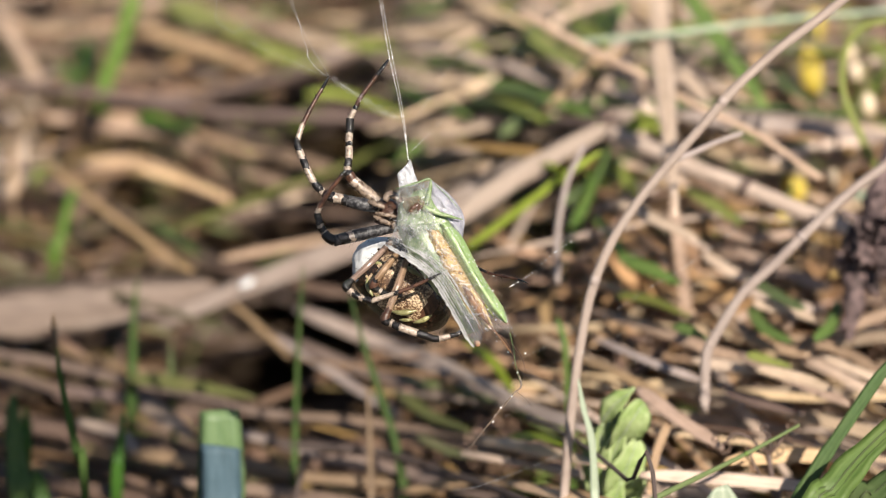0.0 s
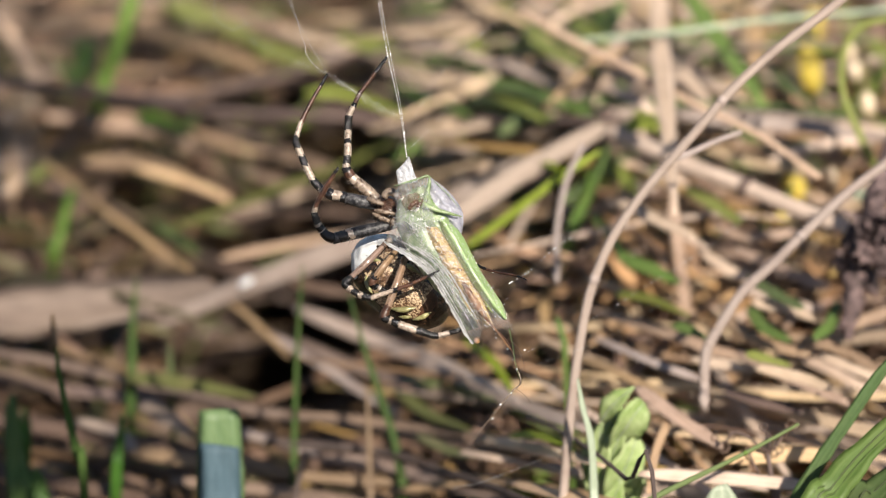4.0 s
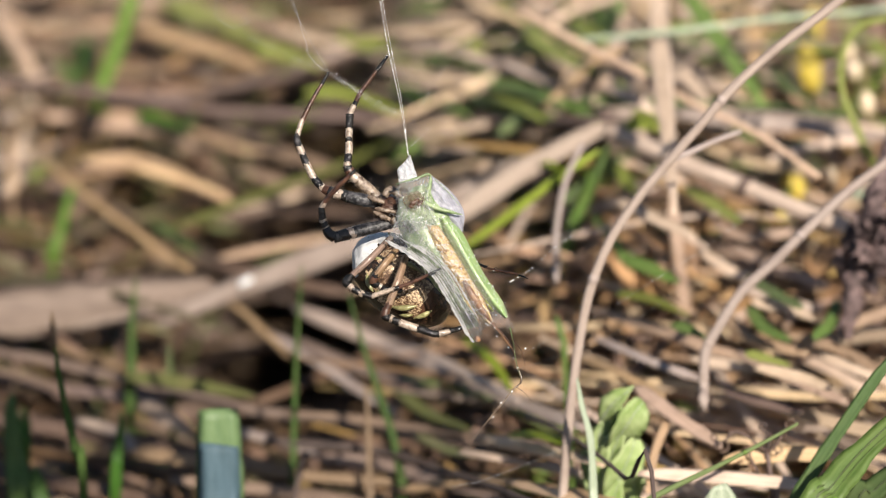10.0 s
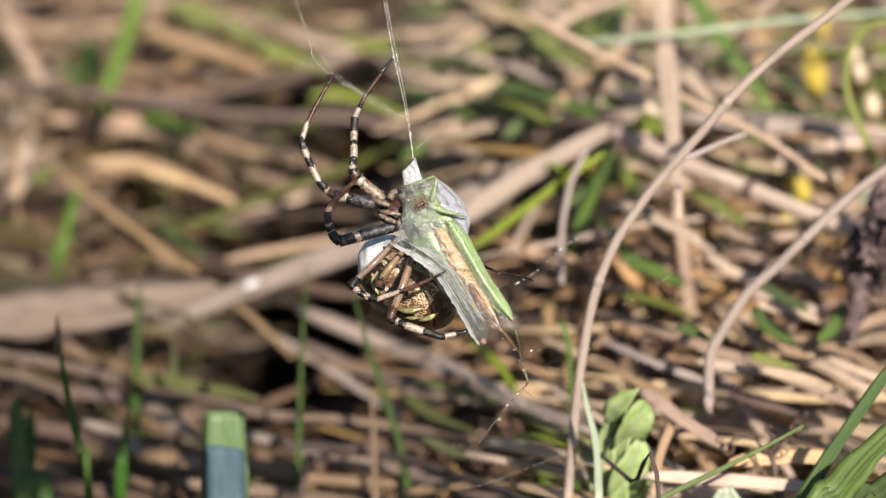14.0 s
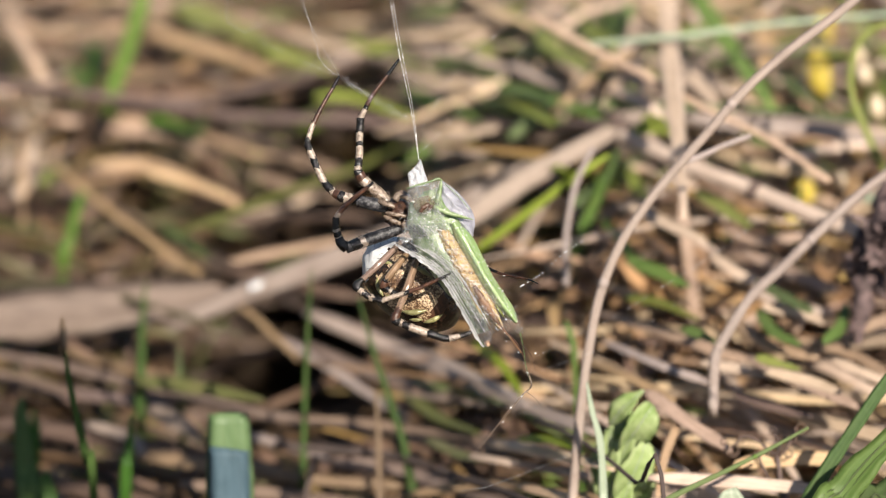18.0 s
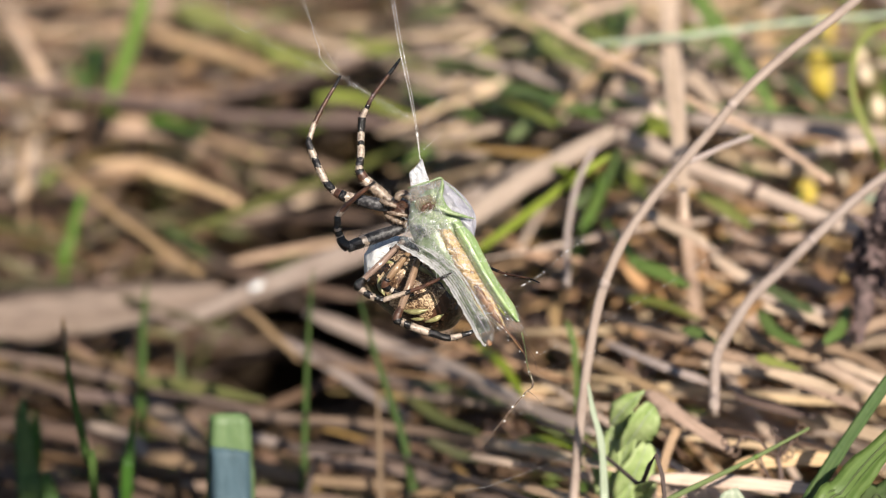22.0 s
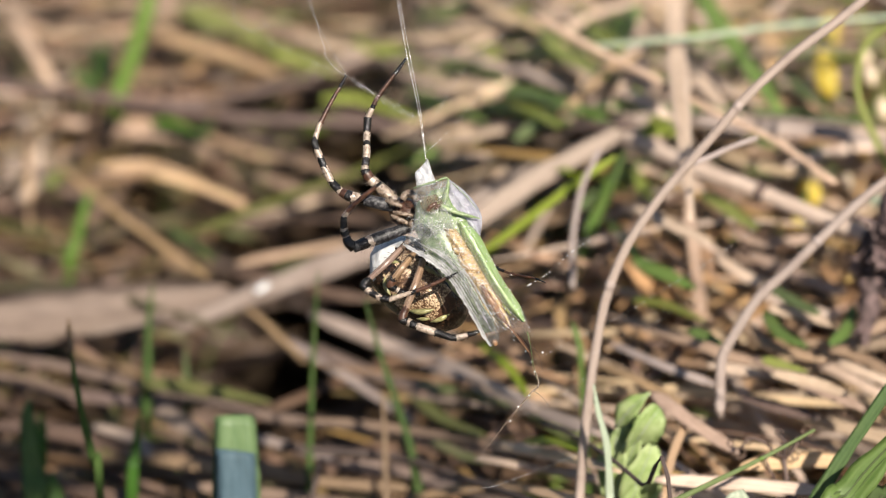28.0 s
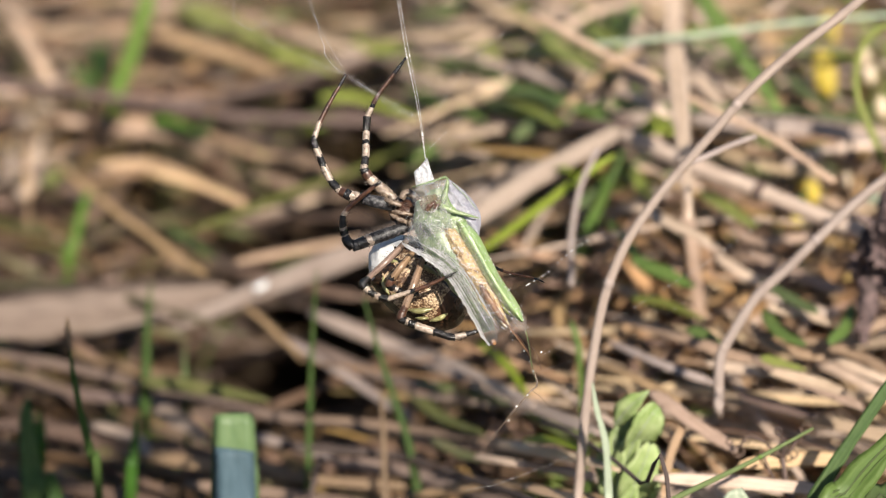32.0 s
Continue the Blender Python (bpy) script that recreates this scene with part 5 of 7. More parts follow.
blade("green_grass_blade", FRESH, 2.08, [(8.0, 16.9, 116.0), (13.0, 20.1, 113.3), (17.9, 22.0, 108.8)], "bright green grass blade lying in the dry straw", group="lying green grass", tip=.5)
blade("green_grass_blade", LIME, 2.05, [(7.2, 15.2, 116.5), (12.0, 13.7, 104.8), (16.6, 11.3, 92.1)], "bright green grass blade lying in the dry straw", group="lying green grass", tip=.5)
blade("green_grass_blade", GREEN, 2.16, [(-49.2, 20.4, 162.0), (-44.5, 19.2, 159.6), (-40.8, 18.0, 157.5)], "bright green grass blade lying in the dry straw", group="lying green grass", tip=.5)
blade("green_grass_blade", GREEN, 2.19, [(-19.0, 0.1, 123.7), (-12.2, -1.2, 121.3), (-5.3, -4.9, 112.6)], "bright green grass blade lying in the dry straw", group="lying green grass", tip=.5)
blade("green_grass_blade", LIME, 1.56, [(2.9, -12.6, 86.0), (6.7, -15.5, 73.7), (9.2, -19.0, 62.0)], "bright green grass blade lying in the dry straw", group="lying green grass", tip=.5)
blade("green_grass_blade", GREEN, 1.46, [(17.5, 6.6, 96.8), (20.0, 9.0, 98.0), (23.3, 11.5, 98.9)], "bright green grass blade lying in the dry straw", group="lying green grass", tip=.5)
blade("green_grass_blade", GREEN, 1.45, [(18.0, 3.3, 87.3), (20.6, 8.1, 93.2), (21.7, 12.3, 100.1)], "bright green grass blade lying in the dry straw", group="lying green grass", tip=.5)
blade("green_grass_blade", GREEN, 1.69, [(49.1, 27.4, 126.0), (51.9, 23.7, 119.1), (54.9, 21.4, 114.8)], "bright green grass blade lying in the dry straw", group="lying green grass", tip=.5)
blade("green_grass_blade", GREEN, 1.82, [(49.2, -11.9, 54.3), (51.9, -9.8, 58.3), (53.2, -6.8, 63.9)], "bright green grass blade lying in the dry straw", group="lying green grass", tip=.5)
blade("green_grass_blade", MOSS, 1.5, [(23.5, -6.1, 66.8), (28.0, -6.8, 63.9), (33.0, -9.0, 59.7)], "bright green grass blade lying in the dry straw", group="lying green grass", tip=.5)
blade("green_grass_blade", LIME, 2.86, [(12.7, 34.1, 138.9), (15.5, 30.4, 127.0), (19.0, 27.8, 116.3), (21.6, 26.2, 109.6)], "bright green grass blade lying in the dry straw", group="lying green grass", tip=.5)
blade("green_grass_blade", FRESH, 2.69, [(6.5, 25.1, 132.2), (12.3, 23.2, 118.5), (17.7, 20.6, 104.0)], "bright green grass blade lying in the dry straw", group="lying green grass", tip=.5)
blade("green_grass_blade", LIME, 2.26, [(7.3, 23.2, 127.2), (11.4, 21.0, 115.9), (14.5, 18.6, 105.5)], "bright green grass blade lying in the dry straw", group="lying green grass", tip=.6)
blade("green_grass_blade", GREEN, 2.10, [(18.8, 29.7, 138.1), (22.4, 33.3, 140.4), (25.2, 38.0, 146.8)], "bright green grass blade lying in the dry straw", group="lying green grass", tip=.6)
blade("green_grass_blade", LIME, 1.99, [(30.5, 20.9, 111.7), (28.6, 18.7, 107.6), (32.6, 17.4, 105.1)], "bright green grass blade lying in the dry straw", group="lying green grass", tip=.6)
blade("green_grass_blade", GREEN, 3.78, [(-59.3, 27.2, 183.2), (-59.4, 31.3, 190.9), (-60.9, 35.5, 198.8)], "bright green grass blade lying in the dry straw", group="lying green grass", tip=.6)
blade("green_grass_blade", LIME, 2.31, [(-64.4, 10.7, 147.9), (-63.0, 12.5, 151.4), (-61.9, 13.5, 153.1)], "bright green grass blade lying in the dry straw", group="lying green grass", tip=.6)
blade("green_grass_blade", GREEN, 2.18, [(-49.1, 21.5, 166.1), (-45.8, 20.8, 164.8), (-42.5, 19.8, 163.0)], "bright green grass blade lying in the dry straw", group="lying green grass", tip=.5)
blade("green_grass_blade", OLIVE, 2.00, [(-42.8, 17.7, 161.1), (-41.2, 19.6, 164.7), (-40.1, 21.6, 168.3)], "bright green grass blade lying in the dry straw", group="lying green grass", tip=.6)
blade("green_grass_blade", GREEN, 2.42, [(-64.2, 31.1, 186.3), (-62.2, 29.0, 182.4), (-60.5, 26.0, 176.7)], "bright green grass blade lying in the dry straw", group="lying green grass", tip=.6)
blade("green_grass_blade", GREEN, 1.72, [(-44.5, 4.0, 135.3), (-40.8, 1.8, 131.2), (-37.0, -0.8, 126.4)], "bright green grass blade lying in the dry straw", group="lying green grass", tip=.5)
blade("green_grass_blade", LIME, 2.30, [(6.5, 24.1, 130.5), (8.2, 22.9, 125.3), (10.2, 21.6, 119.1)], "bright green grass blade lying in the dry straw", group="lying green grass", tip=.6)
blade("dry_grass_blade", PALE, 2.64, [(4.7, 29.5, 156.7), (8.5, 27.4, 146.6), (12.6, 25.2, 135.0)], "pale bleached dry grass blade on the thatch", group="dry grass blades", tip=.7)
blade("green_grass_blade", FRESH, 2.02, [(24.3, -0.7, 76.6), (26.9, -2.3, 72.5), (30.9, -4.4, 68.4)], "bright green grass blade lying in the dry straw", group="lying green grass", tip=.4)
blade("dry_grass_blade", PALE, 1.98, [(41.7, -7.2, 63.2), (46.1, -7.9, 61.8), (49.7, -9.4, 59.0)], "pale bleached dry grass blade on the thatch", group="dry grass blades", tip=.6)
blade("dry_grass_blade", PALE, 1.77, [(40.8, -15.5, 47.6), (46.9, -16.9, 45.0), (50.3, -18.3, 42.4)], "pale bleached dry grass blade on the thatch", group="dry grass blades", tip=.7)
blade("green_grass_blade", GREEN, 1.97, [(41.4, -7.6, 64.6), (42.8, -10.5, 59.0), (46.3, -12.3, 55.6)], "bright green grass blade lying in the dry straw", group="lying green grass", tip=.5)
blade("green_grass_blade", LIME, 1.49, [(39.9, -13.7, 50.9), (42.1, -14.4, 49.6), (45.6, -15.3, 47.8)], "bright green grass blade lying in the dry straw", group="lying green grass", tip=.4)
blade("dry_grass_blade", PALE, 1.86, [(35.6, -0.3, 76.1), (39.2, -3.0, 71.0), (42.8, -4.5, 68.1)], "pale bleached dry grass blade on the thatch", group="dry grass blades", tip=.7)
blade("dry_grass_blade", PINK, 1.53, [(-5.1, -13.6, 92.0), (1.3, -16.4, 79.2), (7.3, -19.0, 63.5), (10.2, -20.4, 55.1)], "tan dry grass blade lying on the thatch", group="dry grass blades")
blade("green_grass_blade", MOSS, 2.0, [(-6.7, -19.9, 87.6), (-1.9, -23.0, 77.5), (3.5, -24.5, 66.6)], "bright green grass blade lying in the dry straw", group="lying green grass", tip=.5)
blade("dry_grass_blade", PALE, 1.92, [(5.4, -25.4, 61.5), (12.3, -26.1, 46.2), (20.5, -27.5, 30.0)], "pale bleached dry grass blade on the thatch", group="dry grass blades", tip=.7)
blade("dry_grass_blade", ORANGE, 1.87, [(8.6, -30.6, 47.2), (15.5, -31.5, 31.6), (20.8, -32.6, 21.7)], "orange-tan dry grass blade on the thatch", group="dry grass blades", tip=.8)
blade("dry_grass_blade", PALE, 2.00, [(23.8, 6.7, 73.7), (28.2, 4.3, 67.7), (34.0, 1.6, 62.7)], "pale bleached dry grass blade on the thatch", group="dry grass blades", tip=.7)
blade("dry_grass_blade", PALE, 2.50, [(27.4, 28.7, 118.5), (24.7, 25.1, 113.2), (22.0, 20.7, 107.4)], "pale bleached dry grass blade on the thatch", group="dry grass blades", tip=.7)
blade("dry_grass_blade", PALE, 2.21, [(15.2, 29.0, 133.6), (18.4, 27.5, 125.6), (21.4, 24.4, 115.1)], "pale bleached dry grass blade on the thatch", group="dry grass blades", tip=.7)
blade("dry_grass_blade", PALE, 2.32, [(33.7, 28.2, 117.0), (36.5, 24.1, 109.3), (38.3, 21.4, 104.2)], "pale bleached dry grass blade on the thatch", group="dry grass blades", tip=.7)
blade("withered_grass_blade", PINK, 2.45, [(33.8, 19.8, 105.5), (42.3, 18.5, 103.0), (52.0, 17.7, 101.4), (59.9, 16.4, 98.9)], "brownish withered grass blade across the thatch", group="withered blades", fold=.3)
blade("green_grass_blade", FRESH, 2.15, [(18.8, 20.9, 111.9), (23.6, 21.7, 107.6), (29.2, 21.3, 103.9)], "bright green grass blade lying in the dry straw", group="lying green grass", tip=.6)
blade("green_grass_blade", LIME, 2.27, [(26.0, 17.5, 95.4), (28.4, 18.0, 95.7), (30.5, 19.2, 97.8)], "bright green grass blade lying in the dry straw", group="lying green grass", tip=.5)
blade("dry_grass_blade", UMBER, 1.79, [(-34.9, 19.6, 164.7), (-27.3, 16.3, 158.4), (-20.0, 13.5, 153.1), (-14.6, 12.1, 150.5)], "tan dry grass blade lying on the thatch", group="dry grass blades")
blade("dry_grass_blade", UMBER, 2.12, [(-32.4, 12.5, 151.4), (-23.3, 9.8, 146.2), (-16.2, 8.9, 144.5)], "pale bleached dry grass blade on the thatch", group="dry grass blades")
blade("brown_grass_stem", MAUVE, 2.16, [(-20.6, 24.0, 173.0), (-13.2, 22.0, 169.3), (-5.8, 18.6, 161.1), (1.4, 17.0, 150.5)], "thin dark brown dry grass stem across the thatch", group="brown stems")
blade("brown_grass_stem", MAUVE, 1.85, [(-34.3, -2.5, 123.2), (-25.7, -4.1, 120.0), (-18.8, -5.8, 116.9), (-13.7, -6.6, 115.4)], "thin dark brown dry grass stem across the thatch", group="brown stems")
blade("dry_grass_blade", PINK, 3.41, [(0.5, 3.5, 98.0), (6.2, 7.8, 98.0), (12.7, 11.9, 98.0), (19.2, 15.5, 98.0), (24.9, 18.6, 98.0)], "pale bleached dry grass blade on the thatch", group="dry grass blades", fold=.2, tip=.7)
blade("green_grass_blade", GREEN, 2.70, [(-0.4, 34.9, 169.4), (5.0, 32.9, 158.3), (10.3, 33.9, 151.5)], "bright green grass blade lying in the dry straw", group="lying green grass", tip=.5)
blade("green_grass_blade", OLIVE, 2.61, [(-4.8, 23.1, 147.5), (1.4, 20.9, 136.7), (5.7, 21.6, 131.4)], "bright green grass blade lying in the dry straw", group="lying green grass", tip=.5)
blade("green_grass_blade", FRESH, 2.06, [(-7.2, 13.4, 131.0), (-2.1, 16.9, 133.5), (3.9, 18.5, 128.3)], "bright green grass blade lying in the dry straw", group="lying green grass", tip=.5)

blade("dry_grass_blade", TAN, 2.0, [(-0.38, 36.89, 186.10), (5.20, 38.52, 178.70), (10.63, 40.23, 170.40)], "tan dry grass blade lying on the thatch", group="dry grass blades")
blade("green_grass_blade", LIME, 2.9, [(8.04, 39.00, 168.38), (12.16, 35.68, 154.91), (16.05, 32.37, 146.42)], "bright green grass blade lying in the dry straw", group="lying green grass", tip=.5)
blade("green_grass_blade", LIME, 2.7, [(12.89, 32.23, 147.16), (16.58, 29.95, 136.78), (20.02, 28.39, 133.11)], "bright green grass blade lying in the dry straw", group="lying green grass", tip=.5)
blade("green_grass_blade", GREEN, 1.1, [(4.79, 27.22, 149.60), (10.04, 25.46, 135.13), (14.88, 22.23, 120.74), (19.06, 18.81, 114.27)], "bright green grass blade lying in the dry straw", group="lying green grass", tip=.5)
blade("dry_grass_blade", ORANGE, 1.6, [(18.11, 21.21, 115.88), (20.27, 20.02, 110.66), (22.63, 18.59, 107.30)], "orange-tan dry grass blade on the thatch", group="dry grass blades", tip=.6)
stalk("thin_dry_stalk", PINK, 1.0, [(16.80, 22.65, 114.18), (21.18, 27.44, 112.81), (26.83, 30.85, 114.23), (30.90, 32.17, 120.15)], "thin tan dry stalk bent over the straw", tip=.8)
blade("dry_grass_blade", TAN, 2.6, [(47.53, 38.53, 140.63), (47.00, 32.56, 127.27), (47.23, 27.27, 123.71)], "tan dry grass blade lying on the thatch", group="dry grass blades")
blade("green_grass_blade", LIME, 3.0, [(3.35, 41.01, 179.99), (8.77, 39.74, 168.49), (14.04, 37.36, 159.10)], "bright green grass blade lying in the dry straw", group="lying green grass", tip=.5)
blade("green_grass_blade", FRESH, 2.4, [(27.53, 38.41, 138.80), (25.53, 34.58, 132.70), (23.95, 30.24, 132.19)], "bright green grass blade lying in the dry straw", group="lying green grass", tip=.5)
blade("dry_grass_blade", PALE, 2.4, [(0.52, 9.59, 133.56), (4.79, 12.05, 127.48), (8.51, 12.67, 124.44)], "pale bleached dry grass blade on the thatch", group="dry grass blades", tip=.6)
blade("dry_grass_blade", TAN, 2.0, [(1.86, 3.29, 119.82), (5.50, 4.92, 112.87), (9.97, 6.73, 110.69)], "tan dry grass blade lying on the thatch", group="dry grass blades", tip=.7)
blade("dry_grass_blade", ORANGE, 2.3, [(-75.50, 40.03, 194.57), (-70.16, 33.59, 180.33), (-65.85, 27.32, 172.79)], "orange-tan dry grass blade on the thatch", group="dry grass blades", tip=.7)
stalk("brown_grass_stem", MAUVE, 1.5, [(-53.70, 23.22, 156.56), (-40.44, 22.18, 152.47), (-25.22, 21.23, 150.68), (-12.77, 20.66, 149.61), (1.40, 19.66, 140.62)], "thin dark brown dry grass stem across the thatch", group="brown stems")
blade("dry_grass_blade", PALE, 2.2, [(23.04, 24.29, 113.35), (26.69, 22.19, 102.28), (30.72, 19.69, 100.93)], "pale bleached dry grass blade on the thatch", group="dry grass blades", tip=.6)
blade("green_grass_blade", LIME, 2.4, [(0.18, 31.95, 159.03), (4.07, 31.98, 149.06), (7.79, 30.54, 148.64)], "bright green grass blade lying in the dry straw", group="lying green grass", tip=.5)
blade("dry_grass_blade", PALE, 2.3, [(8.39, 29.09, 140.62), (12.52, 26.83, 129.14), (17.02, 24.64, 121.85)], "pale bleached dry grass blade on the thatch", group="dry grass blades", tip=.6)
blade("dry_grass_blade", TAN, 1.8, [(1.40, 15.61, 139.39), (5.67, 16.76, 130.60), (10.31, 16.11, 125.60)], "tan dry grass blade lying on the thatch", group="dry grass blades", tip=.6)
blade("dry_grass_blade", PALE, 2.0, [(25.69, 32.52, 126.58), (26.34, 27.59, 112.64), (28.11, 23.24, 107.90)], "pale bleached dry grass blade on the thatch", group="dry grass blades", tip=.6)
blade("green_grass_blade", LIME, 2.4, [(19.69, 35.81, 138.99), (22.63, 32.24, 124.46), (26.52, 29.48, 120.35)], "bright green grass blade lying in the dry straw", group="lying green grass", tip=.5)


# ---- small plants ----
def soil_under(p):
    """The point on the soil straight below a point of the site."""
    h = 130 + p[1] * math.cos(TILT) - p[2] * math.sin(TILT)
    return (p[0], p[1] - h * math.cos(TILT), p[2] + h * math.sin(TILT))


def yellow_flower(heads, label):
    root = soil_under(heads[-1][0])
    ob = thing("yellow_flower", root, label, "flower", "yellow flowers")
    low = heads[-1][0]
    part("stem", Shape().tube([root, ((root[0] + low[0]) / 2 + 2, (root[1] + low[1]) / 2, (root[2] + low[2]) / 2 + 2), low, heads[0][0]], [0.6, 0.5, 0.4, 0.3], sides=6), [GREEN], ob)
    for c, h, w in heads:
        part("petal", Shape().ball(c, ((0.12 * h, -h, 0), (w, 0.1 * w, 0), (0, 0, 0.5 * w)), 10, 12, rough=0.25, seed=c[0]), [YELLOW], ob)
        part("petal", Shape().ball((c[0] + 0.5 * w, c[1] - 0.2 * h, c[2] - 0.5), ((-0.05 * h, -0.8 * h, 0), (0.5 * w, 0, 0.2 * w), (0, 0, 0.4 * w)), 8, 10, rough=0.25, seed=c[1]), [YELLOW], ob)
    return ob


yellow_flower([((57.60, 34.67, 141.88), 2.8, 1.4), ((55.09, 27.08, 123.35), 3.7, 1.7)], "yellow flower heads on a stem in the straw")
yellow_flower([((51.15, 9.16, 106.69), 2.5, 1.6), ((49.02, 4.29, 95.40), 1.9, 1.4)], "small yellow flower low in the straw")


def seed_spray(places, top, label):
    ob = thing("seed_spray", soil_under(top), label, "seeds")
    part("stem", Shape().tube([soil_under(top), (top[0] + 3, top[1] - 12, top[2] + 4), top], [0.5, 0.4, 0.3], sides=6), [TAN], ob)
    for c, h in places:
        part("seed", Shape().ball(c, ((0.15 * h, -h, 0), (0.62 * h, 0.1, 0), (0, 0, 0.6 * h)), 10, 12, rough=0.12, seed=c[0]), [SEED], ob)
        part("seed_stem", Shape().tube([c, (c[0] + 1.5, c[1] - 1, c[2] + 1), top], [0.15, 0.15, 0.2], sides=5, n=6), [TAN], ob)


seed_spray([((61.58, 29.89, 128.64), 1.3), ((61.68, 26.89, 123.00), 1.5), ((62.56, 21.61, 113.06), 1.7), ((56.45, 10.62, 105.17), 1.3)], (64.36, 19.11, 121.15), "spray of round cream-coloured seeds")


def dead_plant():
    """A withered brown plant with a crumpled husk."""
    pts = [(66.13, 24.80, 70.00), (61.81, 16.95, 66.00), (59.06, 9.21, 62.00), (57.02, 3.11, 60.00), (55.55, -2.19, 59.00), (54.54, -7.48, 58.00), (53.94, -12.16, 58.00)]
    foot = soil_under(pts[0])
    ob = thing("withered_plant", foot, "withered dark brown plant with a crumpled husk", "plant")
    part("stem", Shape().tube([foot] + pts, [1.3, 1.2, 1.1, 1.4, 1.6, 1.55, 1.4, 0.6], sides=14, n=60, wobble=0.3), [HUSK], ob)
    rnd = random.Random(5)
    for x, y, r in PLACES_HUSK:
        sh = Shape().ball((x, y, 58 + rnd.uniform(-3, 3)), ((rnd.uniform(-1, 1), r, 0), (0.7 * r, rnd.uniform(-0.5, 0.5), 0.3), (0, 0.3, 0.6 * r)), 14, 18, rough=0.75, seed=x * 3)
        part("husk", sh, [HUSK], ob)
    for _ in range(16):
        k = rnd.randrange(len(PLACES_HUSK))
        x, y, r = PLACES_HUSK[k]
        a = rnd.uniform(0, 6.28)
        sh = Shape().leaf([(x, y, 57), (x + r * math.cos(a), y + r * math.sin(a), 55 + rnd.uniform(-2, 2)), (x + 1.7 * r * math.cos(a + 0.5), y + 1.7 * r * math.sin(a + 0.5), 56)], [1.0, 1.4, 0.4], n=8, fold=0.8, twist=rnd.uniform(-2, 2), ragged=0.4)
        part("withered_leaf", sh, [HUSK], ob)


PLACES_HUSK = [(57.6, 5.5, 2.1), (55.6, 1.6, 2.6), (58.5, -0.6, 2.4), (53.8, -1.2, 1.6), (57.0, -4.2, 1.6), (59.5, 3.0, 2.0), (53.6, -9.5, 1.0)]
dead_plant()


def seed_head():
    """A pale fluffy seed head on its stalk."""
    ob = thing("fluffy_seed_head", soil_under((-68.62, 10.00, 159.38)), "fluffy pale brown seed head among dry grass", "seed head")
    part("stem", Shape().tube([soil_under((-68.62, 10.00, 159.38)), (-68.62, 10.00, 159.38), (-70.43, 22.51, 182.92)], [0.6, 0.5, 0.4], sides=6), [TAN], ob)
    rnd = random.Random(9)
    for i in range(24):
        f = i / 23
        c = np.array((-69.91, 25.86, 184.96)) * (1 - f) + np.array((-69.88, 10.00, 159.38)) * f + np.array((rnd.uniform(-2.5, 4), rnd.uniform(-1, 1), rnd.uniform(-1.5, 1.5)))
        r = rnd.uniform(0.7, 1.6)
        part("tuft", Shape().ball(tuple(c), ((0.3 * r, r, 0), (0.9 * r, 0, 0.2), (0, 0, 0.8 * r)), 12, 16, rough=0.6, seed=i * 2.0), [WOOL], ob)


seed_head()


def leafy_plant():
    """A small plant of soft green leaves."""
    foot = soil_under((21.88, -37.72, 38.00))
    ob = thing("leafy_plant", foot, "small plant with soft bright green leaves", "plant")
    stem = [foot, (21.51, -37.72, 38.00), (21.28, -31.78, 36.00), (21.53, -25.94, 35.00), (22.07, -21.56, 34.00)]
    part("stem", Shape().tube(stem, [0.7, 0.6, 0.55, 0.4, 0.3], sides=7, n=24), [GREEN], ob)
    for pts, widths, face in (
        ([(20.05, -21.92, 34.00), (21.62, -19.68, 32.00), (24.23, -17.42, 31.00)], [0.6, 3.4, 0.3], (0.3, 0.7, -1)),
        ([(20.98, -25.89, 34.00), (22.96, -22.82, 30.00), (24.56, -20.28, 29.00), (25.47, -19.39, 30.00)], [0.8, 4.6, 4.2, 0.3], (0.5, 0.3, -1)),
        ([(20.81, -29.55, 35.00), (21.62, -25.78, 32.00), (23.22, -21.79, 31.00)], [1.0, 4.4, 0.5], (-0.3, 0.3, -1)),
        ([(20.70, -33.23, 36.00), (22.34, -29.38, 32.00), (23.94, -25.73, 31.00), (24.44, -23.58, 31.00)], [1.0, 4.8, 4.2, 0.4], (0.4, 0.4, -1)),
        ([(20.13, -33.23, 36.00), (20.44, -27.99, 33.00), (19.86, -24.40, 33.00), (20.29, -21.88, 33.00)], [1.0, 3.2, 3.0, 0.4], (-0.5, 0.3, -1)),
        ([(20.46, -35.47, 37.00), (19.26, -30.33, 36.00), (18.97, -25.99, 36.00), (19.69, -22.51, 36.00)], [1.0, 2.8, 2.6, 0.4], (-0.4, 0.4, -1)),
        ([(22.20, -36.20, 37.00), (23.70, -31.72, 35.00), (24.37, -28.05, 34.00), (25.38, -25.17, 34.00)], [1.0, 3.8, 3.4, 0.4], (0.5, 0.3, -1)),
        ([(21.28, -31.06, 36.00), (22.25, -25.94, 35.00), (21.68, -21.96, 35.00), (22.69, -19.07, 35.00)], [1.0, 4.2, 3.8, 0.4], (0.1, 0.6, -1)),
        ([(21.79, -37.57, 36.00), (21.45, -33.03, 33.00), (22.55, -29.38, 32.00)], [1.2, 4.8, 0.6], (0.2, 0.5, -1)),
    ):
        lf = part("leaf", Shape().leaf(pts, [0.84 * q for q in widths], n=14, thick=0.15, fold=0.45, face=face, ragged=0.16), [LEAF], ob)
        part("midrib", Shape().tube([(q[0], q[1], q[2] - 0.12) for q in pts], [0.13, 0.08, 0.04], sides=5, n=10), [FROST], lf)


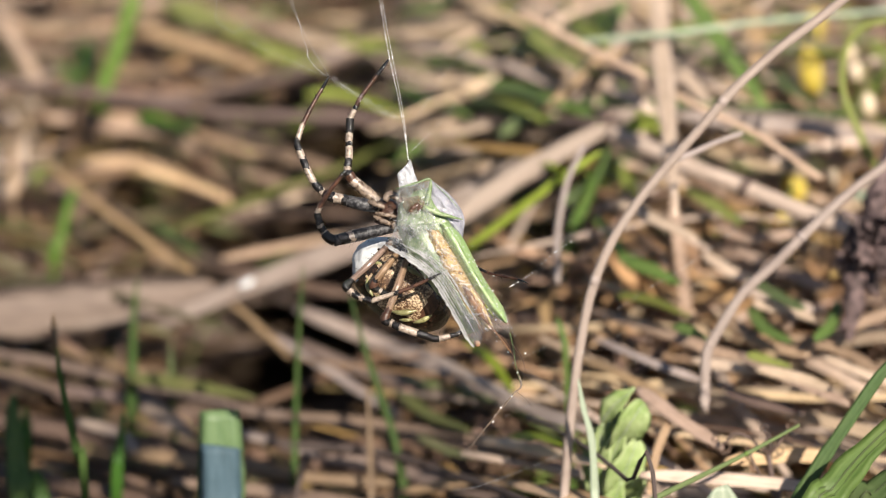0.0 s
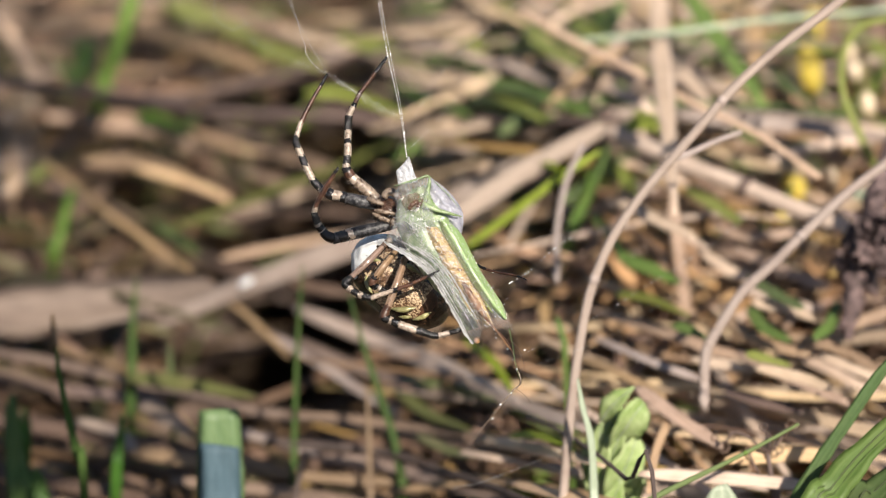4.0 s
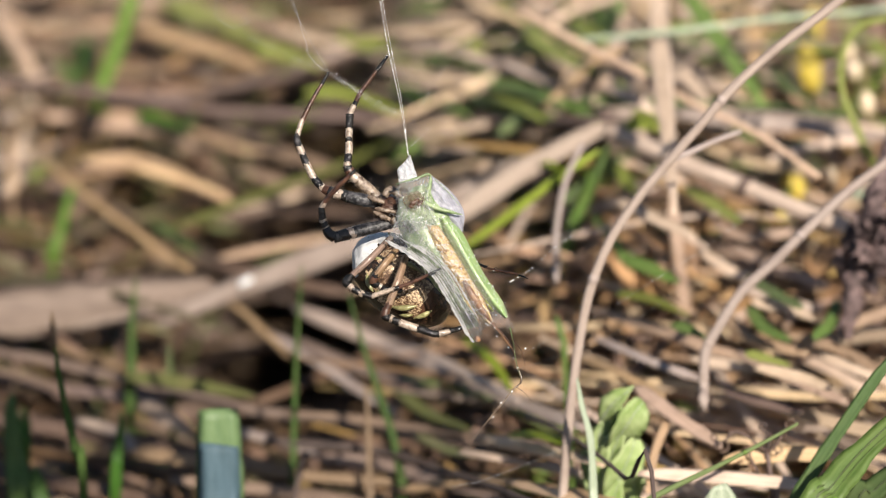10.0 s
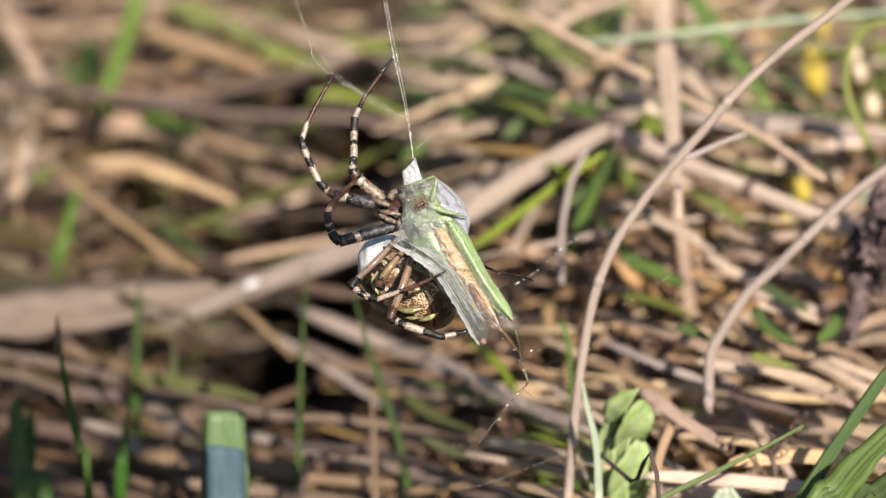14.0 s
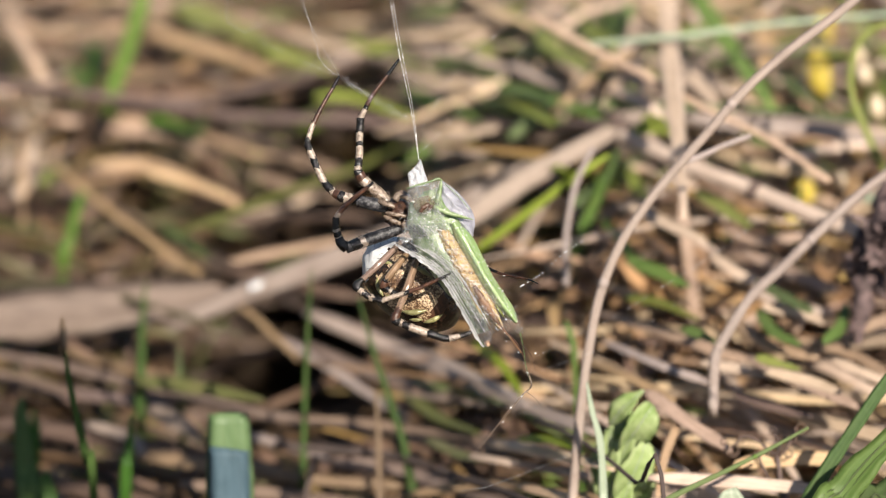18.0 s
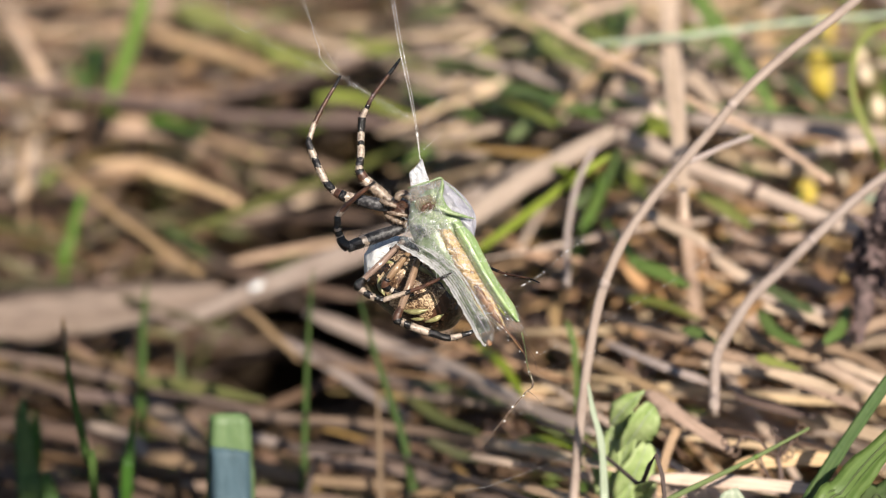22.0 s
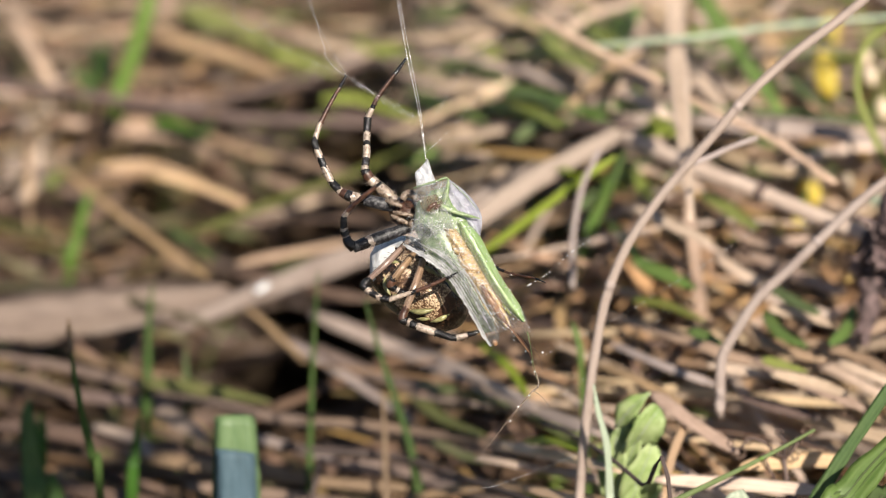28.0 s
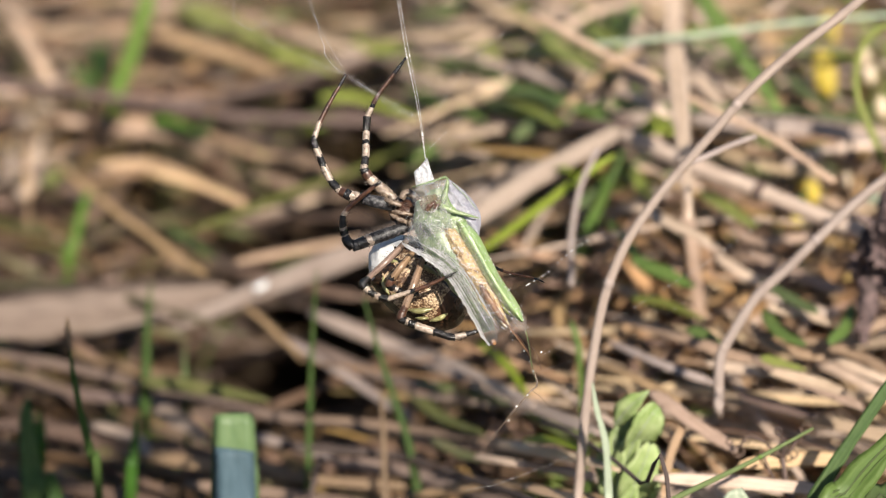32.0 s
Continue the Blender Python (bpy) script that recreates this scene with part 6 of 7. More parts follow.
leafy_plant()


def dried_flower():
    """A dried flower stalk whose stamens have curled up."""
    foot = soil_under((42.26, -37.42, 34.00))
    ob = thing("dried_flower", foot, "dried brown flower stalk with curled tips", "flower")
    part("stem", Shape().tube([foot, (42.40, -37.42, 34.00), (41.94, -31.67, 32.00), (41.43, -27.88, 31.00), (41.14, -25.73, 31.00)], [0.5, 0.45, 0.4, 0.35, 0.3], sides=7, n=24, wobble=0.1), [MAUVE], ob)
    rnd = random.Random(12)
    forks = (
        [(41.14, -25.73, 31.00), (39.77, -24.82, 30.00), (38.92, -23.89, 30.00)], [(41.14, -26.09, 31.00), (42.28, -24.61, 30.00), (42.99, -23.54, 30.00)],
        [(40.57, -29.32, 31.00), (39.42, -27.47, 30.00), (38.70, -25.68, 30.00)], [(38.92, -23.89, 30.00), (36.91, -23.18, 30.00), (35.48, -24.61, 30.00)],
        [(41.14, -25.73, 31.00), (41.35, -23.89, 30.00), (40.41, -22.77, 29.00)], [(42.99, -23.54, 30.00), (43.62, -22.77, 29.00), (44.12, -22.20, 29.00)])
    for pts in forks:
        part("twig", Shape().tube(pts, [0.24, 0.2, 0.16], sides=6, n=8, wobble=0.12), [MAUVE], ob)
    for c, r, turns in ((((43.98, -22.13, 29.00)), 0.75, 1.2), (((42.42, -25.32, 30.00)), 0.62, 1.1), (((35.48, -24.97, 30.00)), 0.8, 1.3), (((34.41, -23.89, 30.00)), 0.5, 1.0), (((40.41, -22.49, 29.00)), 0.5, 1.2), (((38.70, -25.47, 30.00)), 0.45, 1.0), (((36.63, -23.54, 30.00)), 0.5, 1.2), (((42.99, -23.39, 30.00)), 0.5, 1.0)):
        a0 = rnd.uniform(0, 6.28)
        pts = [(c[0] + r * (1 - 0.4 * i / 12) * math.cos(a0 + turns * 6.28 * i / 12), c[1] + r * (1 - 0.4 * i / 12) * math.sin(a0 + turns * 6.28 * i / 12), c[2] + 0.03 * i) for i in range(13)]
        part("curl", Shape().tube(pts, [0.13, 0.1, 0.07], sides=6, n=26), [MAUVE], ob)


dried_flower()


def white_fleck():
    solid("white_fleck", Shape().ball((-29.30, -4.87, 116.80), ((1.0, 0.5, 0), (-0.2, 0.5, 0), (0, 0, 0.2)), 8, 10, rough=0.4), [SILVER], (-29.30, -4.87, 116.80), "white fleck of down on the dry blade", "fleck")


white_fleck()


def shaded_blade_foot():
    """A bluish layer over the foot of the mown blade, coloured to stand in for its shade."""
    mown = bpy.data.objects["cut_grass_blade"]
    part("sheath", Shape().leaf([(-30.1, -105.6, 79.7), (-29.7, -72.2, 61.9), (-29.2, -39.7, 44.6), (-29.0, -31.6, 43.8), (-29.1, -25.4, 43.3)], [5.0, 5.3, 5.4, 5.4, 5.2], n=20, thick=0.3, fold=0.12, face=(0, 1.1, -1), slant=(0.0, 0.15)), [SHADE_BLUE], mown, "bluish layer standing in for shade on the blade's foot")


shaded_blade_foot()


# ---- the spider ----
BANDS = {"C": 0, "K": 1, "G": 2, "A": 3, "B": 4, "F": 5}
CHITIN = [CREAM, BLACK, GREY, AMBER, BROWN, FAWN]
HUB = (-4.30, 9.48, 0.00)
spider = thing("spider", (-6.32, 4.10, 0.00), "wasp spider with banded legs, feeding on its wrapped prey", "spider")


def banded(code):
    return lambda f: BANDS[code[min(int(f * len(code)), len(code) - 1)]]


def limb(name, pts, radii, code, parent, hairs=20, length=0.55, at=None, more=()):
    """One joint of a leg, or several in a row, banded by its code of colours."""
    sh = Shape()
    for p, r, c, h in [(pts, radii, code, hairs), *more]:
        sh.tube(p, r, sides=12, n=max(16, 4 * len(c)), slots=banded(c), wobble=0.025)
        sh.hairs(p, r, h, length * 1.4, slot=1 if "K" in c or "B" in c else 0)
    return part(name, sh, CHITIN, parent, at=at)


def spider_leg(joints):
    """A leg: the thigh, with the joints beyond it under it."""
    (name, pts, radii, code, hairs), *rest = joints
    thigh = limb("leg", pts, radii, code, spider, hairs)
    for name, pts, radii, code, hairs in rest:
        limb(name, pts, radii, code, thigh, hairs)
    return thigh


# the two long forelegs, which hold the web above
spider_leg([
    ("leg", [(-7.52, 5.17, -0.50), (-9.66, 5.57, -1.20), (-12.61, 6.31, -1.00)], [0.62, 0.78, 0.60], "FGGGGGGGKC", 60),
    ("knee", [(-12.48, 6.24, -1.00), (-13.29, 6.44, -1.00), (-14.23, 6.91, -0.80)], [0.60, 0.66, 0.52], "CKB", 14),
    ("tibia", [(-14.16, 6.85, -0.80), (-15.45, 8.26, -0.60), (-16.66, 10.81, -0.50), (-17.47, 12.83, -0.40)], [0.50, 0.46, 0.44, 0.44], "CKKKCCCKKCCKK", 36),
    ("metatarsus", [(-17.47, 12.77, -0.40), (-16.87, 14.72, -0.30), (-15.86, 16.87, -0.20), (-14.86, 18.69, -0.10)], [0.36, 0.32, 0.26, 0.24], "KCCCBBBBBB", 24),
    ("tarsus", [(-14.86, 18.69, -0.10), (-14.19, 19.77, 0.00), (-13.65, 20.78, 0.00)], [0.23, 0.20, 0.12], "BKK", 10)])
spider_leg([
    ("leg", [(-7.54, 5.72, 0.40), (-9.02, 6.93, 0.60), (-10.91, 8.55, 0.50)], [0.55, 0.74, 0.62], "FFFFFFC", 50),
    ("knee", [(-10.77, 8.41, 0.50), (-11.17, 9.02, 0.40), (-11.51, 9.69, 0.30)], [0.62, 0.64, 0.50], "BBK", 14),
    ("tibia", [(-11.44, 9.55, 0.30), (-11.24, 11.51, 0.30), (-11.23, 13.52, 0.20), (-11.10, 15.81, 0.20)], [0.48, 0.46, 0.44, 0.50], "CKKCCCKCCKKK", 36),
    ("metatarsus", [(-11.10, 15.81, 0.20), (-10.56, 16.88, 0.10), (-9.82, 18.36, 0.00), (-8.34, 20.37, 0.00)], [0.36, 0.30, 0.27, 0.24], "CCCKBBBBB", 24),
    ("tarsus", [(-8.34, 20.37, 0.00), (-7.46, 21.52, 0.00), (-6.52, 22.86, 0.00)], [0.24, 0.22, 0.13], "BKKK", 10)])
# the dark leg that stirs: its thigh turns at the body, the rest at the knee
stirring = limb("leg", [(-5.50, 2.95, -1.60), (-9.63, 1.94, -2.60), (-12.96, 1.07, -3.20)], [0.62, 0.76, 0.66], "FGGGGGGCKKG", spider, 70, at=(-5.50, 2.95, -1.60))
lower = limb("lower_leg", [(-12.82, 1.07, -3.20), (-13.55, 1.60, -3.40), (-13.89, 2.20, -3.40)], [0.66, 0.62, 0.5], "KKK", stirring, 10, at=(-12.96, 1.14, -3.20), more=(
    ([(-13.89, 2.20, -3.40), (-14.28, 3.14, -3.70), (-14.46, 4.60, -4.10)], [0.5, 0.46, 0.40], "CKKCKKK", 24),
    ([(-14.46, 4.53, -4.10), (-13.72, 5.73, -4.50), (-12.24, 7.38, -5.10), (-10.50, 9.10, -5.70)], [0.34, 0.3, 0.28, 0.16], "CCBBBBBBBK", 24)))
# the hind legs round the abdomen
spider_leg([
    ("leg", [(-6.15, 1.14, -2.50), (-8.58, -1.40, -5.00), (-11.11, -3.73, -5.00)], [0.33, 0.40, 0.34], "AAAAAAAAAK", 60),
    ("knee", [(-11.04, -3.66, -5.00), (-11.44, -4.12, -5.00), (-11.11, -4.59, -5.00)], [0.45, 0.5, 0.44], "KK", 12),
    ("tibia", [(-11.18, -4.52, -5.00), (-10.37, -5.12, -5.20), (-9.24, -5.65, -5.40), (-8.37, -5.85, -5.60)], [0.42, 0.42, 0.42, 0.40], "CCKKCKKK", 26),
    ("metatarsus", [(-8.44, -5.85, -5.60), (-6.24, -5.11, -5.90), (-4.25, -4.45, -6.20), (-2.59, -3.71, -6.40)], [0.32, 0.28, 0.25, 0.22], "CCCCKBBBBB", 26),
    ("tarsus", [(-2.65, -3.71, -6.40), (-1.46, -3.18, -6.60), (-0.33, -2.59, -6.60)], [0.22, 0.18, 0.1], "BKK", 8)])
spider_leg([
    ("leg", [(-5.42, -0.20, -2.50), (-6.79, -1.93, -4.40), (-8.13, -3.66, -4.40)], [0.36, 0.44, 0.38], "AAAAAAAAK", 26),
    ("knee", [(-8.06, -3.60, -4.40), (-8.26, -4.20, -4.20), (-7.73, -4.60, -4.00)], [0.46, 0.5, 0.44], "BK", 8),
    ("tibia", [(-7.80, -4.53, -4.00), (-6.27, -5.27, -4.00), (-4.80, -5.07, -4.00)], [0.4, 0.42, 0.36], "CKKCKK", 16)])
spider_leg([
    ("leg", [(-4.41, -1.14, -2.50), (-5.32, -3.93, -5.00), (-6.65, -7.38, -5.20)], [0.40, 0.48, 0.43], "AAAAAAAAAAB", 34),
    ("knee", [(-6.65, -7.31, -5.20), (-6.85, -8.11, -5.20), (-6.25, -8.45, -5.20)], [0.50, 0.54, 0.48], "BK", 12),
    ("tibia", [(-6.32, -8.38, -5.20), (-5.05, -8.97, -5.40), (-3.26, -9.57, -5.50), (-1.86, -10.03, -5.50)], [0.46, 0.48, 0.47, 0.44], "CKKCCCCKKK", 44),
    ("metatarsus", [(-1.93, -10.03, -5.50), (-0.80, -10.30, -5.40), (0.80, -9.97, -5.20)], [0.42, 0.40, 0.30], "KKKCC", 30),
    ("tarsus", [(0.73, -9.97, -5.20), (1.73, -9.71, -5.00), (2.66, -9.32, -4.80)], [0.30, 0.26, 0.15], "KKK", 10)])
# one leg behind the prey, its foot in the web
spider_leg([
    ("leg", [(-4.87, 2.77, 3.00), (-0.95, 0.75, 6.00), (3.14, -1.64, 7.00)], [0.4, 0.42, 0.3], "GGGGK", 10),
    ("metatarsus", [(3.14, -1.64, 7.00), (5.84, -2.72, 5.00), (8.19, -3.18, 3.00)], [0.22, 0.15, 0.13], "KKBBB", 16),
    ("tarsus", [(8.19, -3.18, 3.00), (9.18, -3.44, 2.00), (10.12, -3.85, 1.50)], [0.13, 0.11, 0.07], "BKK", 8)])


front = Shape().ball((-6.59, 4.51, 0.30), ((1.9, -0.5, -0.3), (0.45, 1.75, 0.1), (0, 0, -1.9)), 22, 28, rough=0.14)
front.hairs([(-7.80, 4.64, 0.20), (-6.32, 4.64, 0.00), (-5.11, 3.83, 0.00)], [1.5, 1.75, 1.4], 420, 0.55, slot=1)
head = part("cephalothorax", front, [BROWN, CREAM], spider, "brown front body with pale hairs")
for pts, radii in (([(-8.23, 4.08, -2.20), (-7.22, 3.61, -2.80), (-6.29, 3.21, -2.60)], [0.22, 0.32, 0.24]), ([(-8.85, 5.90, -1.60), (-8.03, 5.56, -2.20), (-6.96, 5.22, -2.20)], [0.26, 0.34, 0.24]),
                   ([(-8.03, 4.48, -2.40), (-6.95, 4.34, -2.90), (-5.61, 4.08, -2.80)], [0.2, 0.28, 0.22])):
    sh = Shape().tube(pts, radii, sides=10, n=14, wobble=0.06).hairs(pts, radii, 30, 0.45)
    part("palp", sh, [FAWN], head)
for pts, radii in (([(-6.97, 5.97, -1.40), (-6.30, 6.77, -1.20), (-5.09, 5.96, -1.60), (-4.82, 4.75, -2.00)], [0.40, 0.46, 0.42, 0.3]), ([(-6.02, 3.28, -2.60), (-5.21, 2.87, -2.80), (-4.81, 3.67, -3.00)], [0.5, 0.5, 0.35])):
    sh = Shape().tube(pts, radii, sides=10, n=16, wobble=0.08).hairs(pts, radii, 40, 0.5)
    part("jaw", sh, [FAWN], head)
for x, y in ((699, 362), (703, 368), (697, 371), (702, 358)):
    part("eye", Shape().ball(((x - 784) / 14.87, (441 - y) / 14.87, -0.55), ((0.16, 0, 0), (0, 0.16, 0), (0, 0, 0.16)), 8, 10), [BLACK], head)


def belly_slot(s, a):
    j = 0.08 * noise.noise(Vector((s * 9, a * 16, 0.3))) + 0.012 * noise.noise(Vector((s * 40, a * 70, 1.3)))
    if s + 0.4 * j < 0.27:
        return 2
    if 0.31 < s + j < 0.67 and 0.16 + 0.1 * max(0, s - 0.5) < a + j < 0.37:
        return 0
    if 0.66 <= s + j < 0.78 and 0.2 < a + j < 0.34:
        return 3
    return 1


abdomen = part("abdomen", Shape().ball((-4.87, -3.99, 3.20), ((5.35, -4.5, 0.3), (3.0, 3.55, 0), (0.1, 0.1, -4.6)), 56, 72, belly_slot, rough=0.035),
               [BELLY, BELLY_DARK, SILVER, BROWN], spider, "egg-shaped abdomen, mottled tan and dark brown beneath")
for pts, r in (([(-6.18, -7.19, -0.20), (-4.83, -7.31, -1.10), (-3.15, -7.04, -1.30)], 0.34), ([(-3.57, -8.55, 0.40), (-2.42, -8.20, -0.30), (-1.34, -7.60, -0.20)], 0.30), ([(-5.25, -8.14, 0.30), (-4.44, -8.20, -0.10), (-3.63, -8.14, 0.00)], 0.22),
               ([(-9.07, -3.16, -0.20), (-8.93, -4.30, -0.50), (-8.32, -5.37, -0.80)], 0.30), ([(-8.05, -5.30, -1.00), (-7.44, -5.50, -1.20), (-6.84, -5.70, -1.30)], 0.28), ([(-8.67, -1.81, -0.30), (-8.06, -1.41, -0.60), (-7.25, -1.41, -1.00)], 0.24), ([(-5.24, -1.81, -0.90), (-3.96, -2.15, -1.10), (-2.42, -3.15, -0.90)], 0.3)):
    part("stripe", Shape().tube(pts, [0.05, 0.9 * r, r, 0.05], sides=10, n=14, wobble=0.05), [STRIPE], abdomen, "yellow-green stripe")

# ---- the prey ----
prey = thing("wrapped_grasshopper", (-4.08, 10.56, -3.00), "green grasshopper wrapped in white silk, hanging from a thread", "insect")
part("thorax", Shape().tube([(-4.14, 5.95, -3.00), (-3.34, 3.54, -3.40), (-1.93, 0.73, -3.80), (0.53, -3.27, -3.80), (3.20, -7.94, -3.60)], [1.2, 2.2, 2.4, 2.1, 1.0], sides=18, n=26, wobble=0.05, flat=0.8), [JADE], prey, "pale green thorax")
part("abdomen", Shape().draped([(-2.26, 2.59, -5.00), (-1.26, 0.33, -5.20), (-0.07, -2.00, -5.20), (1.20, -3.99, -5.20), (2.53, -5.99, -5.00), (3.86, -7.79, -4.80), (5.20, -9.13, -4.40)], [(-0.47, 2.46, -5.00), (0.86, 0.33, -5.20), (2.19, -2.00, -5.20), (3.33, -3.99, -5.20), (4.39, -5.66, -5.00), (5.32, -7.32, -4.80), (5.80, -8.99, -4.40)], n=70, m=16, bulge=0.95, crumple=0.2, pitch=2.4, seed=1.0, thick=0.5), [GOLD], prey, "shrunken golden ringed abdomen")
part("thigh", Shape().draped([(-4.59, -0.53, -4.80), (-2.93, -1.73, -5.00), (-1.20, -3.79, -5.10), (0.33, -5.99, -5.00), (1.80, -8.12, -4.80), (2.86, -9.79, -4.50)], [(-1.86, 2.20, -5.00), (-0.47, -0.33, -5.10), (0.93, -2.99, -5.10), (2.40, -5.39, -5.00), (3.59, -7.52, -4.80), (4.26, -9.39, -4.50)], n=50, m=14, bulge=0.35, crumple=0.14, pitch=1.5, seed=29.0, thick=0.3), [THIGH], prey, "dull green folded hind thigh")
wing = part("wing_case", Shape().draped([(-0.47, 3.13, -4.90), (0.27, 1.33, -5.20), (1.60, -0.86, -5.30), (2.99, -3.32, -5.30), (4.32, -5.32, -5.10), (5.66, -7.05, -4.90), (7.19, -8.46, -4.60)], [(0.53, 3.40, -4.70), (2.26, 1.66, -4.70), (3.53, -0.80, -4.80), (4.79, -3.13, -4.80), (6.06, -5.06, -4.70), (7.13, -6.73, -4.60), (7.66, -8.33, -4.50)], n=50, m=16, bulge=1.1, crumple=0.05, pitch=0.9, seed=3.0, thick=0.3), [WING], prey, "bright green folded wing case")
for line in ([(0.13, 2.86, -5.90), (0.93, 1.33, -6.20), (2.32, -1.00, -6.30), (3.72, -3.38, -6.30), (5.04, -5.38, -6.10), (6.38, -7.37, -5.80)], [(0.53, 2.99, -5.90), (1.59, 1.39, -6.20), (2.92, -0.93, -6.20), (4.25, -3.25, -6.20), (5.51, -5.24, -6.10), (6.71, -7.24, -5.80)]):
    part("vein", Shape().tube(line, [0.01, 0.025, 0.025, 0.01], sides=6, n=26), [FEMUR], wing)
for line, radii, m in (
    ([(2.39, -4.05, -6.10), (3.38, -5.64, -6.20), (4.51, -7.37, -6.00), (5.58, -8.91, -5.40)], [0.25, 0.45, 0.35, 0.05], RUST),
    ([(2.92, -4.05, -6.00), (3.98, -5.64, -6.10), (5.05, -7.37, -5.80), (5.92, -8.98, -5.30)], [0.15, 0.3, 0.2, 0.03], GOLD),
    ([(1.99, -5.18, -6.10), (2.99, -6.77, -6.10), (3.99, -8.24, -5.70)], [0.08, 0.15, 0.04], GOLD),
    ([(2.52, -4.98, -6.20), (3.45, -6.50, -6.20), (4.58, -8.10, -5.80)], [0.08, 0.14, 0.04], AMBER),
    ([(4.91, -6.18, -5.90), (5.45, -7.04, -5.80), (5.98, -7.71, -5.50)], [0.05, 0.14, 0.04], LIME),
    ([(5.45, -8.64, -5.40), (6.38, -9.78, -5.20), (7.19, -10.84, -5.00), (7.99, -11.92, -4.60)], [0.10, 0.075, 0.06, 0.04], RUST)):
    part("tail_bristle", Shape().tube(line, radii, sides=9, n=20, wobble=0.12), [m], prey)
for line, radii in (
    ([(-5.60, 7.33, -4.20), (-4.59, 7.65, -4.80), (-3.59, 7.92, -5.00), (-2.59, 8.25, -5.00), (-1.86, 8.52, -4.90), (-1.46, 8.32, -4.80)], [0.08, 0.12, 0.14, 0.13, 0.17, 0.12]),
    ([(-1.46, 8.39, -4.80), (-1.53, 7.58, -5.00), (-1.73, 6.65, -5.20), (-2.00, 5.65, -5.20)], [0.16, 0.22, 0.30, 0.36]),
    ([(-3.12, 5.65, -5.60), (-1.93, 5.05, -5.80), (-0.47, 4.45, -5.70), (0.93, 4.06, -5.40), (2.26, 3.73, -4.90)], [0.26, 0.31, 0.27, 0.2, 0.06]),
    ([(-1.46, 8.32, -4.70), (-0.27, 7.26, -4.60), (0.93, 6.06, -4.40), (1.87, 4.87, -4.20)], [0.05, 0.05, 0.05, 0.03])):
    part("hopper_leg", Shape().tube(line, radii, sides=10, n=22, wobble=0.1), [FEMUR], prey, "translucent green leg")
part("neck_shield", Shape().draped([(-3.60, 6.99, -4.40), (-4.13, 5.53, -4.60), (-3.99, 3.66, -4.70), (-2.53, 1.66, -4.60)], [(-1.73, 7.53, -4.40), (-1.07, 5.53, -4.60), (0.53, 3.80, -4.60), (1.20, 2.20, -4.60)], n=26, m=16, bulge=0.6, crumple=0.16, pitch=1.6, seed=5.0, thick=0.4), [FEMUR], prey, "pale green creased neck shield")
part("head", Shape().ball((-2.81, 5.28, -3.20), ((1.5, -0.9, 0), (0.8, 1.3, 0), (0, 0, -1.5)), 14, 18, rough=0.15), [JADE], prey)
for x, y, r in ((731, 364, 0.28), (737, 360, 0.26), (744, 362, 0.22), (728, 369, 0.2), (741, 366, 0.18)):
    part("mouthpart", Shape().ball(((x - 784) / 14.9, (441 - y) / 15.1, -6.0), ((1.4 * r, 0.6 * r, 0), (-0.3 * r, r, 0), (0, 0, r)), 8, 10, rough=0.4, seed=x), [BROWN], prey)

# its silk
part("silk_flap", Shape().draped([(-4.01, 10.82, -3.00), (-4.68, 9.89, -3.20), (-5.41, 9.15, -3.40), (-5.34, 8.34, -3.60), (-5.20, 7.40, -3.90)], [(-3.88, 10.82, -3.00), (-3.61, 9.95, -3.20), (-3.40, 9.21, -3.40), (-3.14, 8.54, -3.60), (-2.87, 7.80, -3.90)], n=26, m=14, bulge=0.3, crumple=0.22, pitch=1.5, seed=2.0), [DENSE], prey, "white crumpled silk flap drawn to a point")
part("silk_hood", Shape().draped([(-1.53, 8.40, -4.20), (-1.73, 6.66, -4.20), (-1.07, 4.87, -4.20), (0.53, 3.00, -4.20), (2.13, 1.67, -4.00)], [(-1.40, 8.40, -4.20), (0.13, 7.27, -3.60), (1.60, 5.74, -3.20), (2.47, 3.94, -3.20), (2.34, 1.67, -3.60)], n=40, m=24, bulge=0.7, crumple=0.2, pitch=0.9, seed=7.0), [HOOD], prey, "lilac-white silk hood")
part("silk_collar", Shape().draped([(-5.53, 7.46, -4.40), (-5.59, 6.19, -4.60), (-5.46, 4.33, -4.80), (-6.12, 2.33, -4.80), (-6.72, 0.60, -4.70)], [(-1.60, 8.32, -4.90), (-1.66, 6.65, -5.30), (-1.20, 4.98, -5.60), (-0.93, 3.52, -5.80), (-0.80, 2.46, -5.80)], n=50, m=30, bulge=0.7, crumple=0.28, pitch=1.3, seed=11.0), [VEIL], prey, "gauzy silk collar")
RIM = [(-6.79, 0.73, -4.60), (-5.52, 0.00, -5.20), (-3.99, -0.86, -5.60), (-2.26, -2.19, -5.90), (-0.73, -3.98, -6.00), (0.53, -6.04, -5.90), (1.73, -8.11, -5.60), (2.79, -10.11, -5.10), (3.60, -11.25, -4.60)]
part("silk_sheet", Shape().draped(RIM, [(-4.58, 3.99, -5.60), (-3.05, 1.93, -6.00), (-1.46, -0.20, -6.40), (0.13, -2.59, -6.60), (1.66, -4.97, -6.60), (3.05, -7.17, -6.20), (4.25, -9.30, -5.60), (4.66, -10.58, -5.00)], n=70, m=22, bulge=0.25, crumple=0.25, pitch=1.2, seed=13.0), [FILM], prey, "clear silk sheet stretched over the prey")
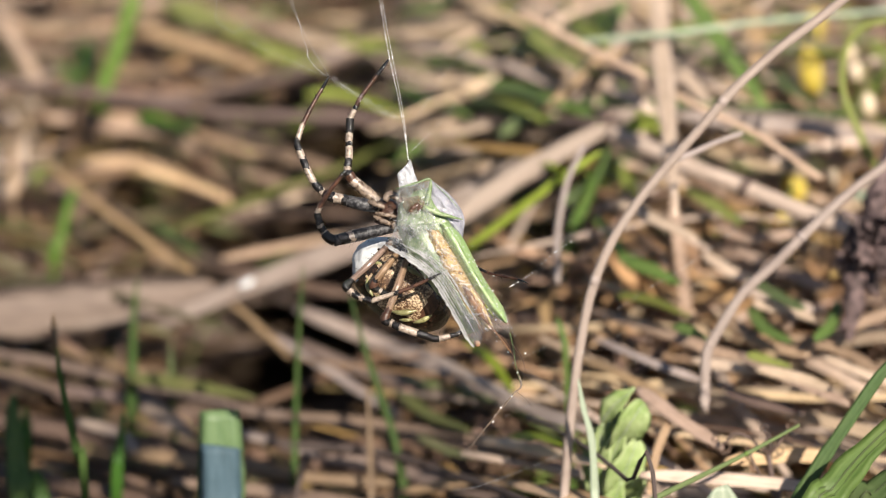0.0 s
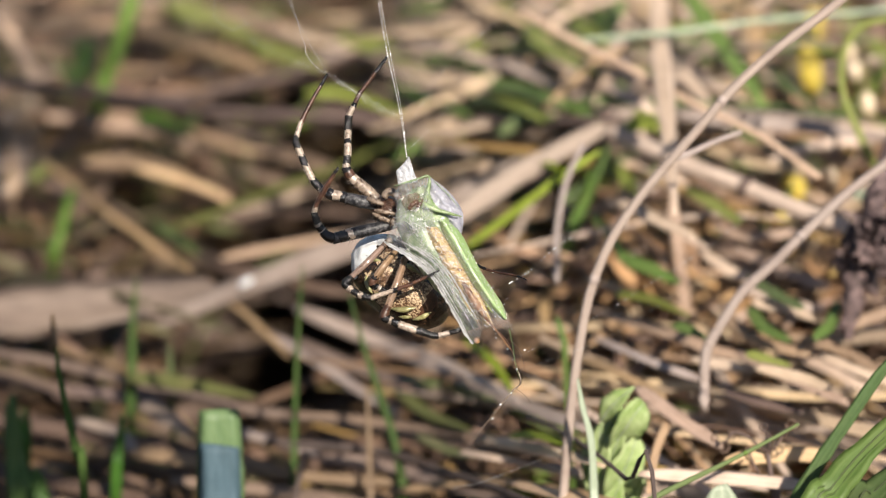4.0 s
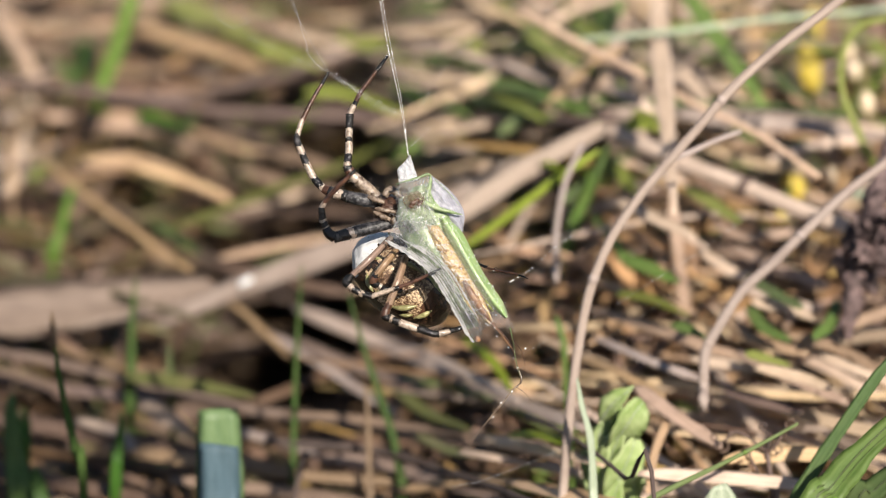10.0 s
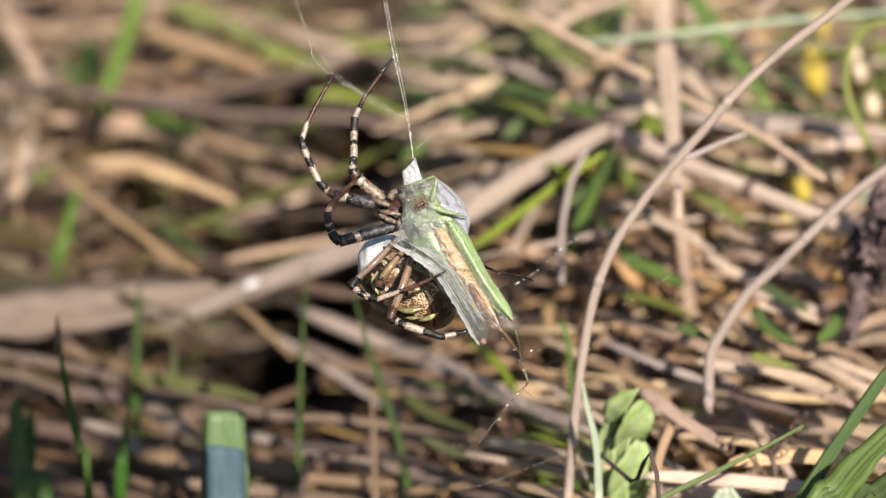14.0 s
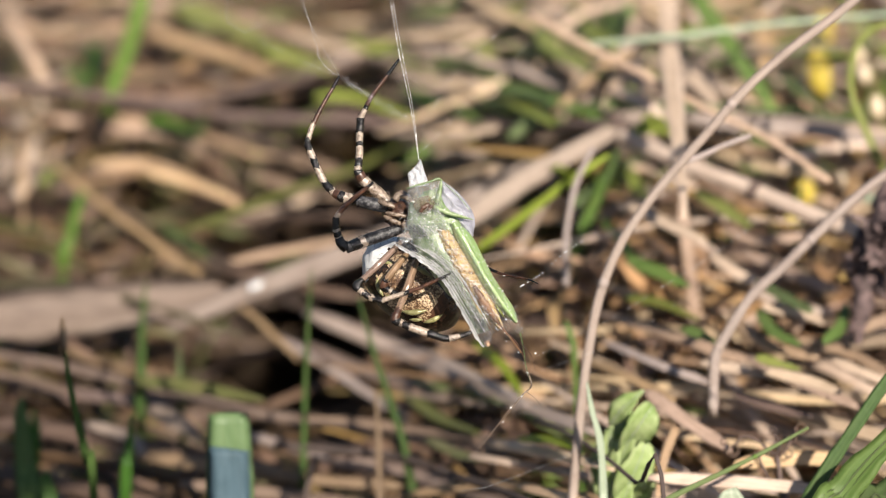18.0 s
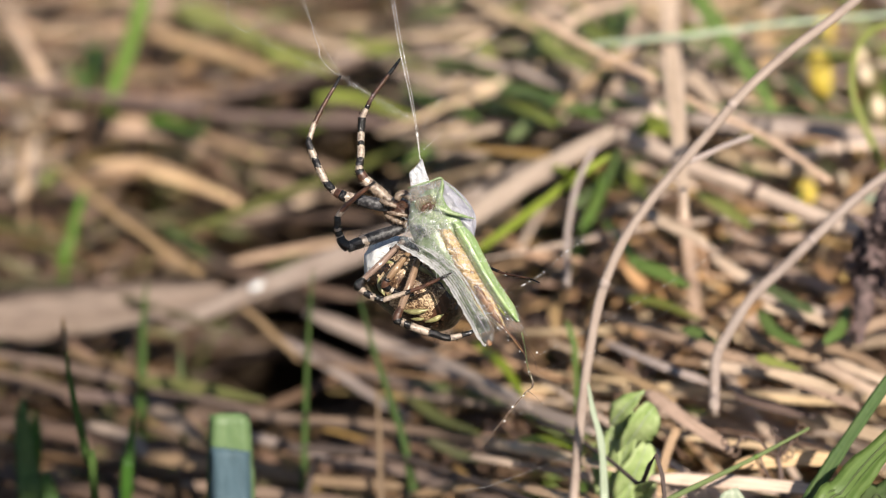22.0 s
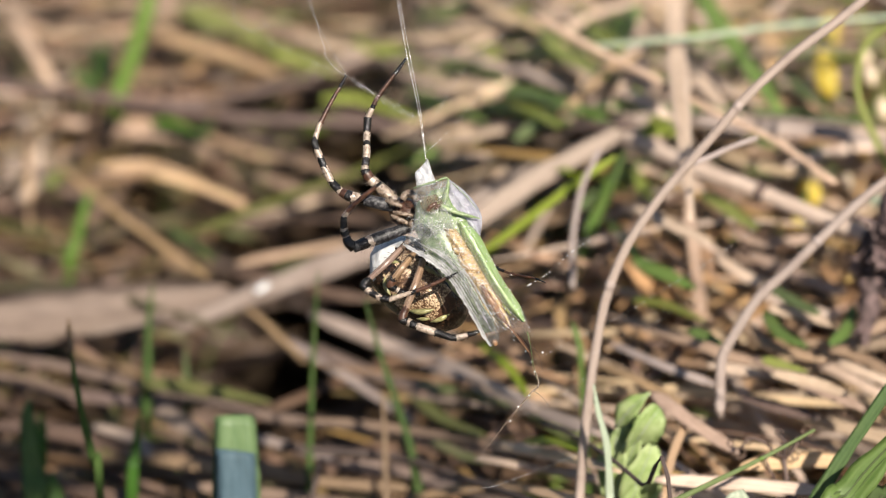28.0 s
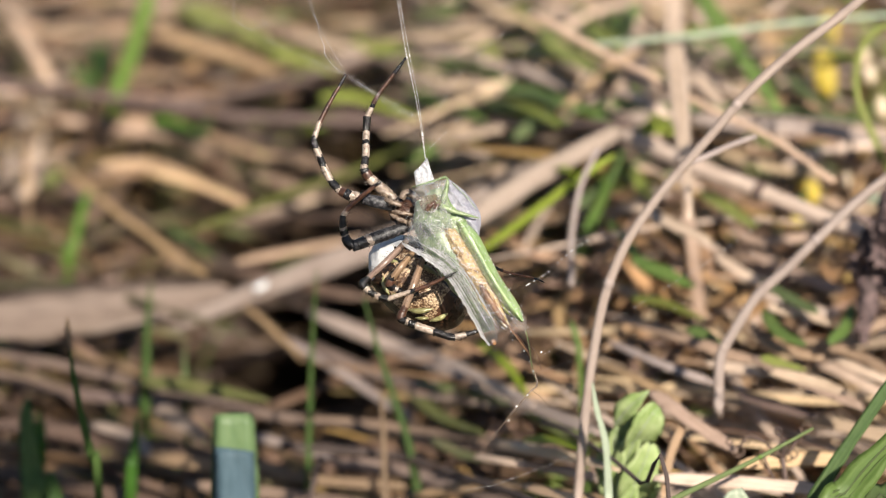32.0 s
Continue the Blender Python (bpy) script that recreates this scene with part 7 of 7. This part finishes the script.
part("silk_wrap", Shape().draped([(-5.44, 2.98, -6.40), (-3.05, 0.99, -6.80), (-0.79, -1.99, -7.20), (1.46, -5.63, -7.20), (2.92, -8.02, -6.60), (4.25, -9.77, -5.60)], [(-0.40, 3.38, -6.30), (1.06, 1.53, -6.50), (2.78, -1.26, -6.60), (4.38, -4.11, -6.50), (5.71, -6.51, -6.00), (6.92, -8.98, -5.20)], n=80, m=30, bulge=0.35, crumple=0.2, pitch=1.5, seed=17.0), [FILM], prey, "clear creased silk film")
for left, right in (([(2.13, -7.38, -5.40), (2.79, -9.51, -5.10), (3.53, -11.32, -4.50)], [(4.39, -7.64, -5.60), (4.72, -9.51, -5.10), (4.13, -11.19, -4.60)]), ([(5.32, -7.38, -5.40), (6.59, -8.78, -5.00), (7.53, -9.79, -4.40)], [(7.12, -6.79, -4.70), (7.86, -8.06, -4.60), (7.93, -9.72, -4.50)])):
    part("silk_end", Shape().draped(left, right, n=26, m=14, bulge=0.4, crumple=0.3, pitch=1.5, seed=19.0), [FILM], prey, "crumpled clear end of the silk")
part("silk_edge", Shape().leaf(RIM, [0.2, 0.5, 0.55, 0.5, 0.4, 0.45, 0.4, 0.2], n=46, thick=0.06, fold=0.9, face=(-0.5, 0.3, -1), ragged=0.35), [RIM_SILK], prey, "bright white rim of the silk")
for k in range(7):
    part("silk_fold", Shape().leaf([(q[0] + 0.26 * k + 0.2, q[1] + 0.13 * k, q[2] - 0.25 - 0.05 * k) for q in RIM[k % 4:8 - k % 3]], [0.03, 0.15, 0.20, 0.15, 0.03], n=30, thick=0.03, fold=0.8, face=(-0.4, 0.4, -1), ragged=0.6), [RIM_SILK], prey)
part("stained_silk", Shape().draped([(-4.52, 6.18, -5.70), (-4.78, 5.38, -5.80), (-4.25, 4.45, -5.80)], [(-2.92, 6.58, -5.70), (-2.12, 5.51, -5.90), (-3.06, 4.32, -5.80)], n=16, m=14, bulge=0.3, crumple=0.3, pitch=2.2, seed=23.0, thick=0.15), [STAIN], prey, "brownish juice-stained silk at the mouth")
part("hopper_foot", Shape().ball((4.00, -10.85, -4.60), ((0.2, -0.35, 0), (0.3, 0.15, 0), (0, 0, 0.25)), 8, 10, rough=0.3), [RUST], prey)
strands = Shape()
rnd = random.Random(31)
for _ in range(90):
    f = 0.9 * rnd.random() ** 1.5
    c = np.array((-3.6, 3.2, -7.0)) * (1 - f) + np.array((4.2, -8.0, -7.2)) * f + np.array((rnd.gauss(0, 1.0), rnd.gauss(0, 1.0), rnd.uniform(-0.3, 0.3)))
    a, turn_by, step = rnd.uniform(0, 6.28) if rnd.random() < 0.5 else -1.0, rnd.gauss(0, 0.5), rnd.uniform(0.12, 0.3)
    line = [tuple(c)]
    for _ in range(7):
        a += turn_by + rnd.gauss(0, 0.35)
        c = c + step * np.array((math.cos(a), math.sin(a), rnd.gauss(0, 0.1)))
        line.append(tuple(c))
    strands.tube(line, [0.006, 0.016, 0.012, 0.006], sides=4, n=12)
tagged(part("wrapping_threads", strands, [THREAD], prey), kind="stuff")
# Small white balls over silk and wing edge, modelled in place of highlights
glints = Shape()
for _ in range(420):
    f = rnd.random()
    c = np.array((-3.71, 5.37, -6.60)) * (1 - f) + np.array((6.24, -9.23, -5.90)) * f + np.array((rnd.gauss(0, 1.5), rnd.gauss(0, 1.5), rnd.uniform(-0.5, 0.2)))
    s = 0.02 + 0.07 * rnd.random() ** 2
    glints.ball(tuple(c), ((s, 0, 0), (0, s, 0), (0, 0, s)), 4, 6)
for q in curve_through(RIM, 40)[::2]:
    s = rnd.uniform(0.03, 0.07)
    glints.ball(tuple(q + np.array((0, 0, -0.25))), ((s, 0, 0), (0, s, 0), (0, 0, s)), 4, 6)
for q in curve_through([(-5.33, 6.99, -4.50), (-3.59, 7.72, -5.10), (-1.60, 8.32, -4.90), (0.87, 6.06, -4.40), (2.26, 3.66, -4.60)], 26):
    s = rnd.uniform(0.03, 0.07)
    glints.ball(tuple(q), ((s, 0, 0), (0, s, 0), (0, 0, s)), 4, 6)
for q in curve_through([(-0.80, 3.65, -6.20), (1.06, 1.66, -6.50), (3.58, -2.19, -6.60), (5.97, -6.24, -6.00), (7.92, -9.91, -5.00)], 60):
    s = rnd.uniform(0.03, 0.075)
    glints.ball(tuple(q + np.array((rnd.gauss(0.35, 0.12), rnd.gauss(0.2, 0.12), 0))), ((s, 0, 0), (0, s, 0), (0, 0, s)), 4, 6)
tagged(part("glint_balls", glints, [BEAD_GLINT], prey, "tiny white balls standing in for glints on the silk"), kind="stuff")
# what trails from it
part("trailing_leg", Shape().tube([(7.86, -9.59, -4.60), (8.26, -11.40, -4.20), (8.53, -13.27, -4.00), (9.07, -15.41, -3.80)], [0.08, 0.035, 0.05, 0.04], sides=7, n=14, wobble=0.3), [GLASSY], prey)
part("trailing_leg", Shape().tube([(6.65, -9.78, -5.00), (7.73, -11.26, -4.40), (8.47, -12.87, -4.00)], [0.08, 0.07, 0.05], sides=7, n=10, wobble=0.1), [BROWN], prey)
part("trailing_thread", Shape().tube([(8.94, -14.61, -3.80), (9.20, -15.94, -3.80), (8.27, -16.88, -3.60), (6.94, -18.49, -3.40), (5.48, -20.30, -3.20), (3.74, -22.52, -3.00), (2.27, -24.39, -3.00)], [0.13, 0.1, 0.08, 0.06, 0.05, 0.03, 0.02], sides=6, n=60, wobble=0.5), [FAWN], prey)
part("trailing_thread", Shape().tube([(8.67, -16.62, -3.60), (9.61, -17.29, -3.40), (10.42, -18.30, -3.20)], [0.05, 0.03, 0.02], sides=5, n=8), [FAWN], prey)
part("trailing_thread", Shape().tube([(7.73, -10.59, -4.40), (9.20, -12.27, -4.00), (9.74, -14.28, -3.60)], [0.03, 0.04, 0.02], sides=5, n=10), [BROWN], prey)
for x, y in ((886, 717), (899, 619), (929, 621), (872, 742), (915, 655), (905, 697)):
    part("droplet", Shape().ball(((x - 784) / 14.95, (441 - y) / 14.95, -3.6), ((0.13, 0, 0), (0, 0.13, 0), (0, 0, 0.13)), 6, 8), [BEAD_GLINT], prey)

# ---- the web ----
WEB = []


def web_thread(lines, label, r=0.028, beads=0, m=None, rough=0.0, seed=1, bead=(0.016, 0.045), fuzz=0.0):
    """One strand of the web, of one or more threads twisted together, with beads of glue on it."""
    rnd = random.Random(seed)
    sh = Shape()
    for pts in lines:
        if rough:
            pts = [tuple(q + np.array([rnd.gauss(0, rough) for _ in range(3)])) for q in curve_through(pts, 14)]
        sh.tube(pts, [r], sides=5, n=40)
        path = curve_through(pts, 200)
        for _ in range(beads):
            q = path[rnd.randrange(201)] + fuzz * np.array([rnd.gauss(0, 1) for _ in range(3)])
            s = rnd.uniform(*bead)
            sh.ball(tuple(q), ((s, 0, 0), (0, s, 0), (0, 0, s)), 4, 6, slots=lambda i, j: 1)
    ob = solid("web_thread", sh, [m or THREAD, BEAD_GLINT], lines[0][0], label, "spider web", "web threads")
    WEB.append(ob)


web_thread([[(-9.70, 42.52, 1.00), (-7.57, 29.56, -1.50), (-6.43, 22.97, -2.00), (-5.08, 16.79, -2.50), (-4.14, 10.82, -3.00)], [(-9.16, 42.52, 1.00), (-7.24, 29.56, -1.50), (-6.03, 22.83, -2.00), (-4.82, 16.65, -2.50), (-4.14, 10.82, -3.00)]], "double strand of white silk that bears the prey", 0.02, 75, BEARING, bead=(0.045, 0.085))
web_thread([[(-7.78, 32.24, -1.50), (-6.83, 25.52, -1.80), (-5.49, 18.80, -2.30)]], "loose white strand along the bearing thread", 0.016, 20, FINE_THREAD, 0.05)
web_thread([[(-19.10, 33.69, 0.00), (-17.75, 29.12, 0.00), (-16.34, 24.61, 0.00), (-16.07, 23.06, 0.00), (-15.06, 21.72, 0.00), (-13.58, 20.71, 0.00)]], "fine silk strand to the foreleg's tip", 0.026, 40, FINE_THREAD, 0.06, 2, bead=(0.02, 0.055))
web_thread([[(-19.77, 33.69, 0.00), (-17.08, 26.96, 0.00), (-13.58, 20.71, 0.00)]], "fine silk strand to the foreleg's tip", 0.018, 8, FINE_THREAD, 0.03, 3)
web_thread([[(-27.61, 33.90, 3.00), (-27.34, 29.84, 3.00), (-27.07, 27.27, 3.00), (-26.32, 26.80, 3.00), (-25.11, 26.12, 3.00), (-24.50, 26.46, 3.00), (-23.28, 27.00, 3.00), (-23.69, 27.41, 3.00)]], "crinkled loose silk strand", 0.022, 16, FINE_THREAD, 0.10, 4)
web_thread([[(-23.23, 25.05, 2.00), (-19.14, 23.11, 1.00), (-13.58, 20.58, 0.00), (-11.69, 19.41, -0.50), (-9.66, 18.18, -1.00), (-7.51, 16.95, -1.60), (-5.49, 15.72, -2.40)]], "woolly silk band between the forelegs and the thread", 0.005, 330, FINE_THREAD, 0.05, 5, bead=(0.012, 0.036), fuzz=0.2)
web_thread([[(-12.37, 19.90, 0.00), (-10.68, 18.87, -0.60), (-8.31, 16.83, -1.40), (-5.35, 15.86, -2.40)]], "woolly silk band between the forelegs and the thread", 0.004, 190, FINE_THREAD, 0.05, 6, bead=(0.012, 0.036), fuzz=0.22)
web_thread([[(-4.15, 13.78, -2.60), (-2.15, 17.51, -1.00), (1.08, 22.26, 0.00), (6.48, 27.08, 2.00), (13.29, 33.98, 4.00)]], "faint silk thread of the web", 0.005, 45, FINE_THREAD, 0.0, 7, bead=(0.03, 0.065))
web_thread([[(-4.28, 11.43, -2.80), (-2.15, 13.49, -1.00), (1.88, 17.89, 0.00), (7.83, 23.70, 2.00), (14.65, 30.58, 4.00)]], "faint silk thread of the web", 0.005, 40, FINE_THREAD, 0.0, 8, bead=(0.03, 0.065))
web_thread([[(7.83, -4.32, 2.00), (10.56, -2.64, 3.00), (13.69, 0.07, 6.00), (19.35, 3.22, 20.00)]], "faint beaded silk thread of the web", 0.004, 22, FINE_THREAD, 0.0, 9, bead=(0.05, 0.11))
web_thread([[(8.08, -13.30, -3.00), (19.44, -7.75, 5.00), (25.13, -4.40, 10.00), (30.44, -1.47, 18.00), (38.65, 3.68, 34.00)]], "faint beaded silk thread of the web", 0.005, 50, FINE_THREAD, 0.0, 10, bead=(0.03, 0.07))
web_thread([[(8.75, -14.63, -3.00), (19.82, -10.83, 6.00), (29.16, -5.54, 20.00), (39.37, 0.79, 34.00)]], "faint beaded silk thread of the web", 0.005, 30, FINE_THREAD, 0.0, 11)
web_thread([[(1.09, -29.06, 8.00), (4.51, -28.38, 8.00), (9.68, -26.58, 10.00), (14.44, -25.17, 20.00), (16.49, -24.01, 40.00)]], "pale silk thread low in the grass", 0.02, 20, FINE_THREAD, 0.03, 12)
web_thread([[(5.65, -20.44, 0.00), (12.21, -17.97, 15.00), (18.31, -14.52, 40.00)]], "faint beaded silk thread of the web", 0.005, 16, FINE_THREAD, 0.0, 13)


# ---- what moves ----
def sway(right, up, degrees):
    """The hanging web, spider and prey moved by millimetres and turned about the bearing thread's end."""
    hub = AIM + (AXES @ FLIP @ Vector([q / 1000 for q in HUB]))
    shift = AXES @ Vector((right / 1000, up / 1000, 0))
    spin = AXES @ Matrix.Rotation(radians(degrees), 4, "Z") @ AXES.inverted()
    return Matrix.Translation(hub + shift) @ spin @ Matrix.Translation(-hub)


def bent(ob, degrees, out=0.0):
    """A joint turned in the plane of the web, and a little out of it."""
    spin = AXES @ Matrix.Rotation(radians(degrees), 4, "Z") @ Matrix.Rotation(radians(out), 4, "Y") @ AXES.inverted()
    return Matrix.Translation(ob.location) @ spin


def motions():
    rows = [(0, sway(-0.090, -0.116, -0.07)),
        (0.5, sway(-0.146, -0.074, -0.13)),
        (1, sway(0.157, 0.041, -0.13)),
        (1.5, sway(-0.055, 0.147, -0.09)),
        (2, sway(-0.229, 0.133, -0.00)),
        (2.5, sway(0.047, 0.172, 0.10)),
        (3, sway(-0.051, 0.215, 0.07)),
        (3.5, sway(-0.154, 0.182, 0.07)),
        (5.5, sway(-0.117, 0.021, 0.31)),
        (6, sway(-0.193, 0.168, 0.20)),
        (6.5, sway(-0.043, 0.135, 0.22)),
        (7, sway(0.030, 0.185, 0.04)),
        (7.5, sway(0.084, 0.038, -0.02)),
        (8, sway(-0.003, 0.154, 0.08)),
        (8.5, sway(0.017, 0.202, -0.08)),
        (9, sway(0.000, 0.000, -0.00)),
        (9.5, sway(-0.146, 0.143, 0.19)),
        (10, sway(0.040, 0.268, 0.03)),
        (10.5, sway(-0.060, 0.241, -0.01)),
        (11, sway(-0.048, 0.310, -0.05)),
        (11.5, sway(0.054, 0.323, 0.03)),
        (12, sway(-0.058, 0.326, -0.01)),
        (12.5, sway(-0.106, 0.231, 0.08)),
        (13, sway(-0.015, 0.266, 0.12)),
        (13.5, sway(-0.039, 0.144, 0.25)),
        (14, sway(0.032, 0.215, 0.27)),
        (14.5, sway(0.085, 0.349, -0.13)),
        (16.5, sway(0.114, 0.273, -0.11)),
        (17, sway(0.041, 0.215, 0.00)),
        (17.5, sway(0.030, 0.222, -0.08)),
        (18, sway(0.114, 0.232, -0.16)),
        (18.5, sway(0.001, 0.224, -0.12)),
        (19, sway(0.083, 0.205, -0.12)),
        (19.5, sway(0.104, 0.207, -0.04)),
        (20, sway(0.091, 0.257, -0.15)),
        (20.5, sway(0.150, 0.228, -0.05)),
        (21, sway(0.094, 0.251, -0.03)),
        (21.5, sway(0.139, 0.273, 0.03)),
        (22, sway(0.164, 0.354, -0.10)),
        (22.5, sway(0.276, 0.439, -0.12)),
        (23, sway(0.307, 0.505, -0.21)),
        (23.5, sway(0.271, 0.511, -0.22)),
        (24, sway(0.269, 0.544, -0.25)),
        (24.5, sway(0.008, 0.560, -0.04)),
        (25, sway(0.229, 0.556, -0.24)),
        (25.5, sway(0.155, 0.504, -0.00)),
        (27.5, sway(0.249, 0.559, -0.11)),
        (28, sway(0.193, 0.572, -0.11)),
        (28.5, sway(0.159, 0.583, -0.13)),
        (29, sway(0.291, 0.573, -0.12)),
        (29.5, sway(0.067, 0.524, -0.07)),
        (30, sway(0.136, 0.571, -0.03)),
        (30.5, sway(0.196, 0.602, -0.12)),
        (31, sway(0.136, 0.571, -0.02)),
        (31.5, sway(0.153, 0.548, -0.02)),
        (32, sway(0.258, 0.471, -0.32))]
    for ob in (spider, prey, *WEB):
        rest = Matrix.Translation(ob.location)
        walk(ob, [(t, m @ rest) for t, m in rows])
    # the added reeds sway so that their shade crosses the left side
    walk(reeds, [(t, pose(-0.52, -0.76, 0, ry=a)) for t, a in ((0, -2.4), (0.5, -1.5), (1.2, 0), (2, 0.6), (3, 0.3), (6, -0.1), (6.6, -1.6), (7.2, -2.3), (8, -2.6), (13, -2.4), (19, -2.9), (25, -2.9), (32, -3.2))])
    walk(stirring, [(t, bent(stirring, a)) for t, a in ((0, -1.0), (3, -0.5), (6, -0.3), (9, 0), (13, 0.3), (15, 2), (17, 5), (19, 6), (23, 5.5), (28, 6), (32, 6))])
    walk(lower, [(t, bent(lower, a)) for t, a in ((0, 8), (3, 13), (6, 8), (9, 0), (13, -3), (15, -5), (17, -11), (19, -12), (23, -12), (28, -13), (32, -13))])


motions()
